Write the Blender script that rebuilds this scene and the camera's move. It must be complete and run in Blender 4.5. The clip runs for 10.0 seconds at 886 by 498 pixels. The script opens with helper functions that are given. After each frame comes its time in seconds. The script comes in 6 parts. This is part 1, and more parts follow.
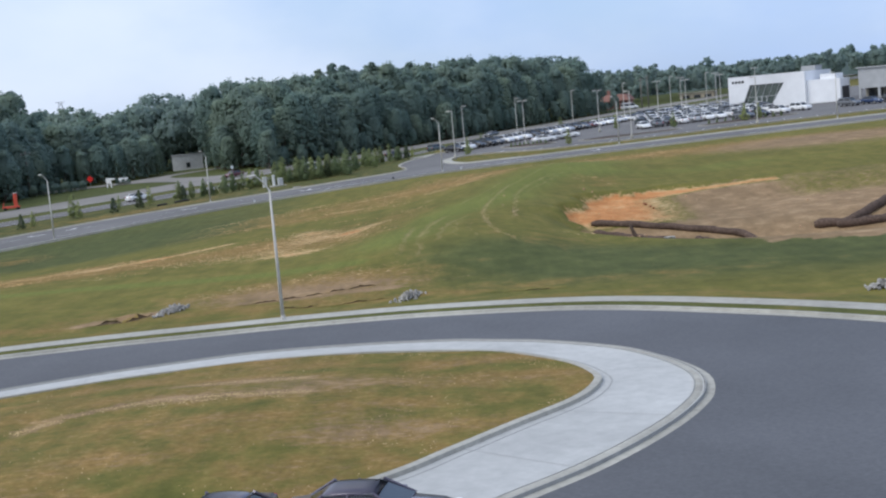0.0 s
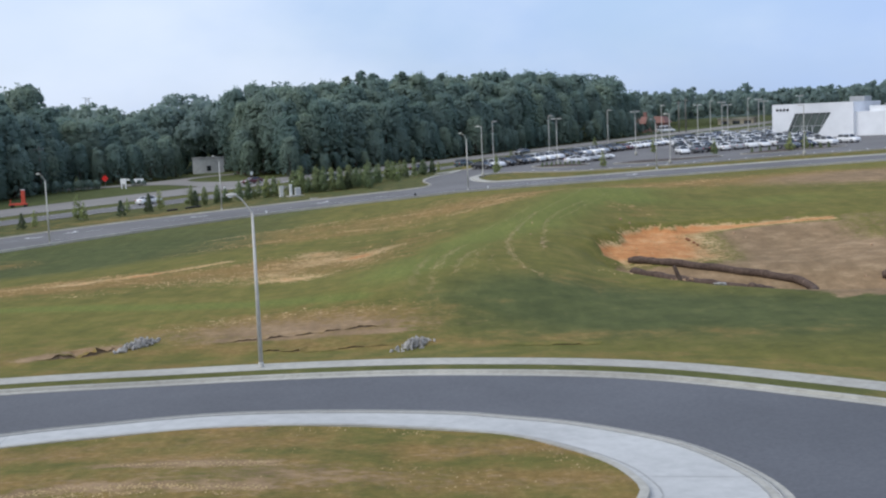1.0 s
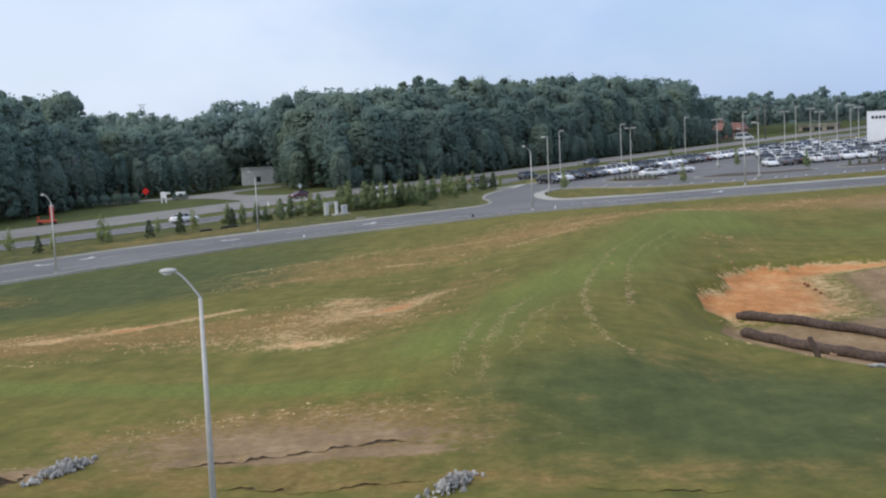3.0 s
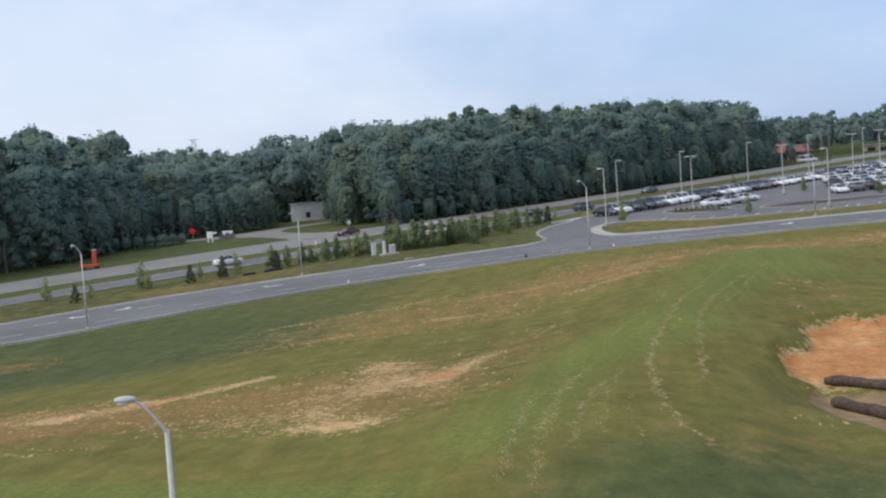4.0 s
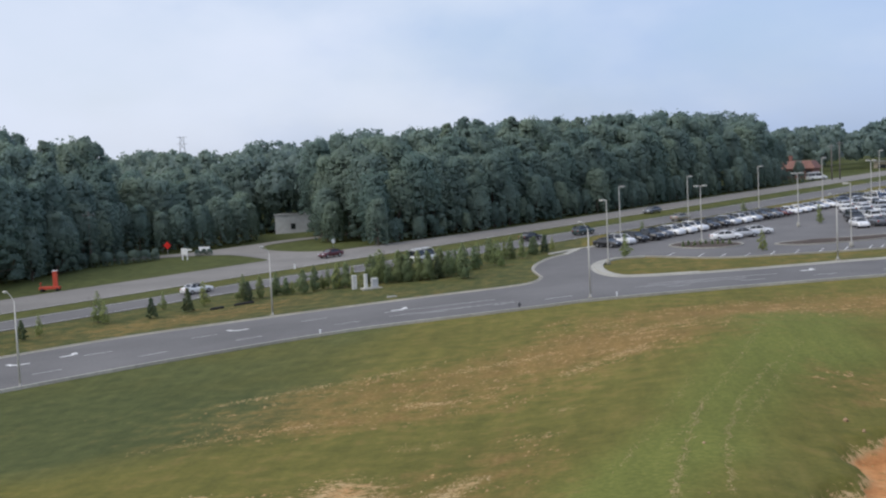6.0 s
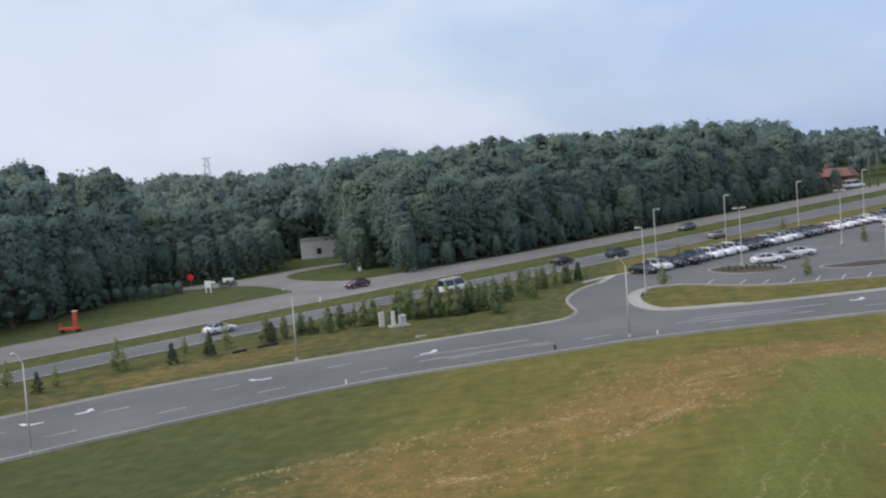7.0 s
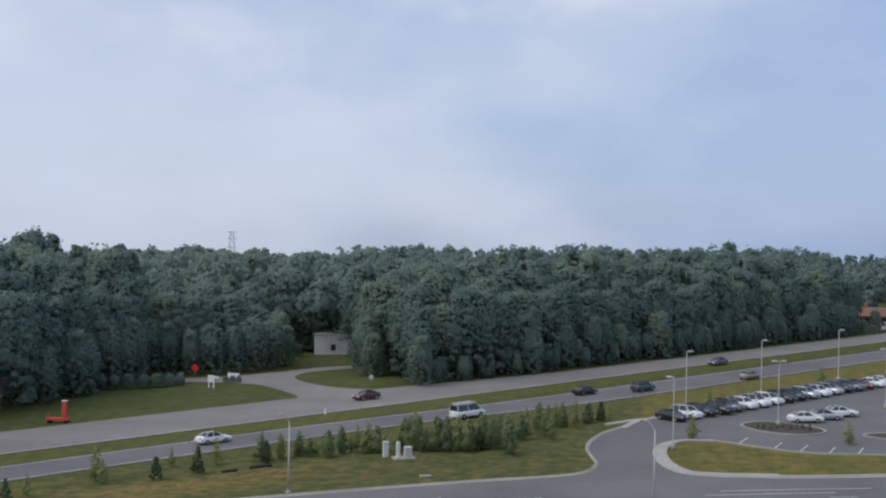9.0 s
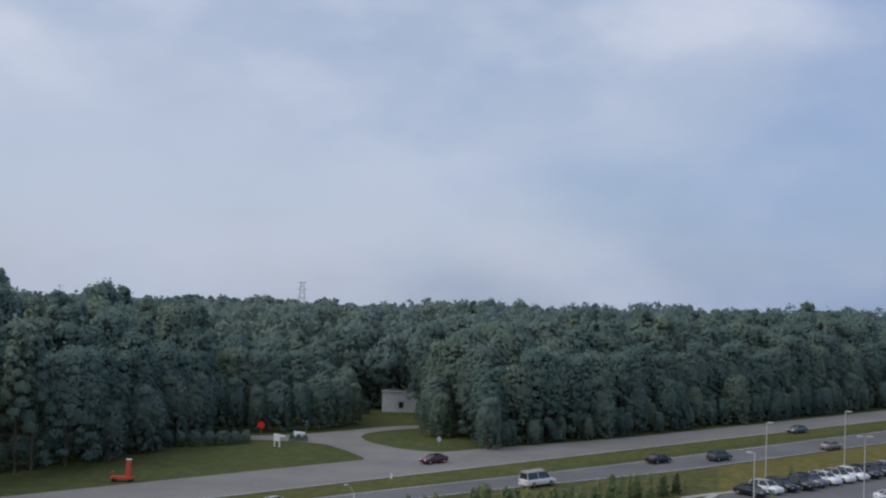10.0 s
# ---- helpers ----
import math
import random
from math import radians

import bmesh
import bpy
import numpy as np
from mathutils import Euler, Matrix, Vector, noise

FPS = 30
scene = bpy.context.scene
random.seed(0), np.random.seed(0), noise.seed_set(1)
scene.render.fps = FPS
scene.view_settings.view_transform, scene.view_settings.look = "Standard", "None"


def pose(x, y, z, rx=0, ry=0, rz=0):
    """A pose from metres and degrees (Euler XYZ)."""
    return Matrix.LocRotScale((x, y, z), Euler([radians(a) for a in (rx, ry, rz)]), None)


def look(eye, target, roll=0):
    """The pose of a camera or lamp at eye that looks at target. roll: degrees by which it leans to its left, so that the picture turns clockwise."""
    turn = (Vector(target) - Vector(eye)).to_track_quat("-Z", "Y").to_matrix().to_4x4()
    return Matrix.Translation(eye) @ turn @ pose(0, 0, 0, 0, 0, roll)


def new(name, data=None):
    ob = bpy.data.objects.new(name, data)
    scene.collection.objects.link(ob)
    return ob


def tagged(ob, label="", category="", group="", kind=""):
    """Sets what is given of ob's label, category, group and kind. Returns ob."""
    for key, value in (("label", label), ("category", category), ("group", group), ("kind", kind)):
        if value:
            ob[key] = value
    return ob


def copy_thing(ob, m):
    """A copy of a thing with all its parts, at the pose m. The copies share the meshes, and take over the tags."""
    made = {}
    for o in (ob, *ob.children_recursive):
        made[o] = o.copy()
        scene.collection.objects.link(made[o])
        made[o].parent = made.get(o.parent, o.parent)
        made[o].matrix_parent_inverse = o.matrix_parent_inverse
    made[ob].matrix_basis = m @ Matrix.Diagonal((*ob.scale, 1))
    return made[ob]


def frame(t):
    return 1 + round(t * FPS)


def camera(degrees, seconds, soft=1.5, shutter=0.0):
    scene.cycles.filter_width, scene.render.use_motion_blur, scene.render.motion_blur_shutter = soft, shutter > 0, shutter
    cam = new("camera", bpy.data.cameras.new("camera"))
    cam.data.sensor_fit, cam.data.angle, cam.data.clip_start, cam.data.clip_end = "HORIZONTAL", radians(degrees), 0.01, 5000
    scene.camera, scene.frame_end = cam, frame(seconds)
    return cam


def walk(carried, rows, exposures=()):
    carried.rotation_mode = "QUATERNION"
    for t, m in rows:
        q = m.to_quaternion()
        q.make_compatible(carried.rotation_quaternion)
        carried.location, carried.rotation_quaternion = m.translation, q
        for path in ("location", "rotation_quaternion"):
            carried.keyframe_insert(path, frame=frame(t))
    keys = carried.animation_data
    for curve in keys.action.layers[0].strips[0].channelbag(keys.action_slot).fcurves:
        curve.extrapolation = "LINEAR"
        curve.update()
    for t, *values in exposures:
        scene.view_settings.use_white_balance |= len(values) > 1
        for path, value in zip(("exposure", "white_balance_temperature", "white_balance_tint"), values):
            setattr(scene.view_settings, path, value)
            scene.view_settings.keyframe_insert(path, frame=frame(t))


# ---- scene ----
cam = camera(39.0, 10.0, soft=2.2)
PATH = [
    (0, (0.112, 0.386, 13.866), (0.11, 2.373, 13.639), -5.2),
    (0.5, (0.452, 5.881, 13.758), (0.447, 7.87, 13.553), -2.8),
    (1, (0.722, 11.598, 13.936), (0.68, 13.588, 13.732), -2.5),
    (1.5, (0.877, 17.074, 13.998), (0.806, 19.063, 13.803), -2.2),
    (2, (0.979, 22.281, 14.159), (0.882, 24.269, 13.964), -1.5),
    (3.5, (0.717, 36.032, 15.345), (0.533, 38.015, 15.157), -3.6),
    (4, (0.866, 40.1, 16.016), (0.634, 42.081, 15.869), -4.0),
    (4.5, (0.779, 44.335, 16.772), (0.549, 46.319, 16.665), -5.1),
    (5, (0.828, 48.207, 18.062), (0.608, 50.191, 17.945), -6.9),
    (5.2, (0.803, 49.581, 18.294), (0.613, 51.567, 18.148), -3.7),
    (6.5, (0.421, 58.546, 21.984), (0.188, 60.526, 21.825), -2.8),
    (7, (0.049, 61.696, 23.26), (-0.223, 63.672, 23.115), -4.3),
    (7.5, (-0.375, 64.625, 24.288), (-0.682, 66.596, 24.145), -6.0),
    (8, (-0.634, 67.618, 25.575), (-0.971, 69.588, 25.496), -8.1),
    (8.5, (-0.312, 70.2, 26.65), (-0.644, 72.171, 26.616), -5.1),
    (9, (-0.829, 72.327, 27.942), (-1.138, 74.303, 27.93), 1.0),
    (9.5, (-1.349, 74.071, 28.902), (-1.706, 76.038, 28.969), 2.9),
    (10, (-1.669, 75.833, 29.788), (-2.09, 77.788, 29.851), 1.9),
]
walk(cam, [(t, look(eye, target, roll)) for t, eye, target, roll in PATH],
     [(0, 0.22, 5990, 8), (1, 0.18, 6010, 8), (2.2, 0.17, 6060, 8), (5, 0.14, 6240, 9), (7, 0.08, 6290, 10), (8.5, -0.02, 6210, 10), (10, -0.40, 6050, 10)])

# ---- light ----
SUN_UP, SUN_TURN = 48.0, -118.0      # degrees above the horizon; clockwise from north
world = bpy.data.worlds.new("sky")
scene.world = world
world.use_nodes = True
wn, wl = world.node_tree.nodes, world.node_tree.links
wn.clear()
w_out = wn.new("ShaderNodeOutputWorld")
w_bg = wn.new("ShaderNodeBackground")
w_bg.inputs["Strength"].default_value = 0.13
w_sky = wn.new("ShaderNodeTexSky")
w_sky.sky_type = "NISHITA"
w_sky.sun_disc = False
w_sky.sun_elevation, w_sky.sun_rotation = radians(SUN_UP), radians(SUN_TURN)
w_sky.air_density, w_sky.dust_density, w_sky.ozone_density = 1.0, 1.2, 2.5
w_tc = wn.new("ShaderNodeTexCoord")
w_map = wn.new("ShaderNodeMapping")
w_map.inputs["Scale"].default_value = (1.0, 1.0, 1.9)
w_noise = wn.new("ShaderNodeTexNoise")
w_noise.inputs["Scale"].default_value = 3.4
w_noise.inputs["Detail"].default_value = 7.0
w_noise.inputs["Roughness"].default_value = 0.52
w_ramp = wn.new("ShaderNodeValToRGB")
w_ramp.color_ramp.elements[0].position, w_ramp.color_ramp.elements[0].color = 0.30, (0.62, 0.62, 0.62, 1)
w_ramp.color_ramp.elements[1].position, w_ramp.color_ramp.elements[1].color = 0.66, (0.96, 0.96, 0.96, 1)
w_noise2 = wn.new("ShaderNodeTexNoise")
w_noise2.inputs["Scale"].default_value = 3.6
w_noise2.inputs["Detail"].default_value = 6.0
w_cloud = wn.new("ShaderNodeMix")
w_cloud.data_type = "RGBA"
w_cloud.inputs["A"].default_value = (3.3, 4.15, 6.0, 1)
w_cloud.inputs["B"].default_value = (5.3, 5.68, 6.65, 1)
w_mix = wn.new("ShaderNodeMix")
w_mix.data_type = "RGBA"
wl.new(w_tc.outputs["Generated"], w_map.inputs["Vector"])
wl.new(w_map.outputs["Vector"], w_noise.inputs["Vector"])
wl.new(w_map.outputs["Vector"], w_noise2.inputs["Vector"])
wl.new(w_noise.outputs["Fac"], w_ramp.inputs["Fac"])
w_ramp2 = wn.new("ShaderNodeValToRGB")
w_ramp2.color_ramp.interpolation = "EASE"
w_ramp2.color_ramp.elements[0].position, w_ramp2.color_ramp.elements[1].position = 0.24, 0.68
w_side = wn.new("ShaderNodeVectorMath")
w_side.operation = "DOT_PRODUCT"
w_side.inputs[1].default_value = (math.sin(radians(SUN_TURN)), math.cos(radians(SUN_TURN)), 0)
wl.new(w_tc.outputs["Generated"], w_side.inputs[0])
w_glow = wn.new("ShaderNodeMath")
w_glow.operation = "MULTIPLY_ADD"
w_glow.inputs[1].default_value = 0.72
w_add = wn.new("ShaderNodeMath")
w_add.inputs[1].default_value = 0.25
wl.new(w_side.outputs["Value"], w_glow.inputs[0])
wl.new(w_noise2.outputs["Fac"], w_glow.inputs[2])
wl.new(w_glow.outputs["Value"], w_add.inputs[0])
wl.new(w_add.outputs["Value"], w_ramp2.inputs["Fac"])
wl.new(w_ramp2.outputs["Color"], w_cloud.inputs["Factor"])
wl.new(w_ramp.outputs["Color"], w_mix.inputs["Factor"])
wl.new(w_sky.outputs["Color"], w_mix.inputs["A"])
wl.new(w_cloud.outputs["Result"], w_mix.inputs["B"])
w_noise3 = wn.new("ShaderNodeTexNoise")
w_noise3.inputs["Scale"].default_value = 6.5
w_noise3.inputs["Detail"].default_value = 5.0
w_noise3.inputs["Roughness"].default_value = 0.45
w_puff = wn.new("ShaderNodeMapRange")
w_puff.interpolation_type = "SMOOTHSTEP"
w_puff.inputs["From Min"].default_value, w_puff.inputs["From Max"].default_value = 0.40, 0.66
w_high = wn.new("ShaderNodeMapRange")
w_high.inputs["From Min"].default_value, w_high.inputs["From Max"].default_value = 0.08, 0.30
w_high.inputs["To Min"].default_value, w_high.inputs["To Max"].default_value = 0.06, 1.0
w_lean = wn.new("ShaderNodeMath")
w_lean.operation = "MULTIPLY"
w_up = wn.new("ShaderNodeSeparateXYZ")
wl.new(w_tc.outputs["Generated"], w_up.inputs["Vector"])
wl.new(w_up.outputs["Z"], w_high.inputs["Value"])
wl.new(w_high.outputs["Result"], w_lean.inputs[0])
wl.new(w_ramp2.outputs["Color"], w_lean.inputs[1])
wl.new(w_lean.outputs["Value"], w_puff.inputs["To Max"])
w_lit = wn.new("ShaderNodeMix")
w_lit.data_type = "RGBA"
w_lit.inputs["B"].default_value = (7.2, 7.25, 7.8, 1)
wl.new(w_map.outputs["Vector"], w_noise3.inputs["Vector"])
wl.new(w_noise3.outputs["Fac"], w_puff.inputs["Value"])
wl.new(w_puff.outputs["Result"], w_lit.inputs["Factor"])
wl.new(w_mix.outputs["Result"], w_lit.inputs["A"])
wl.new(w_lit.outputs["Result"], w_bg.inputs["Color"])
wl.new(w_bg.outputs["Background"], w_out.inputs["Surface"])

sun = new("sun", bpy.data.lights.new("sun", "SUN"))
sun.data.energy, sun.data.angle, sun.data.color = 1.5, radians(35), (1.0, 0.93, 0.84)
st, su = radians(SUN_TURN), radians(SUN_UP)
sun.matrix_world = look((math.sin(st) * math.cos(su) * 100, math.cos(st) * math.cos(su) * 100, math.sin(su) * 100), (0, 0, 0))


# ---- materials ----
def shader(name, rough=0.8, metal=0.0, spec=0.4):
    m = bpy.data.materials.new(name)
    m.use_nodes = True
    b = m.node_tree.nodes["Principled BSDF"]
    b.inputs["Roughness"].default_value, b.inputs["Metallic"].default_value = rough, metal
    b.inputs["Specular IOR Level"].default_value = spec
    return m, m.node_tree.nodes, m.node_tree.links, b


def noise_node(n, l, scale, detail=4.0, rough=0.6, world_space=True, stretch=None):
    g = n.new("ShaderNodeNewGeometry") if world_space else n.new("ShaderNodeTexCoord")
    t = n.new("ShaderNodeTexNoise")
    t.inputs["Scale"].default_value, t.inputs["Detail"].default_value, t.inputs["Roughness"].default_value = scale, detail, rough
    src = g.outputs["Position"] if world_space else g.outputs["Object"]
    if stretch:
        mp = n.new("ShaderNodeMapping")
        mp.inputs["Scale"].default_value, mp.inputs["Rotation"].default_value = stretch[0], (0, 0, stretch[1])
        l.new(src, mp.inputs["Vector"])
        src = mp.outputs["Vector"]
    l.new(src, t.inputs["Vector"])
    return t


def ramp(n, l, src, stops):
    r = n.new("ShaderNodeValToRGB")
    e = r.color_ramp.elements
    while len(e) < len(stops):
        e.new(0.5)
    for el, (p, c) in zip(e, stops):
        el.position, el.color = p, (*c, 1)
    l.new(src, r.inputs["Fac"])
    return r.outputs["Color"]


def mix(n, l, fac, a, b, blend="MIX"):
    m = n.new("ShaderNodeMix")
    m.data_type, m.blend_type = "RGBA", blend
    for sock, v in ((m.inputs["Factor"], fac), (m.inputs["A"], a), (m.inputs["B"], b)):
        if isinstance(v, (int, float)):
            sock.default_value = v
        elif isinstance(v, tuple):
            sock.default_value = (*v, 1)
        else:
            l.new(v, sock)
    return m.outputs["Result"]


def bump(n, l, b, src, strength=0.3, dist=0.02):
    k = n.new("ShaderNodeBump")
    k.inputs["Strength"].default_value, k.inputs["Distance"].default_value = strength, dist
    l.new(src, k.inputs["Height"])
    l.new(k.outputs["Normal"], b.inputs["Normal"])


def mottled(name, dark, light, scale=1.0, rough=0.85, big=0.12, spec=0.3, bump_dist=0.01, stretch=None):
    """A surface between two colours, with grain and large stains."""
    m, n, l, b = shader(name, rough, 0, spec)
    fine = noise_node(n, l, scale, 6, 0.65, True, stretch)
    large = noise_node(n, l, big, 3)
    c = ramp(n, l, fine.outputs["Fac"], [(0.3, dark), (0.7, light)])
    s = ramp(n, l, large.outputs["Fac"], [(0.35, (0.82, 0.82, 0.82)), (0.65, (1.08, 1.08, 1.08))])
    l.new(mix(n, l, 1.0, c, s, "MULTIPLY"), b.inputs["Base Color"])
    bump(n, l, b, fine.outputs["Fac"], 0.4, bump_dist)
    return m


def plain(name, c, rough=0.5, metal=0.0, vary=0.12, spec=0.4):
    m, n, l, b = shader(name, rough, metal, spec)
    t = noise_node(n, l, 2.5, 5, 0.6, False)
    l.new(ramp(n, l, t.outputs["Fac"], [(0.3, tuple(v * (1 - vary) for v in c)), (0.7, tuple(min(1, v * (1 + vary)) for v in c))]), b.inputs["Base Color"])
    return m


def leaf_material(name, dark, light, trans=1.0):
    m, n, l, b = shader(name, 0.7, 0, 0.18)
    g = n.new("ShaderNodeNewGeometry")
    o = n.new("ShaderNodeObjectInfo")
    big = noise_node(n, l, 0.22, 3, 0.6)
    c = ramp(n, l, g.outputs["Random Per Island"], [(0.0, dark), (1.0, light)])
    hue = ramp(n, l, o.outputs["Random"], [(0.0, (0.82, 0.88, 0.88)), (0.5, (1.0, 1.0, 1.0)), (1.0, (1.2, 1.12, 0.98))])
    c = mix(n, l, 1.0, c, hue, "MULTIPLY")
    c = mix(n, l, 1.0, c, ramp(n, l, big.outputs["Fac"], [(0.3, (0.86, 0.88, 0.9)), (0.7, (1.12, 1.12, 1.08))]), "MULTIPLY")
    l.new(c, b.inputs["Base Color"])
    if trans:
        t = n.new("ShaderNodeBsdfTranslucent")
        l.new(mix(n, l, 1.0, c, (trans, trans, trans * 0.9), "MULTIPLY"), t.inputs["Color"])
        k = n.new("ShaderNodeAddShader")
        l.new(b.outputs["BSDF"], k.inputs[0])
        l.new(t.outputs["BSDF"], k.inputs[1])
        l.new(k.outputs["Shader"], n["Material Output"].inputs["Surface"])
    return m


def ground_material():
    """Grass with dry, bare and lush stretches that the mesh carries in its soil layer."""
    m, n, l, b = shader("field_grass", 0.95, 0, 0.1)
    a = n.new("ShaderNodeAttribute")
    a.attribute_name = "soil"
    s = n.new("ShaderNodeSeparateColor")
    l.new(a.outputs["Color"], s.inputs["Color"])
    fine = noise_node(n, l, 3.2, 6, 0.7)
    mid = noise_node(n, l, 0.55, 6, 0.65)
    big = noise_node(n, l, 0.07, 4, 0.55)
    speck = noise_node(n, l, 2.3, 6, 0.80, True, ((0.72, 1.35, 1.0), -0.45))
    island = n.new("ShaderNodeAttribute")
    island.attribute_name = "deep_or_shaded"
    mow = noise_node(n, l, 1.0, 4, 0.6, True, ((1.1, 0.12, 1.0), -0.2))
    green = ramp(n, l, mid.outputs["Fac"], [(0.28, (0.106, 0.106, 0.028)), (0.52, (0.152, 0.139, 0.037)), (0.75, (0.208, 0.164, 0.054))])
    lush = ramp(n, l, fine.outputs["Fac"], [(0.3, (0.120, 0.138, 0.033)), (0.7, (0.174, 0.184, 0.049))])
    dry = ramp(n, l, fine.outputs["Fac"], [(0.25, (0.168, 0.111, 0.036)), (0.55, (0.238, 0.156, 0.057)), (0.8, (0.345, 0.242, 0.115))])
    # dark green turf; also the colour that paints tree shade beyond the highway
    deep_or_shaded = ramp(n, l, mid.outputs["Fac"], [(0.28, (0.060, 0.071, 0.026)), (0.55, (0.086, 0.099, 0.036)), (0.78, (0.118, 0.122, 0.046))])
    tan = ramp(n, l, mid.outputs["Fac"], [(0.25, (0.34, 0.200, 0.088)), (0.5, (0.46, 0.310, 0.155)), (0.75, (0.60, 0.46, 0.27))])
    dirt = ramp(n, l, mid.outputs["Fac"], [(0.25, (0.34, 0.140, 0.052)), (0.5, (0.50, 0.235, 0.095)), (0.75, (0.58, 0.36, 0.18))])
    clay = ramp(n, l, mid.outputs["Fac"], [(0.25, (0.190, 0.128, 0.074)), (0.5, (0.260, 0.178, 0.104)), (0.78, (0.42, 0.30, 0.185))])
    orange = n.new("ShaderNodeMapRange")
    orange.inputs["From Min"].default_value, orange.inputs["From Max"].default_value = 0.85, 1.2
    l.new(s.outputs["Red"], orange.inputs["Value"])
    dirt = mix(n, l, orange.outputs["Result"], tan, dirt)

    def cut(sock, noise_out, gain, lo, hi):
        v = n.new("ShaderNodeMath")
        v.operation = "MULTIPLY_ADD"
        l.new(noise_out, v.inputs[0])
        v.inputs[1].default_value = gain
        l.new(sock, v.inputs[2])
        r = n.new("ShaderNodeMapRange")
        r.interpolation_type = "SMOOTHSTEP"
        r.inputs["From Min"].default_value, r.inputs["From Max"].default_value = lo + gain / 2, hi + gain / 2
        l.new(v.outputs["Value"], r.inputs["Value"])
        return r.outputs["Result"]

    c = mix(n, l, cut(s.outputs["Blue"], big.outputs["Fac"], 0.8, 0.15, 0.75), green, lush)
    c = mix(n, l, cut(island.outputs["Fac"], big.outputs["Fac"], 0.7, 0.15, 0.75), c, deep_or_shaded)
    c = mix(n, l, cut(s.outputs["Green"], mid.outputs["Fac"], 1.2, 0.18, 0.80), c, dry)
    c = mix(n, l, cut(s.outputs["Red"], speck.outputs["Fac"], 4.2, 0.62, 0.92), c, dirt)
    c = mix(n, l, cut(a.outputs["Alpha"], speck.outputs["Fac"], 2.0, 0.35, 0.85), c, clay)
    c = mix(n, l, 0.55, c, ramp(n, l, mow.outputs["Fac"], [(0.3, (0.80, 0.82, 0.80)), (0.7, (1.16, 1.15, 1.12))]), "MULTIPLY")
    c = mix(n, l, 0.5, c, ramp(n, l, fine.outputs["Fac"], [(0.3, (0.72, 0.74, 0.72)), (0.7, (1.22, 1.2, 1.18))]), "MULTIPLY")
    c = mix(n, l, 0.8, c, ramp(n, l, big.outputs["Fac"], [(0.3, (0.85, 0.86, 0.85)), (0.7, (1.12, 1.10, 1.08))]), "MULTIPLY")
    l.new(c, b.inputs["Base Color"])
    bump(n, l, b, fine.outputs["Fac"], 0.5, 0.08)
    return m


GRASS = ground_material()
ASPHALT_NEW = mottled("asphalt_dark", (0.086, 0.088, 0.096), (0.122, 0.124, 0.133), 7.0, 0.75, 0.09, 0.35)
ASPHALT = mottled("asphalt_worn", (0.126, 0.122, 0.121), (0.184, 0.177, 0.172), 5.0, 0.85, 0.08)
ASPHALT_OLD = mottled("asphalt_pale", (0.190, 0.180, 0.166), (0.275, 0.258, 0.238), 4.0, 0.9, 0.06, 0.3, 0.01)
CONCRETE = mottled("concrete", (0.32, 0.308, 0.270), (0.44, 0.425, 0.375), 3.0, 0.85, 0.15)
CONCRETE_NEW = mottled("concrete_new", (0.41, 0.412, 0.400), (0.50, 0.50, 0.485), 2.0, 0.85, 0.10)
CONCRETE_DIM = mottled("concrete_aged", (0.31, 0.29, 0.245), (0.43, 0.405, 0.345), 4.0, 0.9, 0.2)
JOINT = plain("joint", (0.31, 0.31, 0.30), 0.9)
CLOD = mottled("clay_clod", (0.34, 0.20, 0.11), (0.55, 0.40, 0.26), 5.0, 0.95, 0.8)
PAINT_WHITE = mottled("road_paint", (0.58, 0.58, 0.57), (0.82, 0.82, 0.80), 6.0, 0.7, 0.3)
STEEL = plain("galvanised_steel", (0.42, 0.43, 0.44), 0.45, 0.55)
POLE = plain("weathered_pole", (0.50, 0.485, 0.45), 0.6, 0.1)
SUBSOIL = mottled("dark_subsoil", (0.150, 0.112, 0.076), (0.25, 0.185, 0.125), 4.0, 0.95, 0.5, 0.1, 0.04)
LENS = plain("lamp_lens", (0.75, 0.78, 0.80), 0.25)
DARK_METAL = plain("dark_metal", (0.05, 0.05, 0.055), 0.5, 0.3)
# woodland and pine leaves: distance haze painted in as a paler, bluer base colour
LEAF_WOOD_HAZED = leaf_material("leaf_woodland_hazed", (0.096, 0.132, 0.122), (0.124, 0.166, 0.146))
LEAF_PINE_HAZED = leaf_material("leaf_pine_hazed", (0.090, 0.124, 0.112), (0.116, 0.154, 0.134))
LEAF_SHRUB = leaf_material("leaf_shrub", (0.088, 0.115, 0.058), (0.145, 0.172, 0.088), 0.9)
LEAF_YOUNG = leaf_material("leaf_young_pine", (0.048, 0.068, 0.040), (0.080, 0.102, 0.056), 0.6)
LEAF_LIGHT = leaf_material("leaf_light", (0.115, 0.140, 0.060), (0.195, 0.220, 0.095), 0.8)
# horizon canopy: fog blue mixed into the green for far haze
LEAF_HORIZON_HAZED = leaf_material("leaf_horizon_hazed", (0.050, 0.074, 0.070), (0.072, 0.100, 0.092), 0.0)
# far woods: the same haze tint in the leaf colour
LEAF_FAR_HAZED = leaf_material("leaf_far_woods_hazed", (0.098, 0.130, 0.124), (0.126, 0.164, 0.150))
BARK = mottled("bark", (0.06, 0.048, 0.038), (0.15, 0.125, 0.10), 4.0, 0.95, 0.4)
TIMBER = mottled("timber_grey", (0.13, 0.115, 0.10), (0.23, 0.21, 0.19), 3.0, 0.9, 0.5)
STONE = mottled("riprap", (0.16, 0.15, 0.14), (0.52, 0.50, 0.465), 3.0, 0.9, 0.8, 0.3, 0.03)
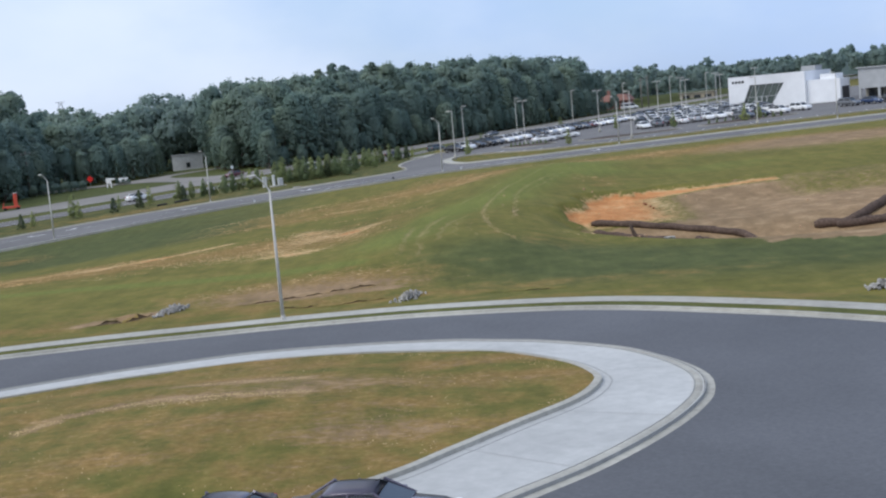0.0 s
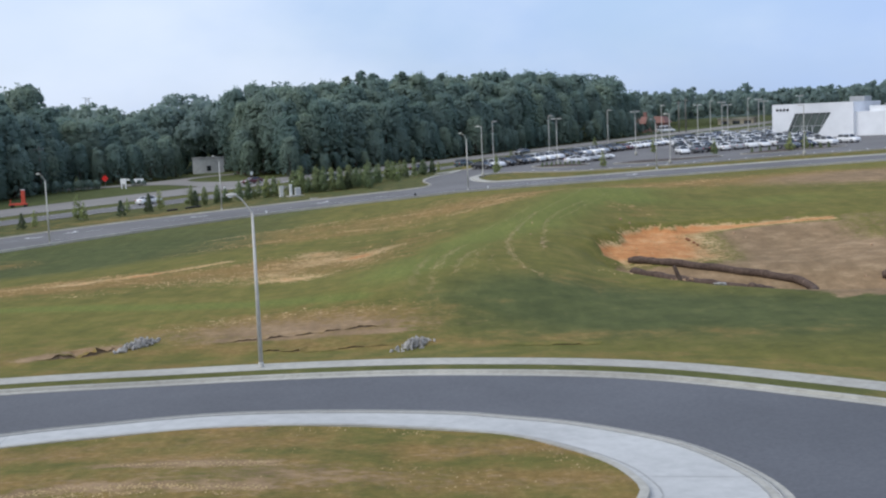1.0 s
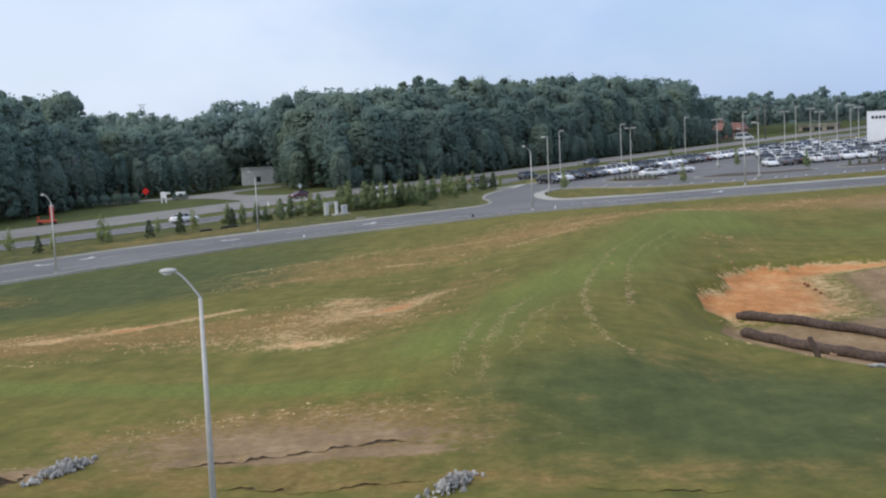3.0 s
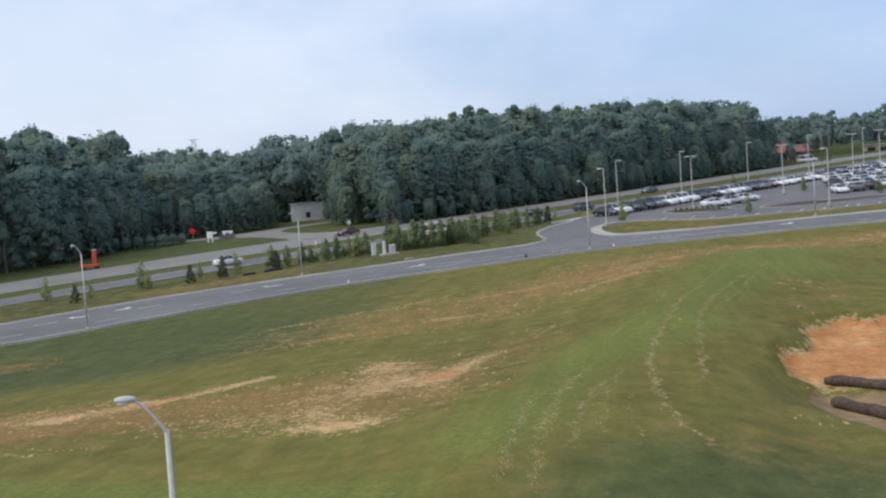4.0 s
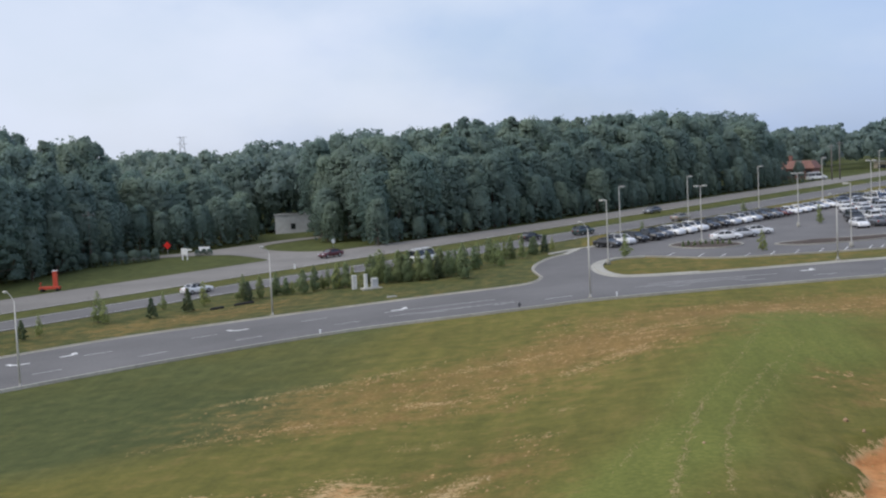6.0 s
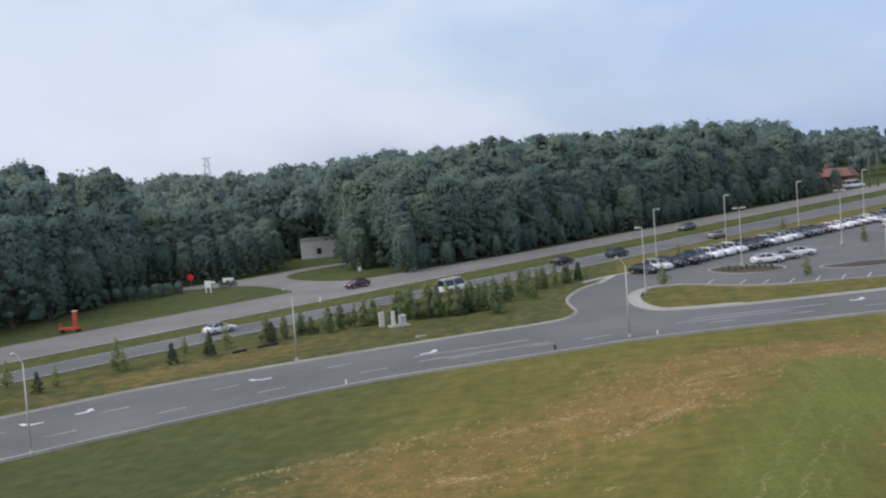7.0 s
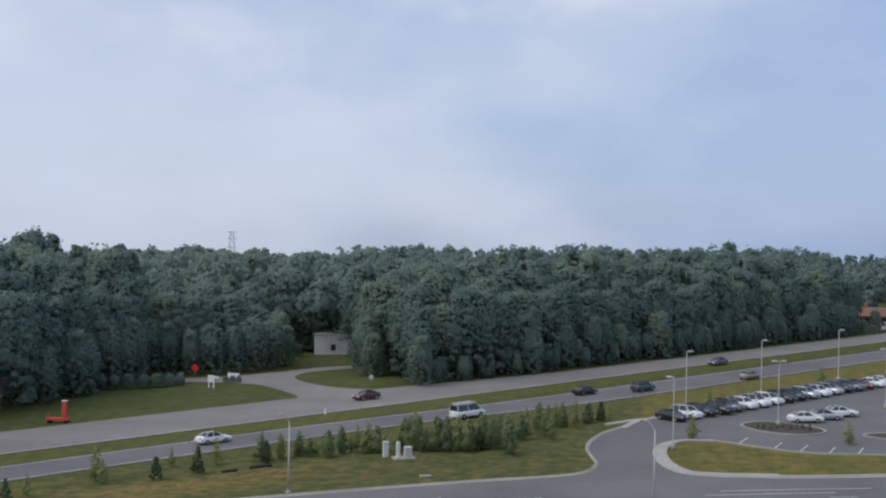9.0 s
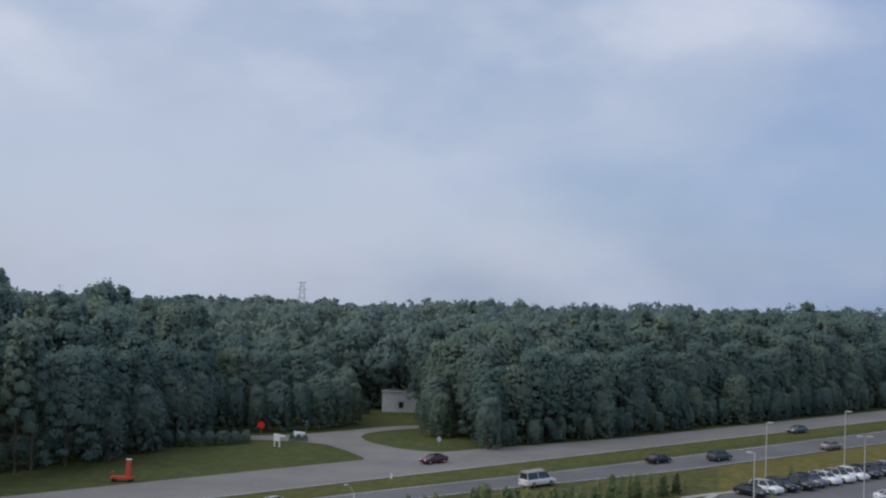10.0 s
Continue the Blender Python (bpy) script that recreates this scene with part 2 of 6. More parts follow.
SOCK = mottled("straw_sock", (0.060, 0.043, 0.036), (0.150, 0.108, 0.085), 5.0, 0.95, 0.6, 0.1, 0.05)
WHITE = plain("white_paint", (0.78, 0.79, 0.80), 0.5)
WALL_WHITE = mottled("white_panel", (0.70, 0.71, 0.73), (0.78, 0.79, 0.81), 0.6, 0.55, 0.05, 0.4, 0.001)
WALL_GREY = mottled("grey_panel", (0.36, 0.37, 0.38), (0.44, 0.45, 0.46), 0.8, 0.6, 0.08)
WALL_BLOCK = mottled("painted_block", (0.45, 0.46, 0.47), (0.56, 0.57, 0.58), 1.2, 0.85, 0.2)
BRICK_RED = mottled("red_cladding", (0.20, 0.105, 0.088), (0.27, 0.145, 0.118), 1.0, 0.8, 0.2)
YELLOW = plain("yellow_wall", (0.40, 0.35, 0.26), 0.8)
RED = plain("red_paint", (0.75, 0.03, 0.02), 0.45)
ORANGE = plain("orange_paint", (0.54, 0.075, 0.04), 0.45)
BLACK = plain("black_rubber", (0.02, 0.02, 0.02), 0.8)
MULCH = mottled("mulch", (0.05, 0.038, 0.03), (0.11, 0.085, 0.07), 4.0, 0.95, 0.4)


def glass_material(name, c, rough=0.08):
    m, n, l, b = shader(name, rough, 0.0, 0.8)
    t = noise_node(n, l, 0.7, 3, 0.5, False)
    l.new(ramp(n, l, t.outputs["Fac"], [(0.35, c), (0.65, tuple(v * 1.6 for v in c))]), b.inputs["Base Color"])
    return m


CAR_GLASS = glass_material("car_glass", (0.018, 0.022, 0.026))
SHOP_GLASS = glass_material("shop_glass", (0.05, 0.065, 0.06))
RIM = plain("alloy_rim", (0.45, 0.45, 0.46), 0.3, 0.8)
HEADLIGHT = plain("headlight_glass", (0.75, 0.76, 0.78), 0.1)
TAIL = plain("tail_light", (0.35, 0.02, 0.02), 0.25)


def car_paint(name, c, metal=0.2):
    m, n, l, b = shader(name, 0.28, metal, 0.5)
    t = noise_node(n, l, 1.2, 3, 0.5, False)
    l.new(ramp(n, l, t.outputs["Fac"], [(0.3, tuple(v * 0.93 for v in c)), (0.7, tuple(min(1, v * 1.05) for v in c))]), b.inputs["Base Color"])
    b.inputs["Coat Weight"].default_value, b.inputs["Coat Roughness"].default_value = 0.6, 0.06
    return m


PAINTS = {"white": car_paint("paint_white", (0.78, 0.78, 0.78), 0.0), "silver": car_paint("paint_silver", (0.50, 0.51, 0.53), 0.5),
          "grey": car_paint("paint_grey", (0.14, 0.145, 0.155), 0.4), "black": car_paint("paint_black", (0.012, 0.012, 0.014), 0.1),
          "blue": car_paint("paint_blue", (0.03, 0.055, 0.13), 0.3), "maroon": car_paint("paint_maroon", (0.10, 0.018, 0.022), 0.3),
          "tan": car_paint("paint_tan", (0.34, 0.31, 0.26), 0.4), "green": car_paint("paint_green", (0.06, 0.085, 0.085), 0.3),
          "plum": car_paint("paint_plum", (0.085, 0.072, 0.105), 0.3)}


# ---- building blocks ----
def smooth(a, b, x):
    t = np.clip((np.asarray(x, float) - a) / (b - a), 0, 1)
    return t * t * (3 - 2 * t)


def clay_zone(x, y):
    """How far inside the dug ground a place lies, 0 to 1."""
    top = 122.5 + 4.6 * smooth(12, 24, x) + 1.2 * np.sin(x * 0.9) * 0.5
    left = (x - 11.3) * 0.93 + (np.minimum(y, 109) - 107.5) * 0.37 + 0.5 * np.sin(y * 0.8)
    notch = np.where(y > 109, (y - 109) * 0.28, 0)
    d = np.minimum(np.minimum(top - y, left - notch), (y - 82.0 + 0.8 * np.sin(x * 0.5)) * 0.8)
    return smooth(-0.6, 0.6, d + 0.35 * np.sin(x * 2.3 + 1.3 * np.sin(y * 1.7)))


def lie(x, y):
    """Height of the ground."""
    x, y = np.asarray(x, float), np.asarray(y, float)
    xr = np.maximum(x, -75.0)
    a = 4.0 + np.where(xr < 0, 0.052 * xr, 0.02 * np.minimum(xr, 150)) + 0.02 * np.clip(y - 205, 0, 120)
    b = -1.6 + 0.01585 * np.clip(x, -150, 250) + 0.0193 * np.clip(y, 150, 520)
    k = smooth(10, 24, (x + 74.7) * 0.773 - (y - 199.5) * 0.634)
    far = b * (1 - k) + a * k
    k = smooth(74, 172, y)
    z = 3.0 * (1 - k) + far * k
    z = z - 1.9 * np.exp(-((x + 70) / 24) ** 2 - ((y - 352) / 20) ** 2)
    # the mown field: a hollow in the west, a long swell down the middle
    w = smooth(74, 92, y) * (1 - smooth(150, 178, y))
    field = z - w * 1.3 * np.exp(-((x + 46) / 20) ** 2 - ((y - 128) / 28) ** 2)
    field = field + w * 1.55 * np.exp(-((x - (1.0 + 0.2 * (y - 95))) / 9) ** 2) - 0.3 * np.exp(-((x - 18) / 14) ** 2 - ((y - 115) / 24) ** 2)
    # the dug basin with its ditch
    z = z + w * 0.8 * np.exp(-((x - (1.0 + 0.2 * (y - 95))) / 8) ** 2) - 0.9 * np.exp(-((x - 18) / 14) ** 2 - ((y - 115) / 24) ** 2)
    r = (np.abs((x - 34) / 21) ** 2.6 + np.abs((y - 106) / 20) ** 2.6) ** (1 / 2.6)
    ditch = np.interp(x, [8, 13, 22.5, 33, 60], [109, 105.2, 98.8, 95.5, 94])
    crest = np.interp(x, [8, 11.5, 14, 16, 19.5, 23, 30, 60], [101.5, 96.6, 92.6, 89.6, 86.2, 84.4, 83.6, 83.5])
    fall = np.where(y > ditch, np.exp(-((y - ditch) / 5.0) ** 2), smooth(0, 0.85, (y - crest) / (ditch - crest)))
    z = z - np.interp(x, [9, 13, 22, 34], [0.9, 1.15, 1.5, 1.3]) * fall * smooth(8.5, 13.0, x) * (1 - smooth(48, 60, x))
    z = z + 0.16 * np.exp(-((y - crest + 0.5) / 2.2) ** 2) * smooth(9, 12.5, x) * (1 - smooth(24, 32, x))
    basin = z - 0.75 * (1 - smooth(0.45, 0.92, r))
    inside = np.maximum(clay_zone(x, y), smooth(6.0, 12.0, x) * smooth(74, 80, y) * (1 - smooth(106, 111, y)))
    return field * (1 - inside) + basin * inside


def land(x, y):
    return float(lie(x, y))


HW = (-74.7, 199.5)


def hw(s, q):
    """Plan point s metres along the highway and q metres south-east of its near line."""
    return (HW[0] + 0.634 * s + 0.773 * q, HW[1] + 0.773 * s - 0.634 * q)


def curve_through(points, n, closed=False):
    """Catmull-Rom curve through plan points, in n even steps."""
    p = [Vector((*q[:2], 0)) for q in points]
    k = len(p)
    out = []
    spans = k if closed else k - 1
    for i in range(spans):
        a, b, c, d = (p[(i + j) % k] if closed else p[min(max(i + j, 0), k - 1)] for j in (-1, 0, 1, 2))
        for j in range(24):
            t = j / 24
            out.append(0.5 * ((2 * b) + (c - a) * t + (2 * a - 5 * b + 4 * c - d) * t * t + (3 * b - a - 3 * c + d) * t ** 3))
    out.append(out[0].copy() if closed else p[-1])
    arc = np.cumsum([0] + [(out[i + 1] - out[i]).length for i in range(len(out) - 1)])
    u = np.linspace(0, arc[-1], n + 1)
    return np.stack([np.interp(u, arc, [v.x for v in out]), np.interp(u, arc, [v.y for v in out])], 1)


def offset(c, d):
    """The curve moved d metres to its left."""
    t = np.gradient(c, axis=0)
    if np.allclose(c[0], c[-1]):
        t[0] = t[-1] = (c[1] - c[-2]) / 2
    t = t / np.linalg.norm(t, axis=1)[:, None]
    return c + d * np.stack([-t[:, 1], t[:, 0]], 1)


def mesh_object(name, verts, faces, material, parent=None, smooth_faces=False):
    me = bpy.data.meshes.new(name)
    me.from_pydata([tuple(map(float, v)) for v in verts], [], [tuple(map(int, f)) for f in faces])
    me.materials.append(material)
    if smooth_faces:
        me.polygons.foreach_set("use_smooth", [True] * len(me.polygons))
    me.update()
    ob = new(name, me)
    if parent is not None:
        ob.parent = parent
    return ob


def loft(name, a, b, m, lift, material, parent=None):
    """A sheet between two plan curves, laid on the ground."""
    n = len(a)
    w = np.linspace(0, 1, m + 1)[:, None, None]
    xy = (a[None] * (1 - w) + b[None] * w).reshape(-1, 2)
    z = lie(xy[:, 0], xy[:, 1]) + lift
    f = []
    for j in range(m):
        for i in range(n - 1):
            f.append((j * n + i, j * n + i + 1, (j + 1) * n + i + 1, (j + 1) * n + i))
    ob = mesh_object(name, np.column_stack([xy, z]), f, material, parent, True)
    me = ob.data
    up = sum(p.normal.z * p.area for p in me.polygons)
    if up < 0:
        me.flip_normals()
    return ob


def strip(name, c, profile, material, parent=None, base=0.0):
    """A profile of (sideways, height) swept along a plan curve on the ground."""
    k = len(profile)
    rows = [offset(c, d) for d, _ in profile]
    verts, faces = [], []
    n = len(c)
    zc = lie(c[:, 0], c[:, 1])
    for j, (d, h) in enumerate(profile):
        for i in range(n):
            verts.append((rows[j][i, 0], rows[j][i, 1], zc[i] + base + h))
    for j in range(k - 1):
        for i in range(n - 1):
            faces.append((j * n + i, j * n + i + 1, (j + 1) * n + i + 1, (j + 1) * n + i))
    faces.append(tuple(j * n for j in range(k)))
    faces.append(tuple(j * n + n - 1 for j in range(k - 1, -1, -1)))
    ob = mesh_object(name, verts, faces, material, parent)
    if sum(p.normal.z * p.area for p in ob.data.polygons) < 0:
        ob.data.flip_normals()
    return ob


def part(name, bm, material, parent=None, label="", flat=True):
    me = bpy.data.meshes.new(name)
    bmesh.ops.recalc_face_normals(bm, faces=bm.faces)
    bm.to_mesh(me)
    bm.free()
    me.materials.append(material)
    if not flat:
        me.polygons.foreach_set("use_smooth", [True] * len(me.polygons))
    ob = new(name, me)
    if parent is not None:
        ob.parent = parent
    if label:
        ob["label"] = label
    return ob


def holder(name, x, y, z, turn=0.0):
    e = new(name)
    e.matrix_basis = pose(x, y, z, 0, 0, turn)
    return e


def box(bm, x0, y0, z0, x1, y1, z1, bevel=0.0):
    m = Matrix.Translation(((x0 + x1) / 2, (y0 + y1) / 2, (z0 + z1) / 2)) @ Matrix.Diagonal((x1 - x0, y1 - y0, z1 - z0, 1))
    r = bmesh.ops.create_cube(bm, size=1, matrix=m)
    if bevel:
        edges = list({e for v in r["verts"] for e in v.link_edges})
        bmesh.ops.bevel(bm, geom=edges, offset=bevel, segments=2, affect="EDGES", profile=0.6)
    return bm


def rod(bm, a, b, r0, r1, sides=8, caps=True):
    a, b = Vector(a), Vector(b)
    d = b - a
    m = Matrix.Translation((a + b) / 2) @ d.to_track_quat("Z", "Y").to_matrix().to_4x4()
    bmesh.ops.create_cone(bm, cap_ends=caps, segments=sides, radius1=r0, radius2=r1, depth=d.length, matrix=m)
    return bm


def tube(bm, points, radii, sides=8):
    """A bent tube through points."""
    pts = [Vector(p) for p in points]
    rings = []
    for i, p in enumerate(pts):
        t = (pts[min(i + 1, len(pts) - 1)] - pts[max(i - 1, 0)]).normalized()
        q = t.to_track_quat("Z", "Y")
        rings.append([bm.verts.new(p + q @ Vector((radii[i] * math.cos(2 * math.pi * k / sides), radii[i] * math.sin(2 * math.pi * k / sides), 0))) for k in range(sides)])
    for a, b in zip(rings, rings[1:]):
        for k in range(sides):
            bm.faces.new((a[k], a[(k + 1) % sides], b[(k + 1) % sides], b[k]))
    bm.faces.new(rings[0][::-1])
    bm.faces.new(rings[-1])
    return bm


# ---- plan curves ----
MAIN_NEAR = curve_through([(-190, 47), (-110, 112), (-80, 135), (-50, 157.8), (-40.4, 164.8), (-25.6, 174.8), (-18.6, 178.0), (-6.2, 181.6), (3, 185), (16, 188.7), (30.5, 191.8), (50, 195.5), (95, 200), (170, 203)], 220)
MAIN_FAR = curve_through([(-215, 62), (-130, 124), (-95, 150.5), (-67, 171.8), (-59.4, 178.4), (-50.5, 185.8), (-39.7, 191.4), (-28, 196.5), (-16, 201.0), (-8, 203.2), (-3, 204.0), (4, 204.4), (10.3, 204.2), (17, 204.9), (27, 207), (34.4, 208.4), (59, 211.6), (110, 215), (180, 219)], 220)
ROUND_OUT = curve_through([(45, 2), (41, 16), (34.5, 31), (26.5, 43.3), (17.3, 54.0), (12.3, 58.6), (8.3, 61.6), (4.5, 63.3), (-1.0, 64.55), (-5.0, 64.85), (-9, 64.8), (-13, 64.5), (-19, 64.0), (-27, 62.4), (-42, 57.8), (-64, 49), (-92, 36)], 150)
APRON_OUT = curve_through([(9.15, 46.0), (8.7, 48.6), (7.5, 51.5), (6.0, 53.3), (3.9, 55.1), (1.9, 56.2), (-0.2, 57.2), (-4.8, 58.2), (-9.3, 58.4), (-13.3, 57.5), (-17.2, 56.2), (-28, 51.2), (-37, 45.8), (-40, 37), (-32, 27), (-18, 24), (-6, 27), (1.8, 33.8), (4.4, 36.4), (6.7, 39.4), (8.1, 41.8), (8.8, 43.6)], 170, True)
APRON_IN = curve_through([(5.55, 46.8), (5.0, 49.1), (3.85, 51.1), (2.2, 53.0), (0.0, 54.2), (-2.2, 55.0), (-4.4, 55.6), (-8.2, 55.9), (-12.3, 55.2), (-16.2, 54.0), (-26, 49.6), (-34, 44.6), (-36.5, 38), (-30, 31.2), (-18, 29.5), (-8, 31.8), (-2.5, 35.7), (0.0, 38.4), (1.9, 40.6), (4.0, 42.9), (4.9, 44.3), (5.4, 45.6)], 170, True)
SIDE_L = curve_through([(-14, 201.6), (-8.8, 203.2), (-5.9, 205.4), (-4.9, 209.8), (-5.6, 214.5), (-6.3, 219.5), (-5.9, 225), (-4.2, 231.0), (-0.6, 237.0)], 50)
SIDE_R = curve_through([(14, 204.5), (8, 204.3), (4.4, 205.4), (2.3, 210), (1.6, 216.5), (2.4, 222), (4.6, 225.2), (8.5, 225.6)], 50)
LOT_LOW = curve_through([(-5.0, 229), (4.2, 225.8), (8.5, 225.2), (18, 218.8), (28, 218.4), (40, 219.5), (60, 224), (110, 229), (180, 232)], 120)
LOT_HIGH = curve_through([(-0.6, 237.5), (1.0, 241.5), (10, 252.5), (40, 287), (75, 325), (115, 352), (185, 356)], 120)
JUNC_A = curve_through([(-52.5, 253), (-54.0, 259), (-54.1, 265.8), (-56.8, 270.1), (-61.3, 275.7), (-65.4, 279.5), (-70.8, 280.8), (-77.8, 281.0), (-90, 279), (-110, 274), (-140, 266)], 70)
JUNC_B = curve_through([(-37, 276.0), (-44, 276.6), (-48.9, 277.2), (-53.5, 279.8), (-58.9, 285.2), (-62.0, 291.0), (-66.5, 297.0), (-70.2, 292.8), (-74.0, 289.4), (-80.0, 286.4), (-90, 284), (-110, 279.5), (-140, 272)], 70)


# ---- ground ----
def axis(lo, hi, step, near_lo, near_hi, near_step, reach):
    mid = list(np.arange(near_lo, near_hi, near_step))
    left, v, s = [], near_lo, near_step
    while v > reach[0]:
        s = step if v > lo else s * 1.35
        v -= s
        left.append(v)
    right, v, s = [], near_hi, near_step
    right.append(v)
    while v < reach[1]:
        s = step if v < hi else s * 1.35
        v += s
        right.append(v)
    return np.array(left[::-1] + mid + right)


def blob(x, y, cx, cy, rx, ry, turn=0.0):
    c, s = math.cos(radians(turn)), math.sin(radians(turn))
    u, v = (x - cx) * c + (y - cy) * s, -(x - cx) * s + (y - cy) * c
    return np.exp(-(u / rx) ** 2 - (v / ry) ** 2)


def line_of(x, y, a, b, w):
    ax, ay, bx, by = *a, *b
    k = np.clip(((x - ax) * (bx - ax) + (y - ay) * (by - ay)) / ((bx - ax) ** 2 + (by - ay) ** 2), 0, 1)
    return np.exp(-(((x - ax - k * (bx - ax)) ** 2 + (y - ay - k * (by - ay)) ** 2) / w ** 2))


def chain(x, y, points, w):
    """Nearness to a broken line through plan points."""
    return np.maximum.reduce([line_of(x, y, a, b, w) for a, b in zip(points, points[1:])])


def ridge_x(y):
    """Where the green swell of the field runs."""
    return np.interp(y, [85, 90, 102, 111, 118, 133, 150, 160, 180], [-5.4, -3.8, -1.2, 2.0, 5.0, 10.4, 16.0, 18.0, 21.0])


def soil(x, y):
    """Bare clay, dry straw, lush grass and dug brown earth over the plan, 0 to 1 each."""
    q = (x + 74.7) * 0.773 - (y - 199.5) * 0.634
    bare = 0.50 * chain(x, y, [(-42, 109), (-34.8, 108.6), (-30.3, 108.4)], 2.0) + 0.7 * chain(x, y, [(-30.3, 108.4), (-26.2, 111.0)], 1.7) + 1.0 * chain(x, y, [(-26.2, 111.0), (-23.6, 112.8), (-20.0, 117.0)], 0.95)
    bare = bare + 0.60 * blob(x, y, -19.4, 102.8, 5, 3) + 0.42 * blob(x, y, -27, 98.4, 4, 1.1) + 0.42 * blob(x, y, -14.6, 99.4, 3.4, 1.4)
    bare = bare + 0.95 * blob(x, y, -12.3, 117.0, 2.6, 2.8) + 0.72 * blob(x, y, -9.8, 111.4, 3.2, 4.2) + 0.7 * chain(x, y, [(-8.2, 110.5), (-5.6, 116.8)], 1.1) + 0.6 * blob(x, y, -12.6, 108.8, 2.6, 3.4)
    bare = bare + 0.56 * chain(x, y, [(-14.0, 104.2), (-11.6, 98.8)], 1.9) + 0.42 * blob(x, y, -7.4, 105.5, 1.8, 4.5) + 0.4 * blob(x, y, -10.0, 100.0, 3.5, 1.6)
    bare = bare + 0.58 * blob(x, y, -9.0, 80.6, 8.0, 3.2) + 0.42 * blob(x, y, -17.8, 75.0, 2.6, 1.1)
    bare = bare + 0.42 * chain(x, y, [(5.4, 88.4), (4.0, 93.6), (3.6, 98), (3.6, 104.1), (4.3, 111.5)], 0.36) + 0.30 * chain(x, y, [(6.1, 101.6), (6.6, 111), (7.5, 119.5)], 0.36)
    bare = bare + 0.50 * chain(x, y, [(-26.1, 143.6), (-20.0, 147.2), (-16.1, 149.6), (-11.4, 153.0)], 1.0) + 0.55 * chain(x, y, [(-9.2, 148.7), (-3.5, 151.9)], 1.3) + 0.40 * blob(x, y, 6.8, 161.8, 3.4, 1.8) + 0.58 * chain(x, y, [(-0.9, 143.4), (1.9, 147.3), (4.8, 149.3)], 1.2)
    bare = bare + 0.60 * blob(x, y, -9.6, 137.7, 3.6, 1.4, 8) + 0.5 * blob(x, y, -2.3, 124.8, 1.5, 1.4) + 0.42 * blob(x, y, -9.5, 125.5, 2.6, 1.4) + 0.45 * blob(x, y, -0.8, 131.3, 1.9, 1.2) + 0.44 * chain(x, y, [(-28.1, 130.0), (-22.3, 131.9), (-15.6, 134.0)], 1.1) + 0.3 * blob(x, y, -1.9, 158, 5, 1.6, 15)
    bare = bare + 0.55 * blob(x, y, 52, 179, 9, 2.0) + 0.3 * blob(x, y, 10.4, 96.5, 2.5, 3)
    zone = clay_zone(x, y)
    orange = np.clip(1.3 - np.maximum(0, x - 18) * 0.16, 0, 1.3) * smooth(104, 112, y) + 1.2 * np.exp(-((y - 125.5) / 1.6) ** 2) * (x < 34) + 0.95 * line_of(x, y, (11.8, 101.5), (19.0, 87.5), 1.3) + 0.4 * line_of(x, y, (20, 84.5), (40, 84), 2.0)
    bare = bare * (1 - zone) + zone * orange
    dug = 1.25 * zone * (1 - np.clip(orange * 1.2 - 0.15, 0, 1)) * (1 - 0.6 * smooth(28, 36, x) * smooth(110, 118, y))
    gully = line_of(x, y, (-13.5, 75.4), (-3.0, 76.6), 0.28) + line_of(x, y, (-11.5, 77.3), (-4.0, 78.6), 0.25) + line_of(x, y, (-21.5, 72.6), (-17.6, 75.0), 0.7) + 0.40 * blob(x, y, -8.5, 77.5, 9, 2.2)
    dug = np.maximum(dug, 0.95 * gully + 0.55 * blob(x, y, -9, 79.5, 10, 4.2) + 0.35 * blob(x, y, -20, 74, 6, 2.5))
    dry = 0.60 * blob(x, y, -11, 108, 9, 11, 20) + 0.85 * blob(x, y, -9, 79.5, 9, 4.5) + 0.50 * blob(x, y, -25, 106, 14, 6, 20) + 0.66 * blob(x, y, -36, 108, 11, 7, 20) + 0.5 * blob(x, y, -49, 140, 7, 5)
    dry = dry + 0.58 * blob(x, y, -9, 146, 22, 8, 20) + 0.55 * blob(x, y, 2, 157, 9, 8) + 0.4 * blob(x, y, 17, 134, 4, 10) + 0.8 * blob(x, y, 45, 172, 30, 12) + 0.45 * blob(x, y, -13, 134, 14, 5, 15) + 0.5 * blob(x, y, 10, 170, 14, 7) + 0.4 * blob(x, y, -3.5, 121, 4.5, 7)
    dry = dry + 0.5 * blob(x, y, -36, 72, 14, 5) + 0.35 * blob(x, y, 8, 90, 5, 5) + 0.45 * blob(x, y, -2, 73, 25, 2.5)
    dug = np.maximum(dug, 1.05 * blob(x, y, 51, 167, 18, 14, 8))
    edge_y = np.interp(x, MAIN_FAR[:, 0], MAIN_FAR[:, 1])
    bed = (y > edge_y - 3) & (q > 5) & (x < 0)
    dry = np.where(bed, 0.29 + 0.25 * blob(x, y, -46, 200, 16, 5, 40), dry)
    bare = np.where(bed, 0.06 + 0.30 * blob(x, y, -44, 205, 18, 4, 40) + 0.2 * blob(x, y, -20, 209, 12, 3), bare)
    dry = np.where((y > edge_y - 3) & (x > -2) & (x < 200) & (q > 12), 0.34, dry)
    dry = np.where((q > 4) & (q < 22) & (y > 225), 0.32, dry)
    wide = np.interp(y, [85, 100, 120, 150], [3.6, 4.6, 5.0, 7.0])
    ridge = np.exp(-((x - ridge_x(y)) / wide) ** 2) * smooth(84, 93, y) * (1 - smooth(165, 182, y))
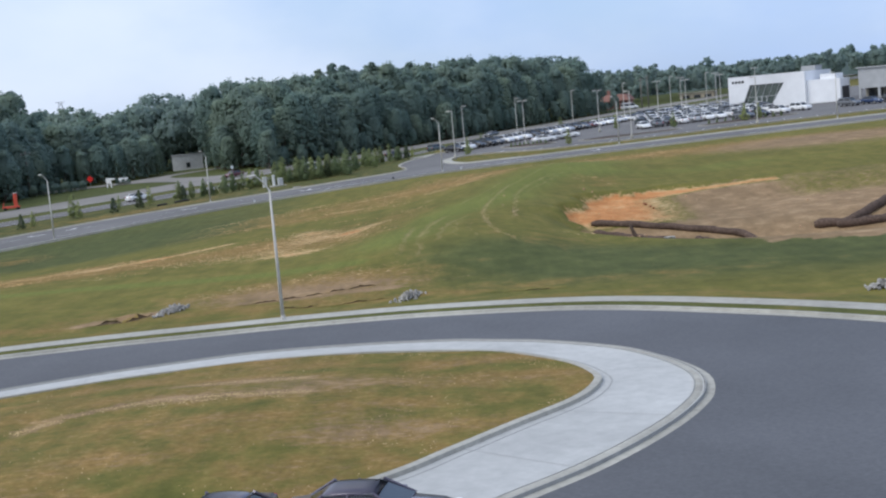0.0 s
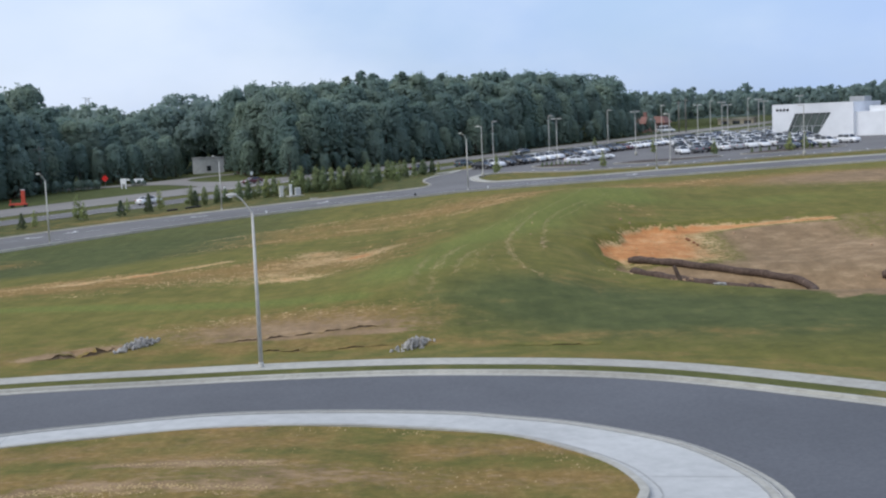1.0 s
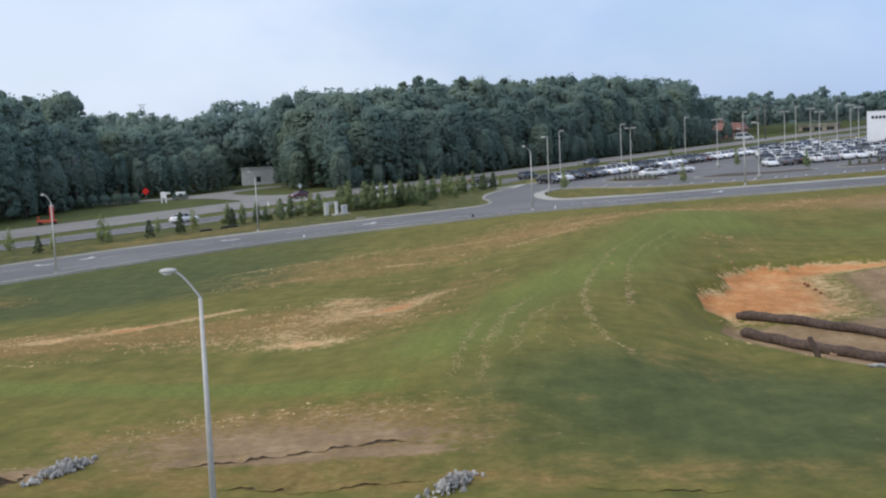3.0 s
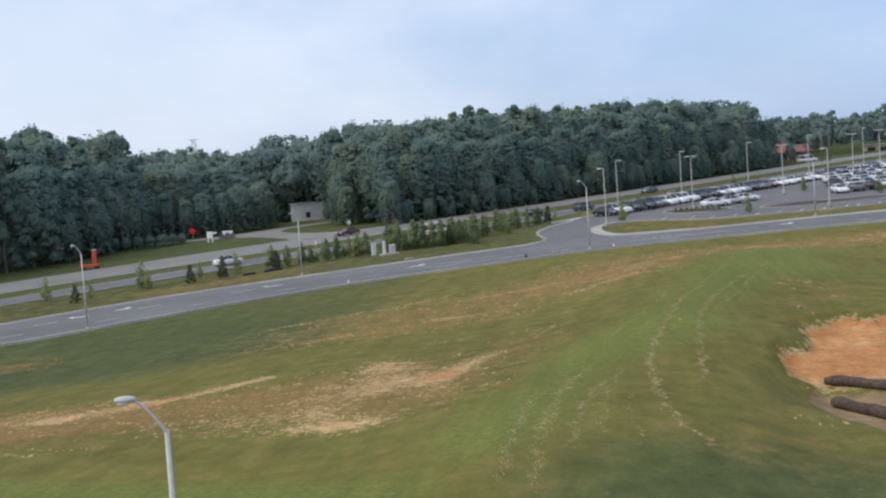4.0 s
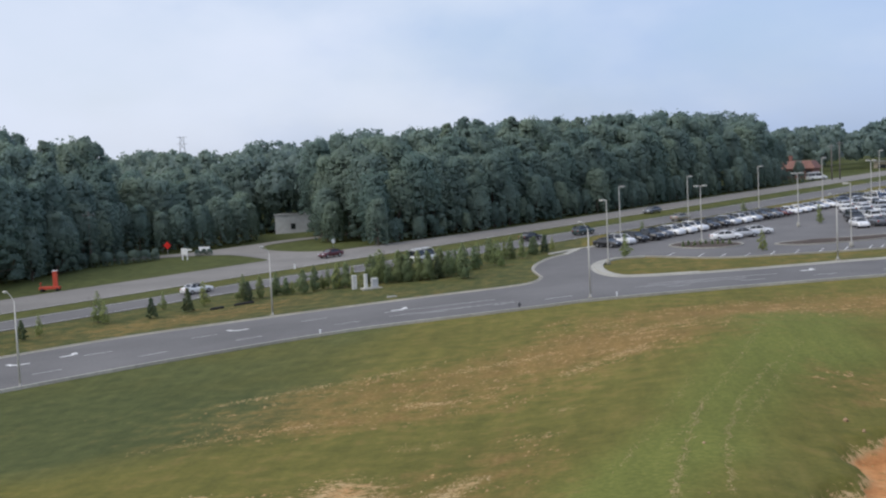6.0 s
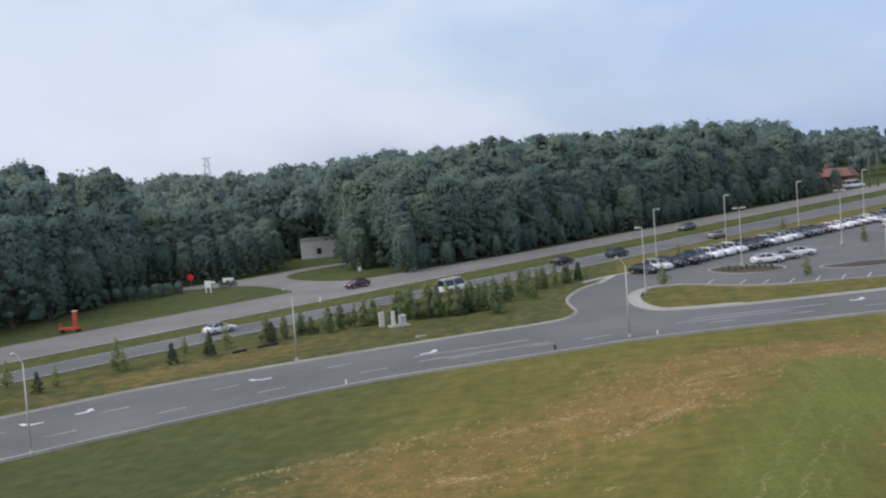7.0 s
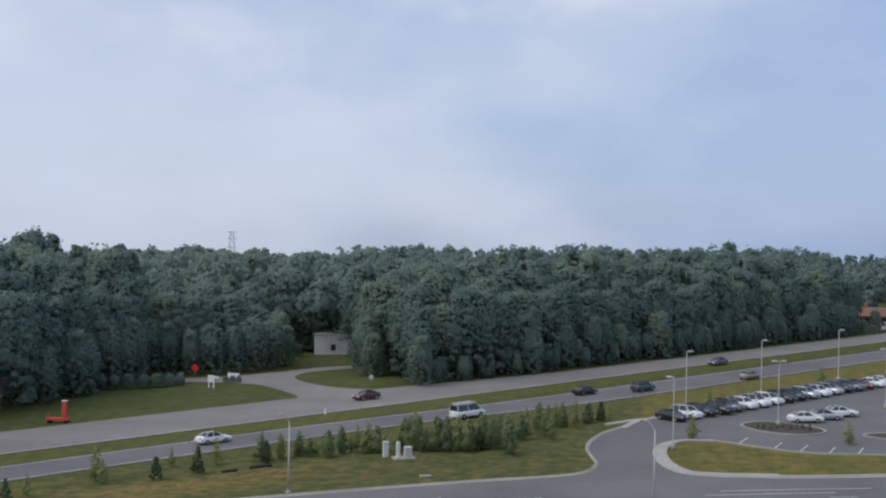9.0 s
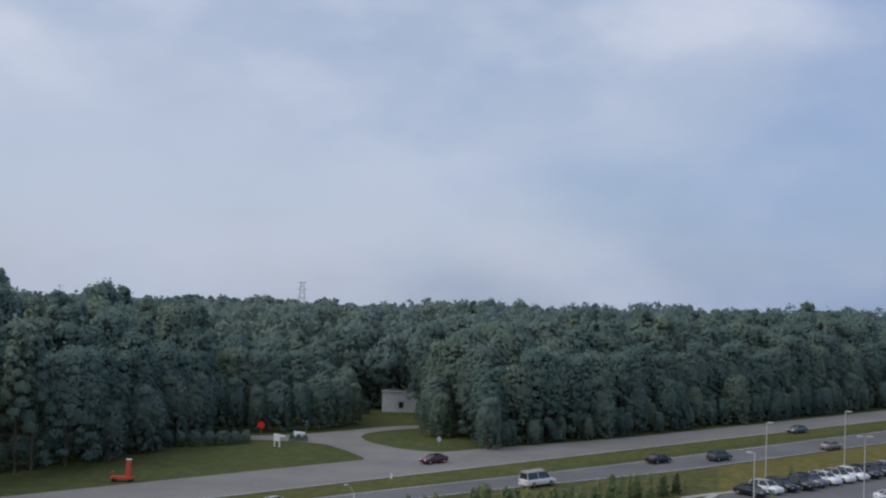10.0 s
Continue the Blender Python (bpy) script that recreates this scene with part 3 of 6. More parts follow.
    lush = 0.72 * ridge + 0.72 * chain(x, y, [(-40, 94), (-26, 91.6), (-13.3, 87.8), (-6.3, 85.0)], 1.7) + 0.5 * blob(x, y, 30, 142, 14, 7) + 0.45 * blob(x, y, -38, 134, 8, 6)
    lush = lush - 0.5 * blob(x, y, 14, 82, 14, 10)
    return np.clip(bare, 0, 1.4), np.clip(dry, 0, 1), np.clip(lush, 0, 1), np.clip(dug, 0, 1.3)


def sheet(name, xs, ys, height, layer, material):
    gx, gy = np.meshgrid(xs, ys)
    fx, fy = gx.ravel(), gy.ravel()
    fz = height(fx, fy)
    nx, ny = len(xs), len(ys)
    i = np.arange(nx * ny).reshape(ny, nx)
    f = np.stack([i[:-1, :-1], i[:-1, 1:], i[1:, 1:], i[1:, :-1]], -1).reshape(-1, 4)
    me = bpy.data.meshes.new(name)
    me.vertices.add(nx * ny)
    me.vertices.foreach_set("co", np.column_stack([fx, fy, fz]).ravel())
    me.loops.add(f.size)
    me.loops.foreach_set("vertex_index", f.ravel())
    me.polygons.add(len(f))
    me.polygons.foreach_set("loop_start", np.arange(0, f.size, 4))
    me.polygons.foreach_set("use_smooth", np.ones(len(f), bool))
    me.update(calc_edges=True)
    layers = layer(fx, fy)
    at = me.color_attributes.new("soil", "FLOAT_COLOR", "POINT")
    at.data.foreach_set("color", np.column_stack(layers).ravel())
    me.materials.append(material)
    return new(name, me)


def far_lie(x, y):
    """The ground with low hills far off."""
    d = np.hypot(x, y)
    return lie(x, y) - 0.013 * np.clip(d - 700, 0, 4600) + smooth(900, 2400, d) * (2 + 2 * np.sin(x * 0.0021 + 1.0) + 1.5 * np.sin(x * 0.0052 + y * 0.001))


gx = axis(-110, 90, 1.6, -46, 46, 0.7, (-4200, 4200))
gy = axis(10, 320, 1.6, 66, 182, 0.7, (-1500, 4700))
ground = tagged(sheet("ground", gx, gy, far_lie, soil, GRASS), "rough mown field of green and straw-dry grass with bare orange clay", "ground", kind="structure")


def deep_or_shaded_grass(x, y):
    """Where the turf is dark green, and where the woods' shade is painted into it, 0 to 1."""
    q = (x + 74.7) * 0.773 - (y - 199.5) * 0.634
    d = 0.85 * blob(x, y, 30, 78, 26, 13, 5) + 0.32 * blob(x, y, 19, 116, 8, 16, -10) + 0.5 * blob(x, y, -42, 138, 16, 14) + 0.55 * blob(x, y, 6, 83, 9, 8) + 0.22 * blob(x, y, 9.3, 108, 2.6, 13)
    d = d + 0.55 * smooth(-8, -26, x) * smooth(118, 136, y) * (y < 215)
    # tree shade put into the grass colour on the woods' side of the highway
    d = np.where((q < 5) & (y > 150), 1.0, d)
    d = np.where((q < -3) & (q > -10.5) & (y > 150), 0.55, d)
    edge_y = np.interp(x, MAIN_FAR[:, 0], MAIN_FAR[:, 1])
    return np.where((y > edge_y - 3) & (q > 5) & (x < 0), 0.8, np.where((y > edge_y - 3) & (q > 4) & (x < 200), 0.38, d))


co = np.empty(len(ground.data.vertices) * 3)
ground.data.vertices.foreach_get("co", co)
co = co.reshape(-1, 3)
at = ground.data.attributes.new("deep_or_shaded", "FLOAT", "POINT")
at.data.foreach_set("value", np.clip(deep_or_shaded_grass(co[:, 0], co[:, 1]), 0, 1).astype(np.float32))

# roundabout street
base = np.column_stack([np.linspace(64, -110, len(ROUND_OUT)), np.full(len(ROUND_OUT), -40.0)])
road = tagged(loft("road", ROUND_OUT, base, 40, 0.06, ASPHALT_NEW), "smooth dark grey asphalt street round an oval island", "road", kind="structure")
kerb = tagged(strip("kerb", ROUND_OUT, [(0.0, 0.0), (0.0, 0.075), (-0.40, 0.085), (-0.44, 0.20), (-0.62, 0.205), (-0.62, 0.0)], CONCRETE, None, 0.0), "pale concrete kerb and gutter along the street", "kerb", kind="structure")
walkway = tagged(strip("pavement_path", offset(ROUND_OUT, -1.75), [(0.0, 0.0), (0.0, 0.205), (-1.42, 0.215), (-1.42, 0.0)], CONCRETE, None, 0.0), "pale concrete footpath beside a grass strip", "pavement", kind="structure")


def cross_joints(name, inner, outer, every, lift, width, parent, label):
    """Thin dark joints across a concrete strip."""
    verts, faces = [], []
    for i in range(2, len(inner) - 2, every):
        a, b = inner[i], outer[i]
        t = (inner[i + 1] - inner[i]) / np.linalg.norm(inner[i + 1] - inner[i]) * width / 2
        k = len(verts)
        for p in (a - t, a + t, b + t, b - t):
            verts.append((p[0], p[1], land(*p) + lift))
        faces.append((k, k + 1, k + 2, k + 3))
    ob = mesh_object(name, verts, faces, JOINT, parent)
    if sum(p.normal.z for p in ob.data.polygons) < 0:
        ob.data.flip_normals()
    ob["label"] = label
    return ob


cross_joints("joint", offset(ROUND_OUT, -1.77), offset(ROUND_OUT, -3.15), 2, 0.217, 0.014, walkway, "thin shadow-dark joints across the concrete")


def grass_strip(name, c, profile, layer, deep_or_shaded, label):
    ob = strip(name, c, profile, GRASS)
    n = len(ob.data.vertices)
    at = ob.data.color_attributes.new("soil", "FLOAT_COLOR", "POINT")
    at.data.foreach_set("color", np.tile(np.array(layer, float), n))
    at = ob.data.attributes.new("deep_or_shaded", "FLOAT", "POINT")
    at.data.foreach_set("value", np.full(n, deep_or_shaded, np.float32))
    return tagged(ob, label, "grass", kind="structure")


grass_strip("lawn_kerbside", ROUND_OUT, [(-0.60, 0.0), (-0.60, 0.19), (-1.15, 0.215), (-1.77, 0.19), (-1.77, 0.0)], (0.0, 0.12, 0.1, 0.0), 0.55, "narrow grass strip between kerb and footpath")
grass_strip("lawn_bank", ROUND_OUT, [(-3.15, 0.0), (-3.15, 0.19), (-4.0, 0.16), (-7.1, -0.05)], (0.03, 0.32, 0.0, 0.0), 0.22, "grass bank beside the footpath")
apron = tagged(loft("pavement_apron", APRON_IN, APRON_OUT, 4, 0.16, CONCRETE_NEW), "broad pale concrete truck apron round the island", "pavement", kind="structure")
strip_a = strip("kerb", APRON_OUT, [(-0.38, 0.0), (-0.38, 0.065), (-0.05, 0.075), (0.0, 0.15), (0.14, 0.185), (0.32, 0.185), (0.32, 0.1)], CONCRETE, apron)
strip_a["label"] = "sloped concrete kerb"
for d in (-0.06, 0.33):
    c = strip("kerb_seam", offset(APRON_OUT, d), [(0.0, 0.05), (0.0, 0.196), (0.035, 0.196), (0.035, 0.05)], JOINT, apron)
    c["label"] = "dark seam in the kerb"
strip_b = strip("kerb", APRON_IN, [(-0.02, 0.1), (0.0, 0.30), (0.10, 0.315), (0.28, 0.315), (0.30, 0.1)], CONCRETE, apron)
strip_b["label"] = "raised concrete island kerb"
c = strip("kerb_seam", offset(APRON_IN, -0.40), [(0.0, 0.1), (0.0, 0.168), (0.06, 0.168), (0.06, 0.1)], JOINT, apron)
c["label"] = "dark seam in the concrete"
cross_joints("joint", APRON_IN, APRON_OUT, 8, 0.166, 0.022, apron, "thin dark joints across the concrete")


def island_worn(x, y):
    """Thin brown soil and raked straw arcs on the island, 0 to 1."""
    arcs = chain(x, y, [(-15.4, 43.3), (-14.2, 45.4), (-11.6, 46.6), (-8.6, 46.8), (-5.6, 46.5)], 0.5) + chain(x, y, [(-11.5, 49.4), (-8.4, 49.7), (-5.7, 49.7)], 0.4)
    return np.clip(arcs + 0.8 * blob(x, y, -5.8, 48.0, 4.5, 1.4) + 0.6 * blob(x, y, -3.4, 41.2, 3.0, 1.6, 30), 0, 1)


def island_lawn():
    rings = 44
    cen = APRON_IN.mean(0)
    inner = offset(APRON_IN, 0.26)[:-1]
    n = len(inner)
    verts, faces, lay = [], [], []
    for j in range(rings + 1):
        k = 1 - j / rings * 0.985
        for p in inner:
            q = cen + (p - cen) * k
            h = 0.27 + 0.55 * smooth(0, 0.7, 1 - k) + 0.06 * noise.noise(Vector((q[0] * 0.3, q[1] * 0.3, 0)))
            verts.append((q[0], q[1], land(*q) + h))
            nz = noise.noise(Vector((q[0] * 0.18, q[1] * 0.5, 3.0)))
            worn = float(island_worn(q[0], q[1]))
            lay.append((0.04 + max(0, nz) * 0.2 + 0.25 * worn, 0.50 + 0.34 * nz, 0.0, 0.30 + 0.30 * nz + 0.45 * worn))
    for j in range(rings):
        for i in range(n):
            faces.append((j * n + i, j * n + (i + 1) % n, (j + 1) * n + (i + 1) % n, (j + 1) * n + i))
    faces.append(tuple(rings * n + i for i in range(n)))
    ob = mesh_object("lawn_island", verts, faces, GRASS, None, True)
    if sum(p.normal.z for p in ob.data.polygons) < 0:
        ob.data.flip_normals()
    at = ob.data.color_attributes.new("soil", "FLOAT_COLOR", "POINT")
    at.data.foreach_set("color", np.array(lay).ravel())
    at = ob.data.attributes.new("deep_or_shaded", "FLOAT", "POINT")
    at.data.foreach_set("value", np.full(len(verts), 0.30, np.float32))
    return tagged(ob, "thin olive-brown grass and straw on the island", "lawn", kind="structure")


island_lawn()

# main road, junction and car park
tagged(loft("road_main", MAIN_NEAR, MAIN_FAR, 10, 0.06, ASPHALT), "grey asphalt road with white turn arrows", "road", kind="structure")
tagged(strip("kerb_main_near", MAIN_NEAR, [(0.35, 0.0), (0.35, 0.068), (-0.05, 0.075), (-0.10, 0.27), (-0.48, 0.28), (-0.50, -0.1)], CONCRETE), "aged concrete kerb along the road", "kerb", kind="structure")
far_k = [(-0.35, 0.0), (-0.35, 0.068), (0.05, 0.075), (0.10, 0.20), (0.28, 0.205), (0.28, 0.0)]
i0 = int(np.argmin(np.abs(MAIN_FAR[:, 0] + 11)))
i1 = int(np.argmin(np.abs(MAIN_FAR[:, 0] - 12)))
tagged(strip("kerb_main_far_west", MAIN_FAR[:i0], far_k, CONCRETE_DIM), "aged concrete kerb along the planted verge", "kerb", kind="structure")
tagged(strip("kerb_main_far_east", MAIN_FAR[i1:], [(-0.5, 0.0), (-0.5, 0.07), (0.05, 0.08), (0.10, 0.20), (0.55, 0.21), (0.55, 0.0)], CONCRETE), "pale concrete kerb along the grass island", "kerb", kind="structure")
tagged(loft("road_entrance", SIDE_L, SIDE_R, 10, 0.066, ASPHALT), "grey asphalt entrance to the car park", "road", kind="structure")
tagged(strip("kerb_entrance_west", SIDE_L, far_k, CONCRETE_DIM), "curved concrete kerb at the entrance", "kerb", kind="structure")
tagged(strip("kerb_entrance_east", SIDE_R, [(0.45, 0.0), (0.45, 0.08), (-0.05, 0.09), (-0.10, 0.20), (-1.15, 0.22), (-1.15, 0.0)], CONCRETE), "broad pale concrete kerb round the island nose", "kerb", kind="structure")
tagged(loft("road_car_park", LOT_LOW, LOT_HIGH, 40, 0.072, ASPHALT), "grey asphalt car park of a dealership", "car park", kind="structure")
i2 = int(np.argmin(np.abs(LOT_LOW[:, 0] - 9)))
tagged(strip("kerb_car_park_low", LOT_LOW[i2:], [(0.1, 0.0), (0.1, 0.2), (-0.25, 0.21), (-0.25, 0.0)], CONCRETE_DIM), "concrete kerb between car park and grass", "kerb", kind="structure")
tagged(strip("kerb_car_park_high", LOT_HIGH, [(-0.2, 0.0), (-0.2, 0.2), (0.1, 0.21), (0.1, 0.0)], CONCRETE_DIM), "concrete kerb behind the parked row", "kerb", kind="structure")
for k, pts in enumerate(([(-4.5, 236.5), (-1.0, 239.6), (2.2, 241.6)], [(-2.4, 233.6), (-1.4, 236.6), (-0.4, 239.6)])):
    tagged(strip("kerb_inlet", curve_through(pts, 10), [(-0.5, 0.0), (-0.5, 0.17), (0.5, 0.18), (0.5, 0.0)], CONCRETE), "pale concrete apron of a drain inlet", "kerb", kind="structure")

# highway
sv = np.linspace(-260, 520, 160)


def hw_line(q, s=None):
    s = sv if s is None else s
    return np.array([hw(a, q) for a in s])


near_low = np.array([hw(a, 6.0 + 4.0 * float(smooth(50, 105, a))) for a in sv])
near_high = np.array([hw(a, -2.6 + 2.3 * float(smooth(40, 95, a))) for a in sv])
tagged(loft("road_highway_near", near_low, near_high, 6, 0.06, ASPHALT), "grey worn asphalt carriageway", "road", kind="structure")
far_edge = np.array([hw(a, -25.5 + 5.0 * float(smooth(70, 125, a))) for a in sv])
tagged(loft("road_highway_far", hw_line(-9.6), far_edge, 6, 0.06, ASPHALT_OLD), "pale worn asphalt carriageway beside the woods", "road", kind="structure")
tagged(loft("road_side", JUNC_A, JUNC_B, 6, 0.066, ASPHALT_OLD), "pale side road leading off to a low building", "road", kind="structure")
tagged(loft("road_drive", curve_through([(-68.5, 295.5), (-65.8, 298.4), (-61.9, 304.2), (-56.9, 308.6), (-51, 312.2), (-40, 317)], 24), curve_through([(-61.7, 290.0), (-61.6, 295.6), (-59.4, 299.6), (-55.8, 303.5), (-50.5, 307.5), (-39.5, 312.5)], 24), 3, 0.072, ASPHALT_OLD), "pale side road curving on past the low building", "road", kind="structure")


def painted(name, c, width, material=PAINT_WHITE, lift=0.07, parent=None):
    return loft(name, offset(c, width / 2), offset(c, -width / 2), 1, lift, material, parent)


for c in (offset(near_low, 0.7), offset(near_high, -0.6), hw_line(-10.2)):
    painted("edge_line", c[22:130], 0.12, PAINT_WHITE, 0.07, None)
for ob in [o for o in scene.objects if o.name.startswith("edge_line")]:
    tagged(ob, "thin white painted edge line", "road marking", kind="structure")

# turn arrows, lane dashes and solid lines on the main road
arrow_xy = [(-20.0, 190.6), (-36.6, 184.4), (-51.8, 175.7), (-55.5, 172.0), (25.8, 201.8)]


def arrow(x, y, turn, flip):
    outline = [(-1.9, -0.12), (0.1, -0.12), (0.9, 0.30), (0.75, 0.55), (1.9, 0.65), (1.45, -0.35), (1.2, -0.05), (0.35, -0.48), (-1.9, -0.42)]
    bm = bmesh.new()
    lo, hi = [], []
    for u, v in outline:
        u, v = u * flip * 0.55, v * 1.8
        px, py = x + u * math.cos(turn) - v * math.sin(turn), y + u * math.sin(turn) + v * math.cos(turn)
        hi.append(bm.verts.new((px, py, land(px, py) + 0.078)))
    bm.faces.new(hi)
    ob = part("turn_arrow", bm, PAINT_WHITE)
    if sum(p.normal.z for p in ob.data.polygons) < 0:
        ob.data.flip_normals()
    return tagged(ob, "white painted turn arrow on the asphalt", "road marking", "arrows along the road")


def main_turn(x):
    i = int(np.argmin(np.abs(MAIN_NEAR[:, 0] - x)))
    d = MAIN_NEAR[i + 1] - MAIN_NEAR[i - 1]
    return math.atan2(d[1], d[0])


for k, (ax, ay) in enumerate(arrow_xy):
    arrow(ax, ay, main_turn(ax), 1 if k % 2 == 0 else -1)


def on_road(x, frac):
    a = (x, float(np.interp(x, MAIN_NEAR[:, 0], MAIN_NEAR[:, 1])))
    t = main_turn(x)
    w = 18.2
    return a[0] - math.sin(t) * w * frac, a[1] + math.cos(t) * w * frac


for frac, x0, x1, gap in ((0.34, -86, 1, 8.0), (0.72, -86, -18, 9.0), (0.30, 12, 60, 8.0)):
    x = x0
    while x < x1:
        t = main_turn(x)
        px, py = on_road(x, frac)
        c = np.array([(px + u * math.cos(t), py + u * math.sin(t)) for u in (-1.4, 0, 1.4)])
        tagged(painted("lane_dash", c, 0.14, PAINT_WHITE, 0.07), "short white painted lane dash", "road marking", "lane dashes along the road", kind="structure")
        x += gap
for x0, x1, frac in ((-18, -5, 0.40), (-18, -6, 0.60), (-1.9, 0.9, 0.30), (10, 24, 0.52), (8, 20, 0.42)):
    c = np.array([on_road(x, frac) for x in np.linspace(x0, x1, 12)])
    tagged(painted("solid_line", c, 0.15, PAINT_WHITE, 0.07), "solid white painted lane line", "road marking", kind="structure")
for k in range(30):
    x = 11.5 + k * 3.0
    i = int(np.argmin(np.abs(LOT_LOW[:, 0] - x)))
    px, py = LOT_LOW[i]
    c = np.array([(px + 0.25, py + 0.4), (px + 1.6, py + 4.6)])
    tagged(painted("stall_line", c, 0.12, PAINT_WHITE, 0.08), "white painted parking stall line", "road marking", "stall lines in the car park", kind="structure")


def planter(pts, bed, name, label):
    c = curve_through(pts, 40, True)
    cen = c.mean(0)
    n = len(c) - 1
    verts = [(p[0], p[1], land(*p) + 0.18) for p in c[:-1]] + [(*(cen + (p - cen) * 0.5), land(*cen) + 0.32) for p in c[:-1]] + [(cen[0], cen[1], land(*cen) + 0.38)]
    faces = [(i, (i + 1) % n, n + (i + 1) % n, n + i) for i in range(n)] + [(n + i, n + (i + 1) % n, 2 * n) for i in range(n)]
    e = tagged(mesh_object(name, verts, faces, bed, None, True), label, "planting island", kind="structure")
    if sum(p.normal.z for p in e.data.polygons) < 0:
        e.data.flip_normals()
    k = strip("kerb", c, [(-0.18, 0.0), (-0.18, 0.2), (0.12, 0.22), (0.12, 0.0)], CONCRETE, e)
    k["label"] = "pale concrete kerb"
    return e


planter([(12.6, 236.5), (14.5, 239.8), (18, 239.6), (22, 235.6), (22.3, 232.4), (19.5, 230.6), (15.5, 231.8)], MULCH, "bed_car_park", "kerbed island of dark mulch in the car park")
planter([(26.6, 231.2), (30, 233), (38, 234.6), (45, 235.6), (45.5, 232.2), (39.3, 229.7), (34.3, 228.5), (29.8, 228.3)], MULCH, "bed_car_park", "narrow kerbed strip in the car park")
planter([(50, 236.5), (56, 239), (68, 242), (69, 239), (58, 235.2), (51, 234.6)], MULCH, "bed_car_park", "kerbed strip with low shrubs before the showroom")


# ---- street lamps ----
def street_lamp(x, y, arm_turn, height=7.22, label="grey steel street lamp with a curved arm beside the road"):
    e = tagged(holder("street_lamp", x, y, land(x, y), arm_turn), label, "street lamp", "street lamps")
    bm = bmesh.new()
    box(bm, -0.24, -0.24, -0.1, 0.24, 0.24, 0.16, 0.03)
    part("base", bm, CONCRETE_DIM, e, "concrete footing")
    bm = rod(bmesh.new(), (0, 0, 0.14), (0, 0, 0.45), 0.13, 0.115, 12)
    part("collar", bm, POLE, e)
    bm = rod(bmesh.new(), (0, 0, 0.4), (0, 0, height), 0.105, 0.055, 12)
    part("pole", bm, POLE, e, "", False)
    pts = [(0.70 * u, 0, height + 0.84 * math.sin(u * 1.3)) for u in np.linspace(0.0, 1.0, 9)]
    bm = tube(bmesh.new(), [(0, 0, height - 0.25)] + pts, [0.045] * 2 + [0.034] * 8, 8)
    part("arm", bm, POLE, e, "", False)
    bm = bmesh.new()
    bmesh.ops.create_uvsphere(bm, u_segments=14, v_segments=8, radius=1, matrix=Matrix.Translation((0.86, 0, height + 0.84)) @ Matrix.Diagonal((0.26, 0.14, 0.085, 1)))
    head = part("lamp_head", bm, POLE, e, "pale grey cobra-head lantern", False)
    bm = bmesh.new()
    bmesh.ops.create_uvsphere(bm, u_segments=12, v_segments=8, radius=1, matrix=Matrix.Translation((0.90, 0, height + 0.79)) @ Matrix.Diagonal((0.16, 0.10, 0.08, 1)))
    part("lens", bm, LENS, head, "milky glass lens", False)
    return e


street_lamp(-8.9, 67.2, 195)
street_lamp(-35.5, 195.2, 215)
street_lamp(0.93, 186.7, 160)
street_lamp(-49.0, 158.6, 170, 7.7)
street_lamp(30.9, 210.4, 200)
street_lamp(68.6, 213.2, 200)
street_lamp(-84, 131.5, 160)


def lot_lamp(x, y, turn, heads, height=8.45):
    e = tagged(holder("car_park_lamp", x, y, land(x, y), turn), "tall grey pole with %s flat square lantern%s in the car park" % (("one", "") if heads == 1 else ("two", "s")), "lamp post", "car park lamps")
    bm = rod(bmesh.new(), (0, 0, -0.1), (0, 0, 0.75), 0.28, 0.28, 14)
    part("base", bm, CONCRETE, e, "round concrete footing", False)
    bm = rod(bmesh.new(), (0, 0, 0.7), (0, 0, height), 0.085, 0.07, 8)
    part("pole", bm, POLE, e)
    for k in range(heads):
        sgn = 1 if k == 0 else -1
        bm = rod(bmesh.new(), (0, 0, height - 0.1), (sgn * 0.35, 0, height - 0.05), 0.035, 0.035, 6)
        a = part("arm", bm, POLE, e)
        bm = box(bmesh.new(), min(sgn * 0.3, sgn * 0.95), -0.24, height - 0.13, max(sgn * 0.3, sgn * 0.95), 0.24, height + 0.05, 0.03)
        h = part("lamp_head", bm, POLE, e)
        bm = box(bmesh.new(), min(sgn * 0.36, sgn * 0.9), -0.19, height - 0.15, max(sgn * 0.36, sgn * 0.9), 0.19, height - 0.132)
        part("lens", bm, LENS, h)
    return e


for x, y, turn, heads in ((3.5, 219.0, 150, 1), (6.0, 247.9, 30, 1), (17.7, 265.1, 30, 1), (17.2, 237.0, 20, 2), (31.7, 283.8, 30, 1), (33.6, 254.0, 20, 2), (35.0, 222.3, 160, 1),
                          (46.0, 301.0, 30, 1), (50.4, 280.0, 20, 2), (53.0, 262.0, 20, 2), (58.0, 292.0, 20, 2), (60.5, 318.0, 30, 1), (63.5, 276.0, 20, 2), (68.0, 300.0, 20, 2), (57.5, 222.9, 160, 1), (70.5, 322.0, 30, 1), (80.0, 310.0, 20, 2)):
    lot_lamp(x, y, turn, heads)


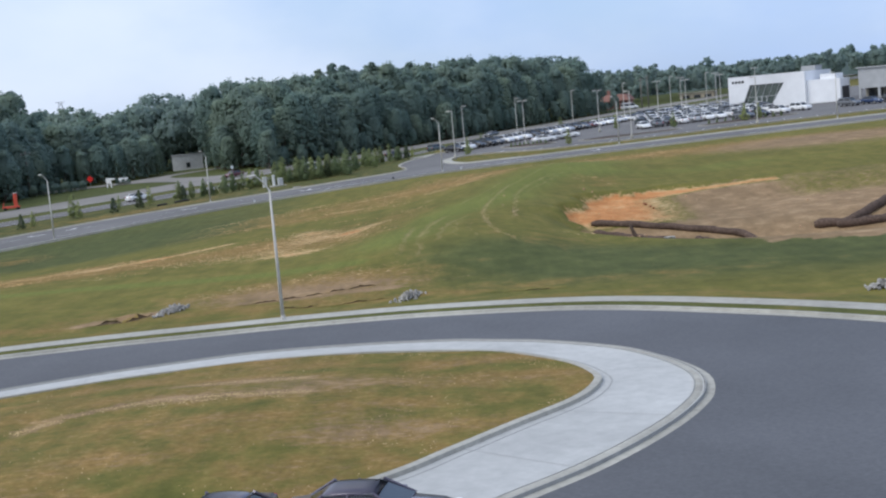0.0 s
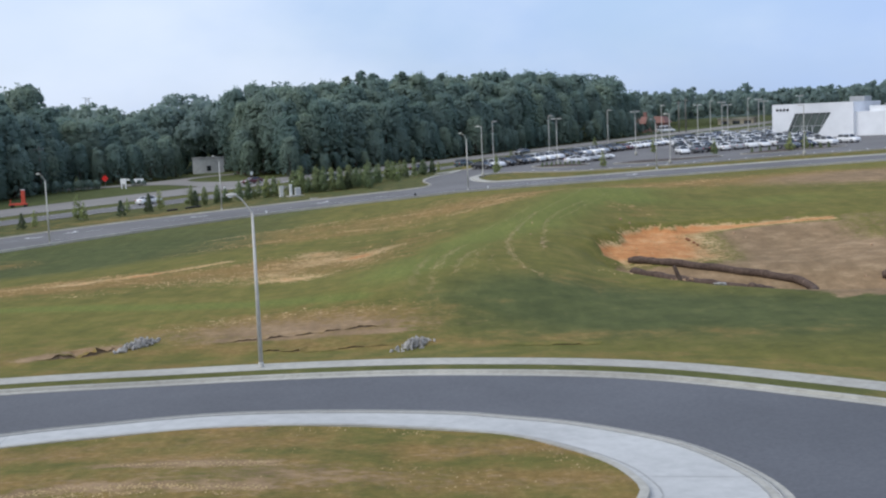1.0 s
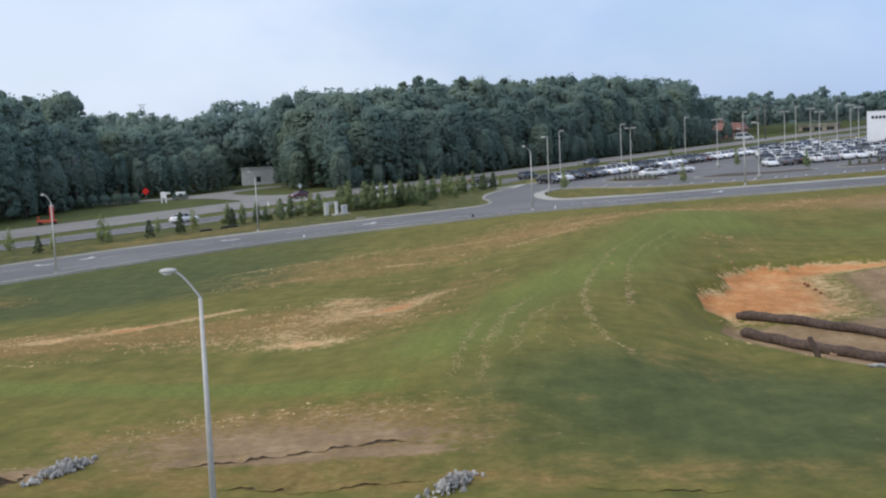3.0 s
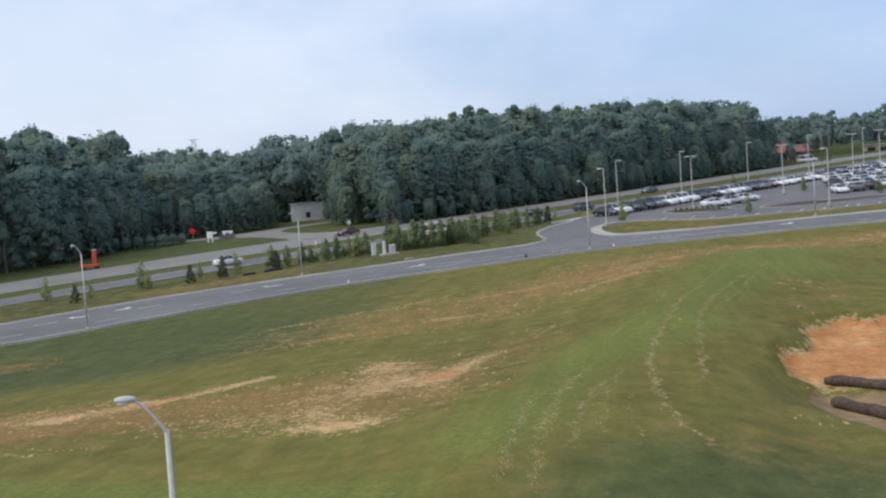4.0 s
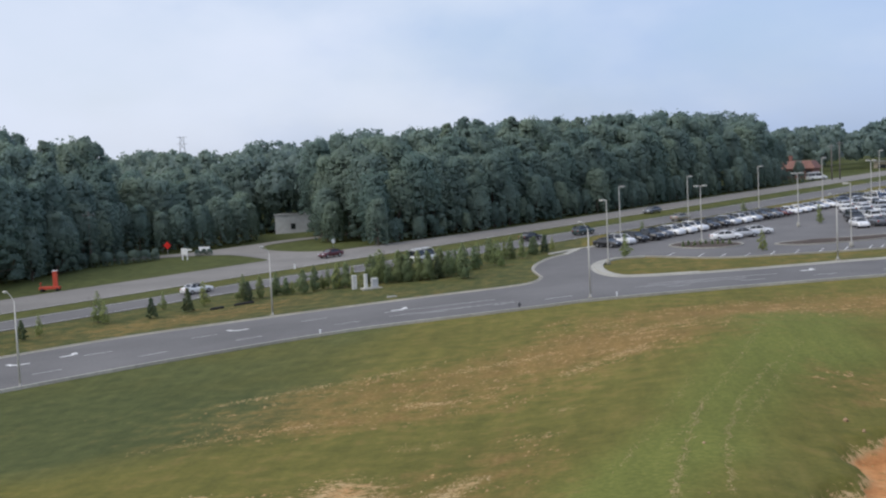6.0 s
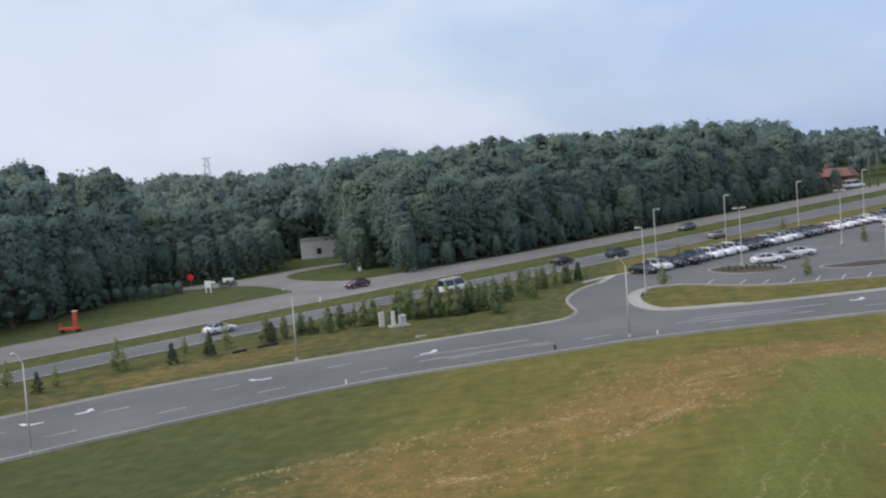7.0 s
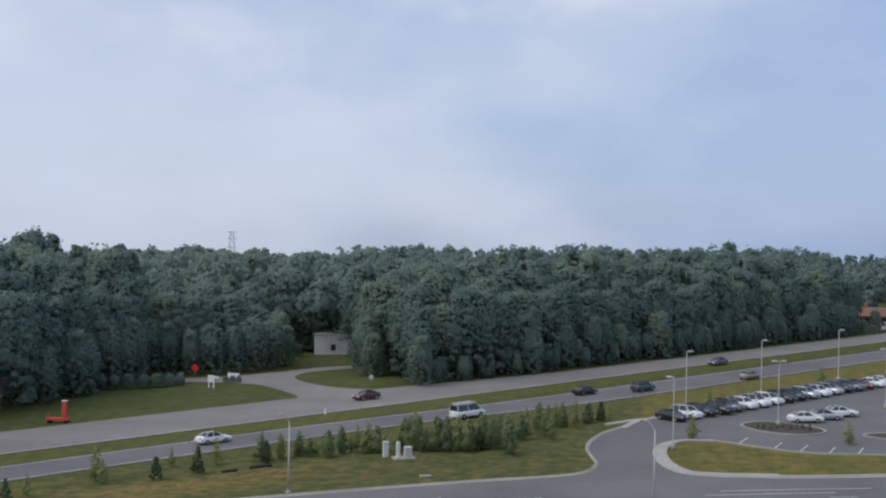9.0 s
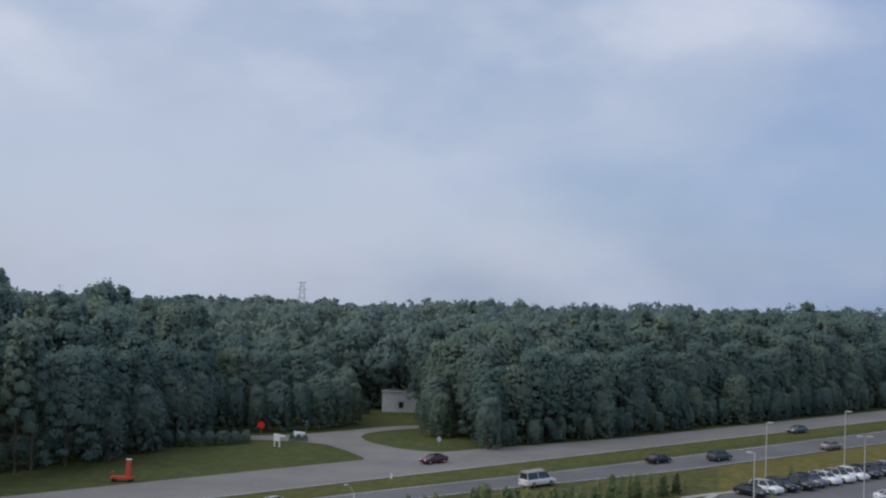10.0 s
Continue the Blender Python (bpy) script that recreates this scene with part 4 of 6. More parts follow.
# ---- cars ----
def car_shape(kind):
    """Length, width, wheel radius, body stations (x, top), greenhouse (x at belt rear, front, x at roof rear, front), belt and roof heights."""
    return {
        "sedan": (4.56, 1.80, 0.32, [(-2.28, 0.80), (-2.18, 0.97), (-1.50, 1.02), (0.95, 0.96), (1.85, 0.84), (2.20, 0.70), (2.28, 0.56)], (-1.74, 1.06, -0.98, 0.28), 0.96, 1.44),
        "suv": (4.50, 1.86, 0.36, [(-2.25, 0.95), (-2.20, 1.08), (-1.55, 1.10), (1.0, 1.08), (1.92, 0.98), (2.18, 0.84), (2.25, 0.64)], (-2.12, 1.18, -1.84, 0.46), 1.04, 1.66),
        "van": (5.50, 2.02, 0.38, [(-2.75, 1.05), (-2.72, 1.15), (-1.6, 1.18), (1.6, 1.16), (2.4, 1.02), (2.68, 0.85), (2.75, 0.62)], (-2.68, 1.85, -2.60, 1.05), 1.12, 2.05),
        "pickup": (5.60, 1.98, 0.39, [(-2.80, 1.05), (-2.78, 1.10), (-0.8, 1.10), (1.25, 1.12), (2.45, 1.04), (2.72, 0.88), (2.80, 0.66)], (-0.70, 1.45, -0.45, 0.75), 1.06, 1.82),
    }[kind]


def make_car(kind, paint, label, rack=False):
    length, width, wr, body, (rb, rf, tb, tf), belt, roof = car_shape(kind)
    e = tagged(holder("car", 0, 0, 0), label, "car" if kind in ("sedan", "suv") else kind, "cars")
    hwid = width / 2
    bm = bmesh.new()
    rings = []
    for i, (x, top) in enumerate(body):
        pinch = 0.86 if i in (0, len(body) - 1) else (0.95 if i in (1, len(body) - 2) else 1.0)
        w = hwid * pinch
        low = 0.30 if 0 < i < len(body) - 1 else 0.40
        sec = [(-w * 0.92, low), (-w, low + 0.12), (-w, (low + top) / 2 + 0.08), (-w * 0.95, top - 0.07), (-w * 0.80, top), (0, top + 0.03), (w * 0.80, top), (w * 0.95, top - 0.07), (w, (low + top) / 2 + 0.08), (w, low + 0.12), (w * 0.92, low)]
        rings.append([bm.verts.new((x, y, z)) for y, z in sec])
    for a, b in zip(rings, rings[1:]):
        for k in range(len(a)):
            bm.faces.new((a[k], a[(k + 1) % len(a)], b[(k + 1) % len(a)], b[k]))
    bm.faces.new(rings[0])
    bm.faces.new(rings[-1])
    part("body", bm, PAINTS[paint], e, "", False)
    gw, gt = hwid * 0.90, hwid * 0.70
    lo = [Vector(p) for p in ((rb, -gw, belt), (rf, -gw, belt), (rf, gw, belt), (rb, gw, belt))]
    hi = [Vector(p) for p in ((tb, -gt, roof - 0.06), (tf, -gt, roof - 0.06), (tf, gt, roof - 0.06), (tb, gt, roof - 0.06))]
    for k, name in enumerate(("side_window", "windscreen", "side_window", "rear_window")):
        bm = bmesh.new()
        face = [lo[k], lo[(k + 1) % 4], hi[(k + 1) % 4], hi[k]]
        inward = (Vector(((rb + rf) / 2, 0, (belt + roof) / 2)) - sum(face, Vector()) / 4).normalized() * 0.03
        a4 = [bm.verts.new(p) for p in face]
        b4 = [bm.verts.new(p + inward) for p in face]
        bm.faces.new(a4)
        bm.faces.new(b4[::-1])
        for j in range(4):
            bm.faces.new((a4[j], a4[(j + 1) % 4], b4[(j + 1) % 4], b4[j]))
        part(name, bm, CAR_GLASS, e, "dark tinted glass")
    bm = bmesh.new()
    xm, hx, hy = (tb + tf) / 2, (tf - tb) / 2 + 0.14, gt + 0.05
    grid = []
    for i in range(11):
        u = i / 5 - 1
        grid.append([])
        for j in range(9):
            v = j / 4 - 1
            drop = 0.055 * v * v + 0.05 * v ** 6 + 0.06 * abs(u) ** 3 + 0.05 * abs(u) ** 8
            grid[-1].append(bm.verts.new((xm + u * hx, v * hy, roof + 0.03 - drop)))
    for i in range(10):
        for j in range(8):
            bm.faces.new((grid[i][j], grid[i + 1][j], grid[i + 1][j + 1], grid[i][j + 1]))
    bmesh.ops.solidify(bm, geom=bm.faces[:], thickness=0.05)
    part("roof", bm, PAINTS[paint], e, "", False)
    for side in (-1, 1):
        for xb, xt in ((rb, tb), ((rb + rf) / 2 - 0.1, (tb + tf) / 2), (rf, tf)):
            bm = rod(bmesh.new(), (xb, side * (gw + 0.005), belt - 0.03), (xt, side * (gt + 0.015), roof - 0.05), 0.05, 0.045, 6)
            part("pillar", bm, PAINTS[paint], e)
        bm = box(bmesh.new(), rf - 0.42, side * hwid * 0.98 - 0.09, belt + 0.0, rf - 0.24, side * hwid * 0.98 + 0.09, belt + 0.15, 0.03)
        part("mirror", bm, PAINTS[paint], e)
        for wx in (-length * 0.285, length * 0.30):
            bm = rod(bmesh.new(), (wx, side * (hwid - 0.20), wr), (wx, side * (hwid + 0.01), wr), wr, wr, 18)
            t = part("wheel", bm, BLACK, e, "black tyre", False)
            bm = rod(bmesh.new(), (wx, side * (hwid - 0.1), wr), (wx, side * (hwid + 0.022), wr), wr * 0.66, wr * 0.62, 14)
            part("rim", bm, RIM, t, "bright alloy rim")
        bm = box(bmesh.new(), length / 2 - 0.20, side * hwid * 0.66 - 0.17, 0.62, length / 2 - 0.015, side * hwid * 0.66 + 0.17, 0.78, 0.04)
        part("headlight", bm, HEADLIGHT, e)
        bm = box(bmesh.new(), -length / 2 - 0.005, side * hwid * 0.68 - 0.16, 0.76, -length / 2 + 0.16, side * hwid * 0.68 + 0.16, 0.93, 0.03)
        part("tail_light", bm, TAIL, e)
    if rack:
        bm = bmesh.new()
        for y in (-0.55, 0.55):
            rod(bm, (tb, y, roof + 0.16), (tf, y, roof + 0.16), 0.03, 0.03, 6)
        for x in np.linspace(tb + 0.1, tf - 0.1, 5):
            rod(bm, (x, -0.6, roof + 0.13), (x, 0.6, roof + 0.13), 0.025, 0.025, 6)
            rod(bm, (x, -0.55, roof - 0.02), (x, -0.55, roof + 0.16), 0.02, 0.02, 6)
            rod(bm, (x, 0.55, roof - 0.02), (x, 0.55, roof + 0.16), 0.02, 0.02, 6)
        part("roof_rack", bm, WHITE, e, "white ladder rack")
    return e


STYLE = {"white": "white", "silver": "silver-grey", "grey": "dark grey", "black": "black", "blue": "dark blue", "maroon": "maroon", "tan": "pale tan", "green": "dull green", "plum": "dark plum"}
KINDS = {"sedan": "saloon car", "suv": "sport utility car", "van": "van", "pickup": "pickup truck"}
made_cars = {}


def put_car(kind, paint, x, y, turn, where, lift=0.065, group="cars"):
    key = (kind, paint)
    a = Vector((math.cos(radians(turn)), math.sin(radians(turn))))
    zf, zb = land(x + a.x * 1.4, y + a.y * 1.4), land(x - a.x * 1.4, y - a.y * 1.4)
    zl, zr = land(x - a.y * 0.8, y + a.x * 0.8), land(x + a.y * 0.8, y - a.x * 0.8)
    m = pose(x, y, (zf + zb) / 2 + lift, math.degrees(math.atan2(zl - zr, 1.6)), -math.degrees(math.atan2(zf - zb, 2.8)), turn)
    if key not in made_cars:
        c = make_car(kind, paint, "", rack=(kind == "van"))
        c.matrix_basis = m
        made_cars[key] = c
    else:
        c = copy_thing(made_cars[key], m)
    return tagged(c, "%s %s %s" % (STYLE[paint], KINDS[kind], where), "car" if kind in ("sedan", "suv") else kind, group)


# parked row along the far kerb
rng = random.Random(7)
row = [("sedan", "black"), ("suv", "white"), ("suv", "black"), ("pickup", "black"), ("suv", "grey"), ("suv", "white"), ("suv", "white"), ("suv", "white"), ("suv", "black"), ("suv", "black"), ("suv", "silver"),
       ("suv", "white"), ("suv", "silver"), ("suv", "black"), ("suv", "grey"), ("sedan", "maroon"), ("sedan", "white"), ("sedan", "white"), ("sedan", "silver"), ("sedan", "silver"), ("sedan", "white"), ("sedan", "grey"),
       ("sedan", "silver"), ("suv", "black"), ("suv", "black"), ("sedan", "white"), ("sedan", "white"), ("sedan", "silver"), ("sedan", "blue"), ("sedan", "white")]
for k, (kind, paint) in enumerate(row):
    i = 3.9 + k * 2.0
    put_car(kind, paint, i, 240.2 + 1.17 * (i - 3.9), -40.5 + rng.uniform(-2, 2), "parked nose-out in a long row", 0.08, "parked row along the kerb")
for x, y, kind, paint in ((21.0, 240.5, "sedan", "white"), (23.8, 243.0, "sedan", "silver"), (26.2, 246.0, "sedan", "white")):
    put_car(kind, paint, x, y, 12, "parked by a planting island", 0.08, "cars by the planting island")
# block of parked cars before the showroom
block = ["white", "white", "silver", "white", "grey", "black", "white", "silver", "blue", "white", "grey", "silver"]
for r in range(6):
    for k in range(11):
        x = 41.5 + k * 2.75 + r * 1.2
        y = 248 + r * 8.6 + k * 1.1
        if rng.random() < 0.06:
            continue
        put_car(rng.choice(["sedan", "sedan", "suv"]), rng.choice(block), x, y, -82 + rng.choice([0, 180]) + rng.uniform(-2, 2), "parked in the crowded dealership lot", 0.08, "block of parked cars")
for x, y, kind, paint in ((68.5, 248.5, "suv", "white"), (73.5, 251.0, "suv", "white"), (60.5, 244.5, "suv", "grey"), (64.0, 246.5, "sedan", "black"), (82.1, 247.6, "suv", "grey"), (86.4, 247.2, "sedan", "blue"), (90.5, 246.4, "suv", "black")):
    put_car(kind, paint, x, y, -58, "parked before the showroom", 0.08, "cars before the showroom")
# traffic, standing as found
for kind, paint, x, y, turn in (("sedan", "white", -53.6, 224.2, 50.6), ("van", "white", -24.5, 249.3, 50.6), ("sedan", "maroon", -42.7, 264.8, 230.6), ("sedan", "black", -9.0, 275.5, 50.6), ("suv", "green", 0.3, 281.0, 50.6),
                               ("sedan", "grey", 14.8, 321.0, 230.6), ("sedan", "tan", 19.0, 299.6, 50.6)):
    put_car(kind, paint, x, y, turn, "on the pale highway", 0.065, "cars on the highway")
# two cars at the near edge of the island
put_car("sedan", "plum", -2.35, 30.9, -10, "on the concrete apron of the island", 0.20)
put_car("sedan", "plum", -6.1, 30.5, 258, "on the concrete apron of the island", 0.20)


# ---- trees and shrubs ----
def leaf_cloud(lobes, count, size, rnd, squash=1.0, inner=0.74):
    """Leaf sprays scattered over the shells of lobes (centre, radii); returns vertices, faces and the outward way at each vertex."""
    vol = np.array([l[1][0] * l[1][1] + l[1][1] * l[1][2] for l in lobes])
    pick = rnd.choice(len(lobes), count, p=vol / vol.sum())
    d = rnd.normal(size=(count, 3))
    d /= np.linalg.norm(d, axis=1)[:, None]
    d[:, 2] = np.where(d[:, 2] < -0.35, -d[:, 2] * 0.6, d[:, 2])
    cen = np.array([l[0] for l in lobes])[pick]
    rad = np.array([l[1] for l in lobes])[pick]
    bulge = 1 + 0.16 * np.sin(d[:, :1] * 7 + pick[:, None]) * np.cos(d[:, 1:2] * 6 + pick[:, None] * 2)
    p = cen + d * rad * bulge * rnd.uniform(inner, 1.04, (count, 1))
    out = d / rad
    out = 0.5 * out / np.linalg.norm(out, axis=1)[:, None]
    mid = p - np.array([0, 0, 1]) * p[:, 2:3].mean() - np.append(p[:, :2].mean(0), 0)
    out = out + 0.58 * mid / np.maximum(np.linalg.norm(mid, axis=1)[:, None], 1e-6)
    out[:, 2] *= 0.7
    out /= np.linalg.norm(out, axis=1)[:, None]
    nrm = out + rnd.normal(scale=0.38, size=(count, 3))
    nrm /= np.linalg.norm(nrm, axis=1)[:, None]
    t = np.cross(nrm, rnd.normal(size=(count, 3)))
    t /= np.linalg.norm(t, axis=1)[:, None]
    b = np.cross(nrm, t)
    s = size * rnd.uniform(0.6, 1.35, (count, 1))
    w = s * rnd.uniform(0.5, 0.8, (count, 1)) * squash
    verts = np.stack([p + t * s * 0.62, p - t * s * 0.38 + b * w * 0.62, p - t * s * 0.38 - b * w * 0.62], 1).reshape(-1, 3)
    faces = np.arange(count * 3).reshape(-1, 3)
    return verts, faces, np.repeat(out, 3, axis=0)


def mesh_from(name, verts, faces, material, out=None):
    me = bpy.data.meshes.new(name)
    me.vertices.add(len(verts))
    me.vertices.foreach_set("co", np.asarray(verts, float).ravel())
    me.loops.add(faces.size)
    me.loops.foreach_set("vertex_index", faces.ravel())
    me.polygons.add(len(faces))
    me.polygons.foreach_set("loop_start", np.arange(0, faces.size, faces.shape[1]))
    me.update(calc_edges=True)
    me.materials.append(material)
    if out is not None:
        me.polygons.foreach_set("use_smooth", np.ones(len(faces), bool))
        me.normals_split_custom_set_from_vertices(out.tolist())
    return me


def trunk_bm(height, r, rnd, limbs):
    bm = bmesh.new()
    n = 7
    pts = [(rnd.normal() * 0.12 * i, rnd.normal() * 0.12 * i, height * i / (n - 1) - (0.3 if i == 0 else 0)) for i in range(n)]
    tube(bm, pts, [r * (1.25 if i == 0 else 1 - 0.78 * i / (n - 1)) for i in range(n)], 7)
    for z0, reach, rise, a in limbs:
        i = min(int(z0 / height * (n - 1)), n - 2)
        q = Vector(pts[i])
        q.z = z0
        e = q + Vector((math.cos(a) * reach, math.sin(a) * reach, rise))
        m2 = q.lerp(e, 0.5) + Vector((0, 0, -rise * 0.12))
        tube(bm, [q, m2, e], [r * 0.34, r * 0.22, r * 0.08], 5)
    return bm


def broadleaf(seed, height, spread, low, count, size, leaf, name="tree"):
    rnd = np.random.RandomState(seed)
    e = holder(name, 0, 0, 0)
    lobes = [((0, 0, height * (0.50 + 0.3 * low)), (spread * 0.82, spread * 0.82, height * (0.47 - 0.3 * low)))]
    limbs = []
    for k in range(84):
        a = k * 2.4 + rnd.uniform(-0.4, 0.4)
        z = height * (low + (0.93 - low) * (k + 0.5) / 84)
        reach = spread * (0.70 if z < height * 0.66 else 0.70 - 0.48 * (z / height - 0.66) / 0.34) * rnd.uniform(0.92, 1.12)
        rr = spread * rnd.uniform(0.09, 0.19)
        lobes.append(((math.cos(a) * reach, math.sin(a) * reach, z), (rr, rr, rr * rnd.uniform(0.7, 1.05))))
        if k % 12 == 0:
            limbs.append((z * 0.8, reach * 0.9, z * 0.16, a))
    for k in range(4):
        rr = spread * rnd.uniform(0.24, 0.36)
        lobes.append(((rnd.normal() * spread * 0.20, rnd.normal() * spread * 0.20, height * rnd.uniform(0.88, 0.97) - rr * 0.7), (rr, rr, rr)))
    part("trunk", trunk_bm(height * 0.86, 0.017 * height, rnd, limbs), BARK, e)
    v, f, o = leaf_cloud(lobes, count, size, rnd)
    c = new("crown", mesh_from("crown", v, f, leaf, o))
    c.parent = e
    return e


def pine(seed, height, spread, low, count, size, leaf=None):
    rnd = np.random.RandomState(seed)
    e = holder("tree", 0, 0, 0)
    lobes, limbs = [], []
    for k in range(34):
        a = k * 2.4 + rnd.uniform(-0.5, 0.5)
        u = (k + 0.5) / 34
        z = height * (low + (0.97 - low) * u)
        reach = spread * (0.80 - 0.74 * u ** 1.3) * rnd.uniform(0.6, 1.1)
        rr = spread * rnd.uniform(0.19, 0.31) * (1 - 0.35 * u)
        lobes.append(((math.cos(a) * reach, math.sin(a) * reach, z), (rr * 1.1, rr * 1.1, rr * 0.95)))
        if k % 4 == 0:
            limbs.append((z - 0.3, reach, 0.5, a))
    part("trunk", trunk_bm(height * 0.97, 0.013 * height, rnd, limbs), BARK, e)
    v, f, o = leaf_cloud(lobes, count, size, rnd)
    c = new("crown", mesh_from("crown", v, f, leaf or LEAF_PINE_HAZED, o))
    c.parent = e
    return e


TREES = []
for k in range(4):
    TREES.append((broadleaf(11 + k, 20, 5.2 + 0.5 * k, 0.04, 8200, 0.56, LEAF_WOOD_HAZED), "dense dark green broadleaf tree at the wood's edge, leaves tinted with haze"))
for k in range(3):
    TREES.append((broadleaf(31 + k, 21, 4.6 + 0.5 * k, 0.24, 6800, 0.55, LEAF_WOOD_HAZED), "tall dark green broadleaf tree in the wood, leaves tinted with haze"))
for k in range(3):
    TREES.append((pine(51 + k, 21, 4.2, 0.40 - 0.05 * k, 4800, 0.56), "tall dark pine with an open ragged crown, needles tinted with haze"))
used = set()


def plant_tree(k, x, y, scale, group, rnd):
    proto, label = TREES[k]
    s = Matrix.Diagonal((scale * rnd.uniform(0.92, 1.12), scale * rnd.uniform(0.92, 1.12), scale, 1))
    m = pose(x, y, land(x, y), 0, 0, rnd.uniform(0, 360))
    if k not in used:
        used.add(k)
        t = proto
    else:
        t = copy_thing(proto, m)
    t.matrix_basis = m @ s
    return tagged(t, label, "tree", group)


tr = random.Random(5)
EDGE, TALL, PINES = (0, 1, 2, 3), (4, 5, 6), (7, 8, 9)
# wood along the highway, row behind row
for rank, (q, step, kinds, lo, hi) in enumerate(((-23.8, 2.7, EDGE, 0.16, 0.50), (-27.5, 4.6, EDGE, 0.66, 0.90), (-34.5, 6.0, EDGE + TALL, 0.84, 0.98), (-43.0, 6.4, TALL + PINES + EDGE, 0.88, 1.04), (-51.0, 7.0, TALL + PINES, 0.90, 1.06))):
    s = 87.0 + rank * 4.0
    while s < 236 - rank * 2:
        x, y = hw(s + tr.uniform(-1.6, 1.6), q + tr.uniform(-1.2, 1.2))
        fall = 1.0 - 0.06 * float(smooth(205, 240, s))
        plant_tree(tr.choice(kinds), x, y, tr.uniform(lo, hi) * fall, "wood along the highway", tr)
        s += step
for s in (118, 127, 141, 149, 163, 176, 181, 196, 207, 221):
    x, y = hw(s, -40 + tr.uniform(-5, 5))
    plant_tree(tr.choice(TALL), x, y, tr.uniform(0.98, 1.08) * (1.0 - 0.15 * float(smooth(185, 235, s))), "wood along the highway", tr)
# taller trees that stand over the rest
for x, y, top, k in ((-53.3, 307.5, 20.2, 5), (-24.3, 321.9, 22.5, 8), (-28.0, 323.5, 21.6, 7), (-21.4, 324.0, 21.8, 9), (-14.4, 331.9, 22.0, 9), (-11.0, 333.0, 21.6, 5), (-98.7, 304.5, 22.0, 8), (-104.0, 306.0, 21.0, 7), (26.2, 459.7, 21.8, 4), (-69.0, 457.9, 20.9, 5), (-74.0, 459.0, 20.0, 9)):
    plant_tree(k, x, y, top / 20.6, "trees over the wood", tr)
# corner of the wood by the low building
for x, y, k in ((-49.5, 296, 0.55), (-50.0, 303, 0.85), (-52.0, 312, 0.9), (-54.0, 321, 0.9), (-55.5, 330, 0.95), (-56, 342, 0.95), (-46, 301, 0.9), (-46, 312, 1.0), (-48, 294, 0.4), (-75.5, 327, 0.5), (-76.5, 314, 0.5), (-80, 322, 0.7), (-81.5, 291.5, 0.42), (-78.0, 293.2, 0.46), (-74.6, 295.4, 0.45), (-72.0, 299.0, 0.5), (-69.6, 303.2, 0.48), (-68.2, 308.0, 0.40), (-73.5, 306, 0.6), (-71.6, 314, 0.5), (-85.5, 290, 0.5), (-89.5, 289, 0.55), (-94, 288, 0.6)):
    plant_tree(tr.choice(EDGE), x, y, k, "wood along the highway", tr)
# wood west of the side road
for x0, y0, x1, y1, n, lo, hi in ((-112, 205, -93, 250, 9, 0.88, 1.05), (-92, 250, -88.5, 286, 9, 0.40, 0.62), (-95, 252, -92.5, 290, 8, 0.75, 0.95), (-92, 299, -77, 303, 6, 0.6, 0.8), (-100, 258, -98, 300, 8, 1.0, 1.14), (-92, 310, -79, 318, 4, 0.65, 0.8),
                                 (-118, 225, -103, 262, 7, 1.08, 1.22), (-112, 262, -108, 310, 8, 1.08, 1.22), (-104, 314, -84, 330, 5, 0.7, 0.82), (-126, 250, -120, 320, 9, 1.15, 1.3), (-145, 215, -135, 300, 9, 1.32, 1.48), (-110, 335, -84, 345, 5, 0.7, 0.82), (-84, 350, -48, 352, 10, 0.68, 0.8), (-90, 364, -44, 366, 11, 0.7, 0.85)):
    for k in range(n):
        u = (k + 0.5) / n
        plant_tree(tr.choice(EDGE + TALL + (PINES if hi > 1.0 else ())) if hi > 0.8 else tr.choice(EDGE), x0 + (x1 - x0) * u + tr.uniform(-1.5, 1.5), y0 + (y1 - y0) * u + tr.uniform(-1.5, 1.5), tr.uniform(lo, hi), "wood west of the side road", tr)


def far_woods(name, count, place, lo, hi, leaf_n, size, seed, label):
    """Distant trees as one mass of crowns."""
    rnd = np.random.RandomState(seed)
    vs, fs, outs, base_i = [], [], [], 0
    for k in range(count):
        x, y = place(rnd)
        h = rnd.uniform(lo, hi)
        w = h * rnd.uniform(0.20, 0.30)
        z = float(far_lie(x, y))
        lobes = [((x, y, z + h * 0.5), (w, w, h * 0.42))]
        for j in range(9):
            a = rnd.uniform(0, 6.28)
            rr = w * rnd.uniform(0.24, 0.46)
            lobes.append(((x + math.cos(a) * w * 0.78, y + math.sin(a) * w * 0.78, z + h * rnd.uniform(0.45, 0.95)), (rr, rr, rr)))
        v, f, o = leaf_cloud(lobes, leaf_n, size, rnd)
        vs.append(v)
        outs.append(o)
        fs.append(f + base_i)
        base_i += len(v)
    # crowns take the leaf colour that has haze painted in
    ob = new(name, mesh_from(name, np.concatenate(vs), np.concatenate(fs), LEAF_FAR_HAZED, np.concatenate(outs)))
    return tagged(ob, label, "woods", kind="stuff")


def polar(a0, a1, d0, d1):
    def f(rnd):
        a, d = radians(rnd.uniform(a0, a1)), math.sqrt(rnd.uniform(d0 ** 2, d1 ** 2))
        return d * math.sin(a), d * math.cos(a)
    return f


def behind_wood(rnd):
    return hw(rnd.uniform(112, 222), rnd.uniform(-105, -58))


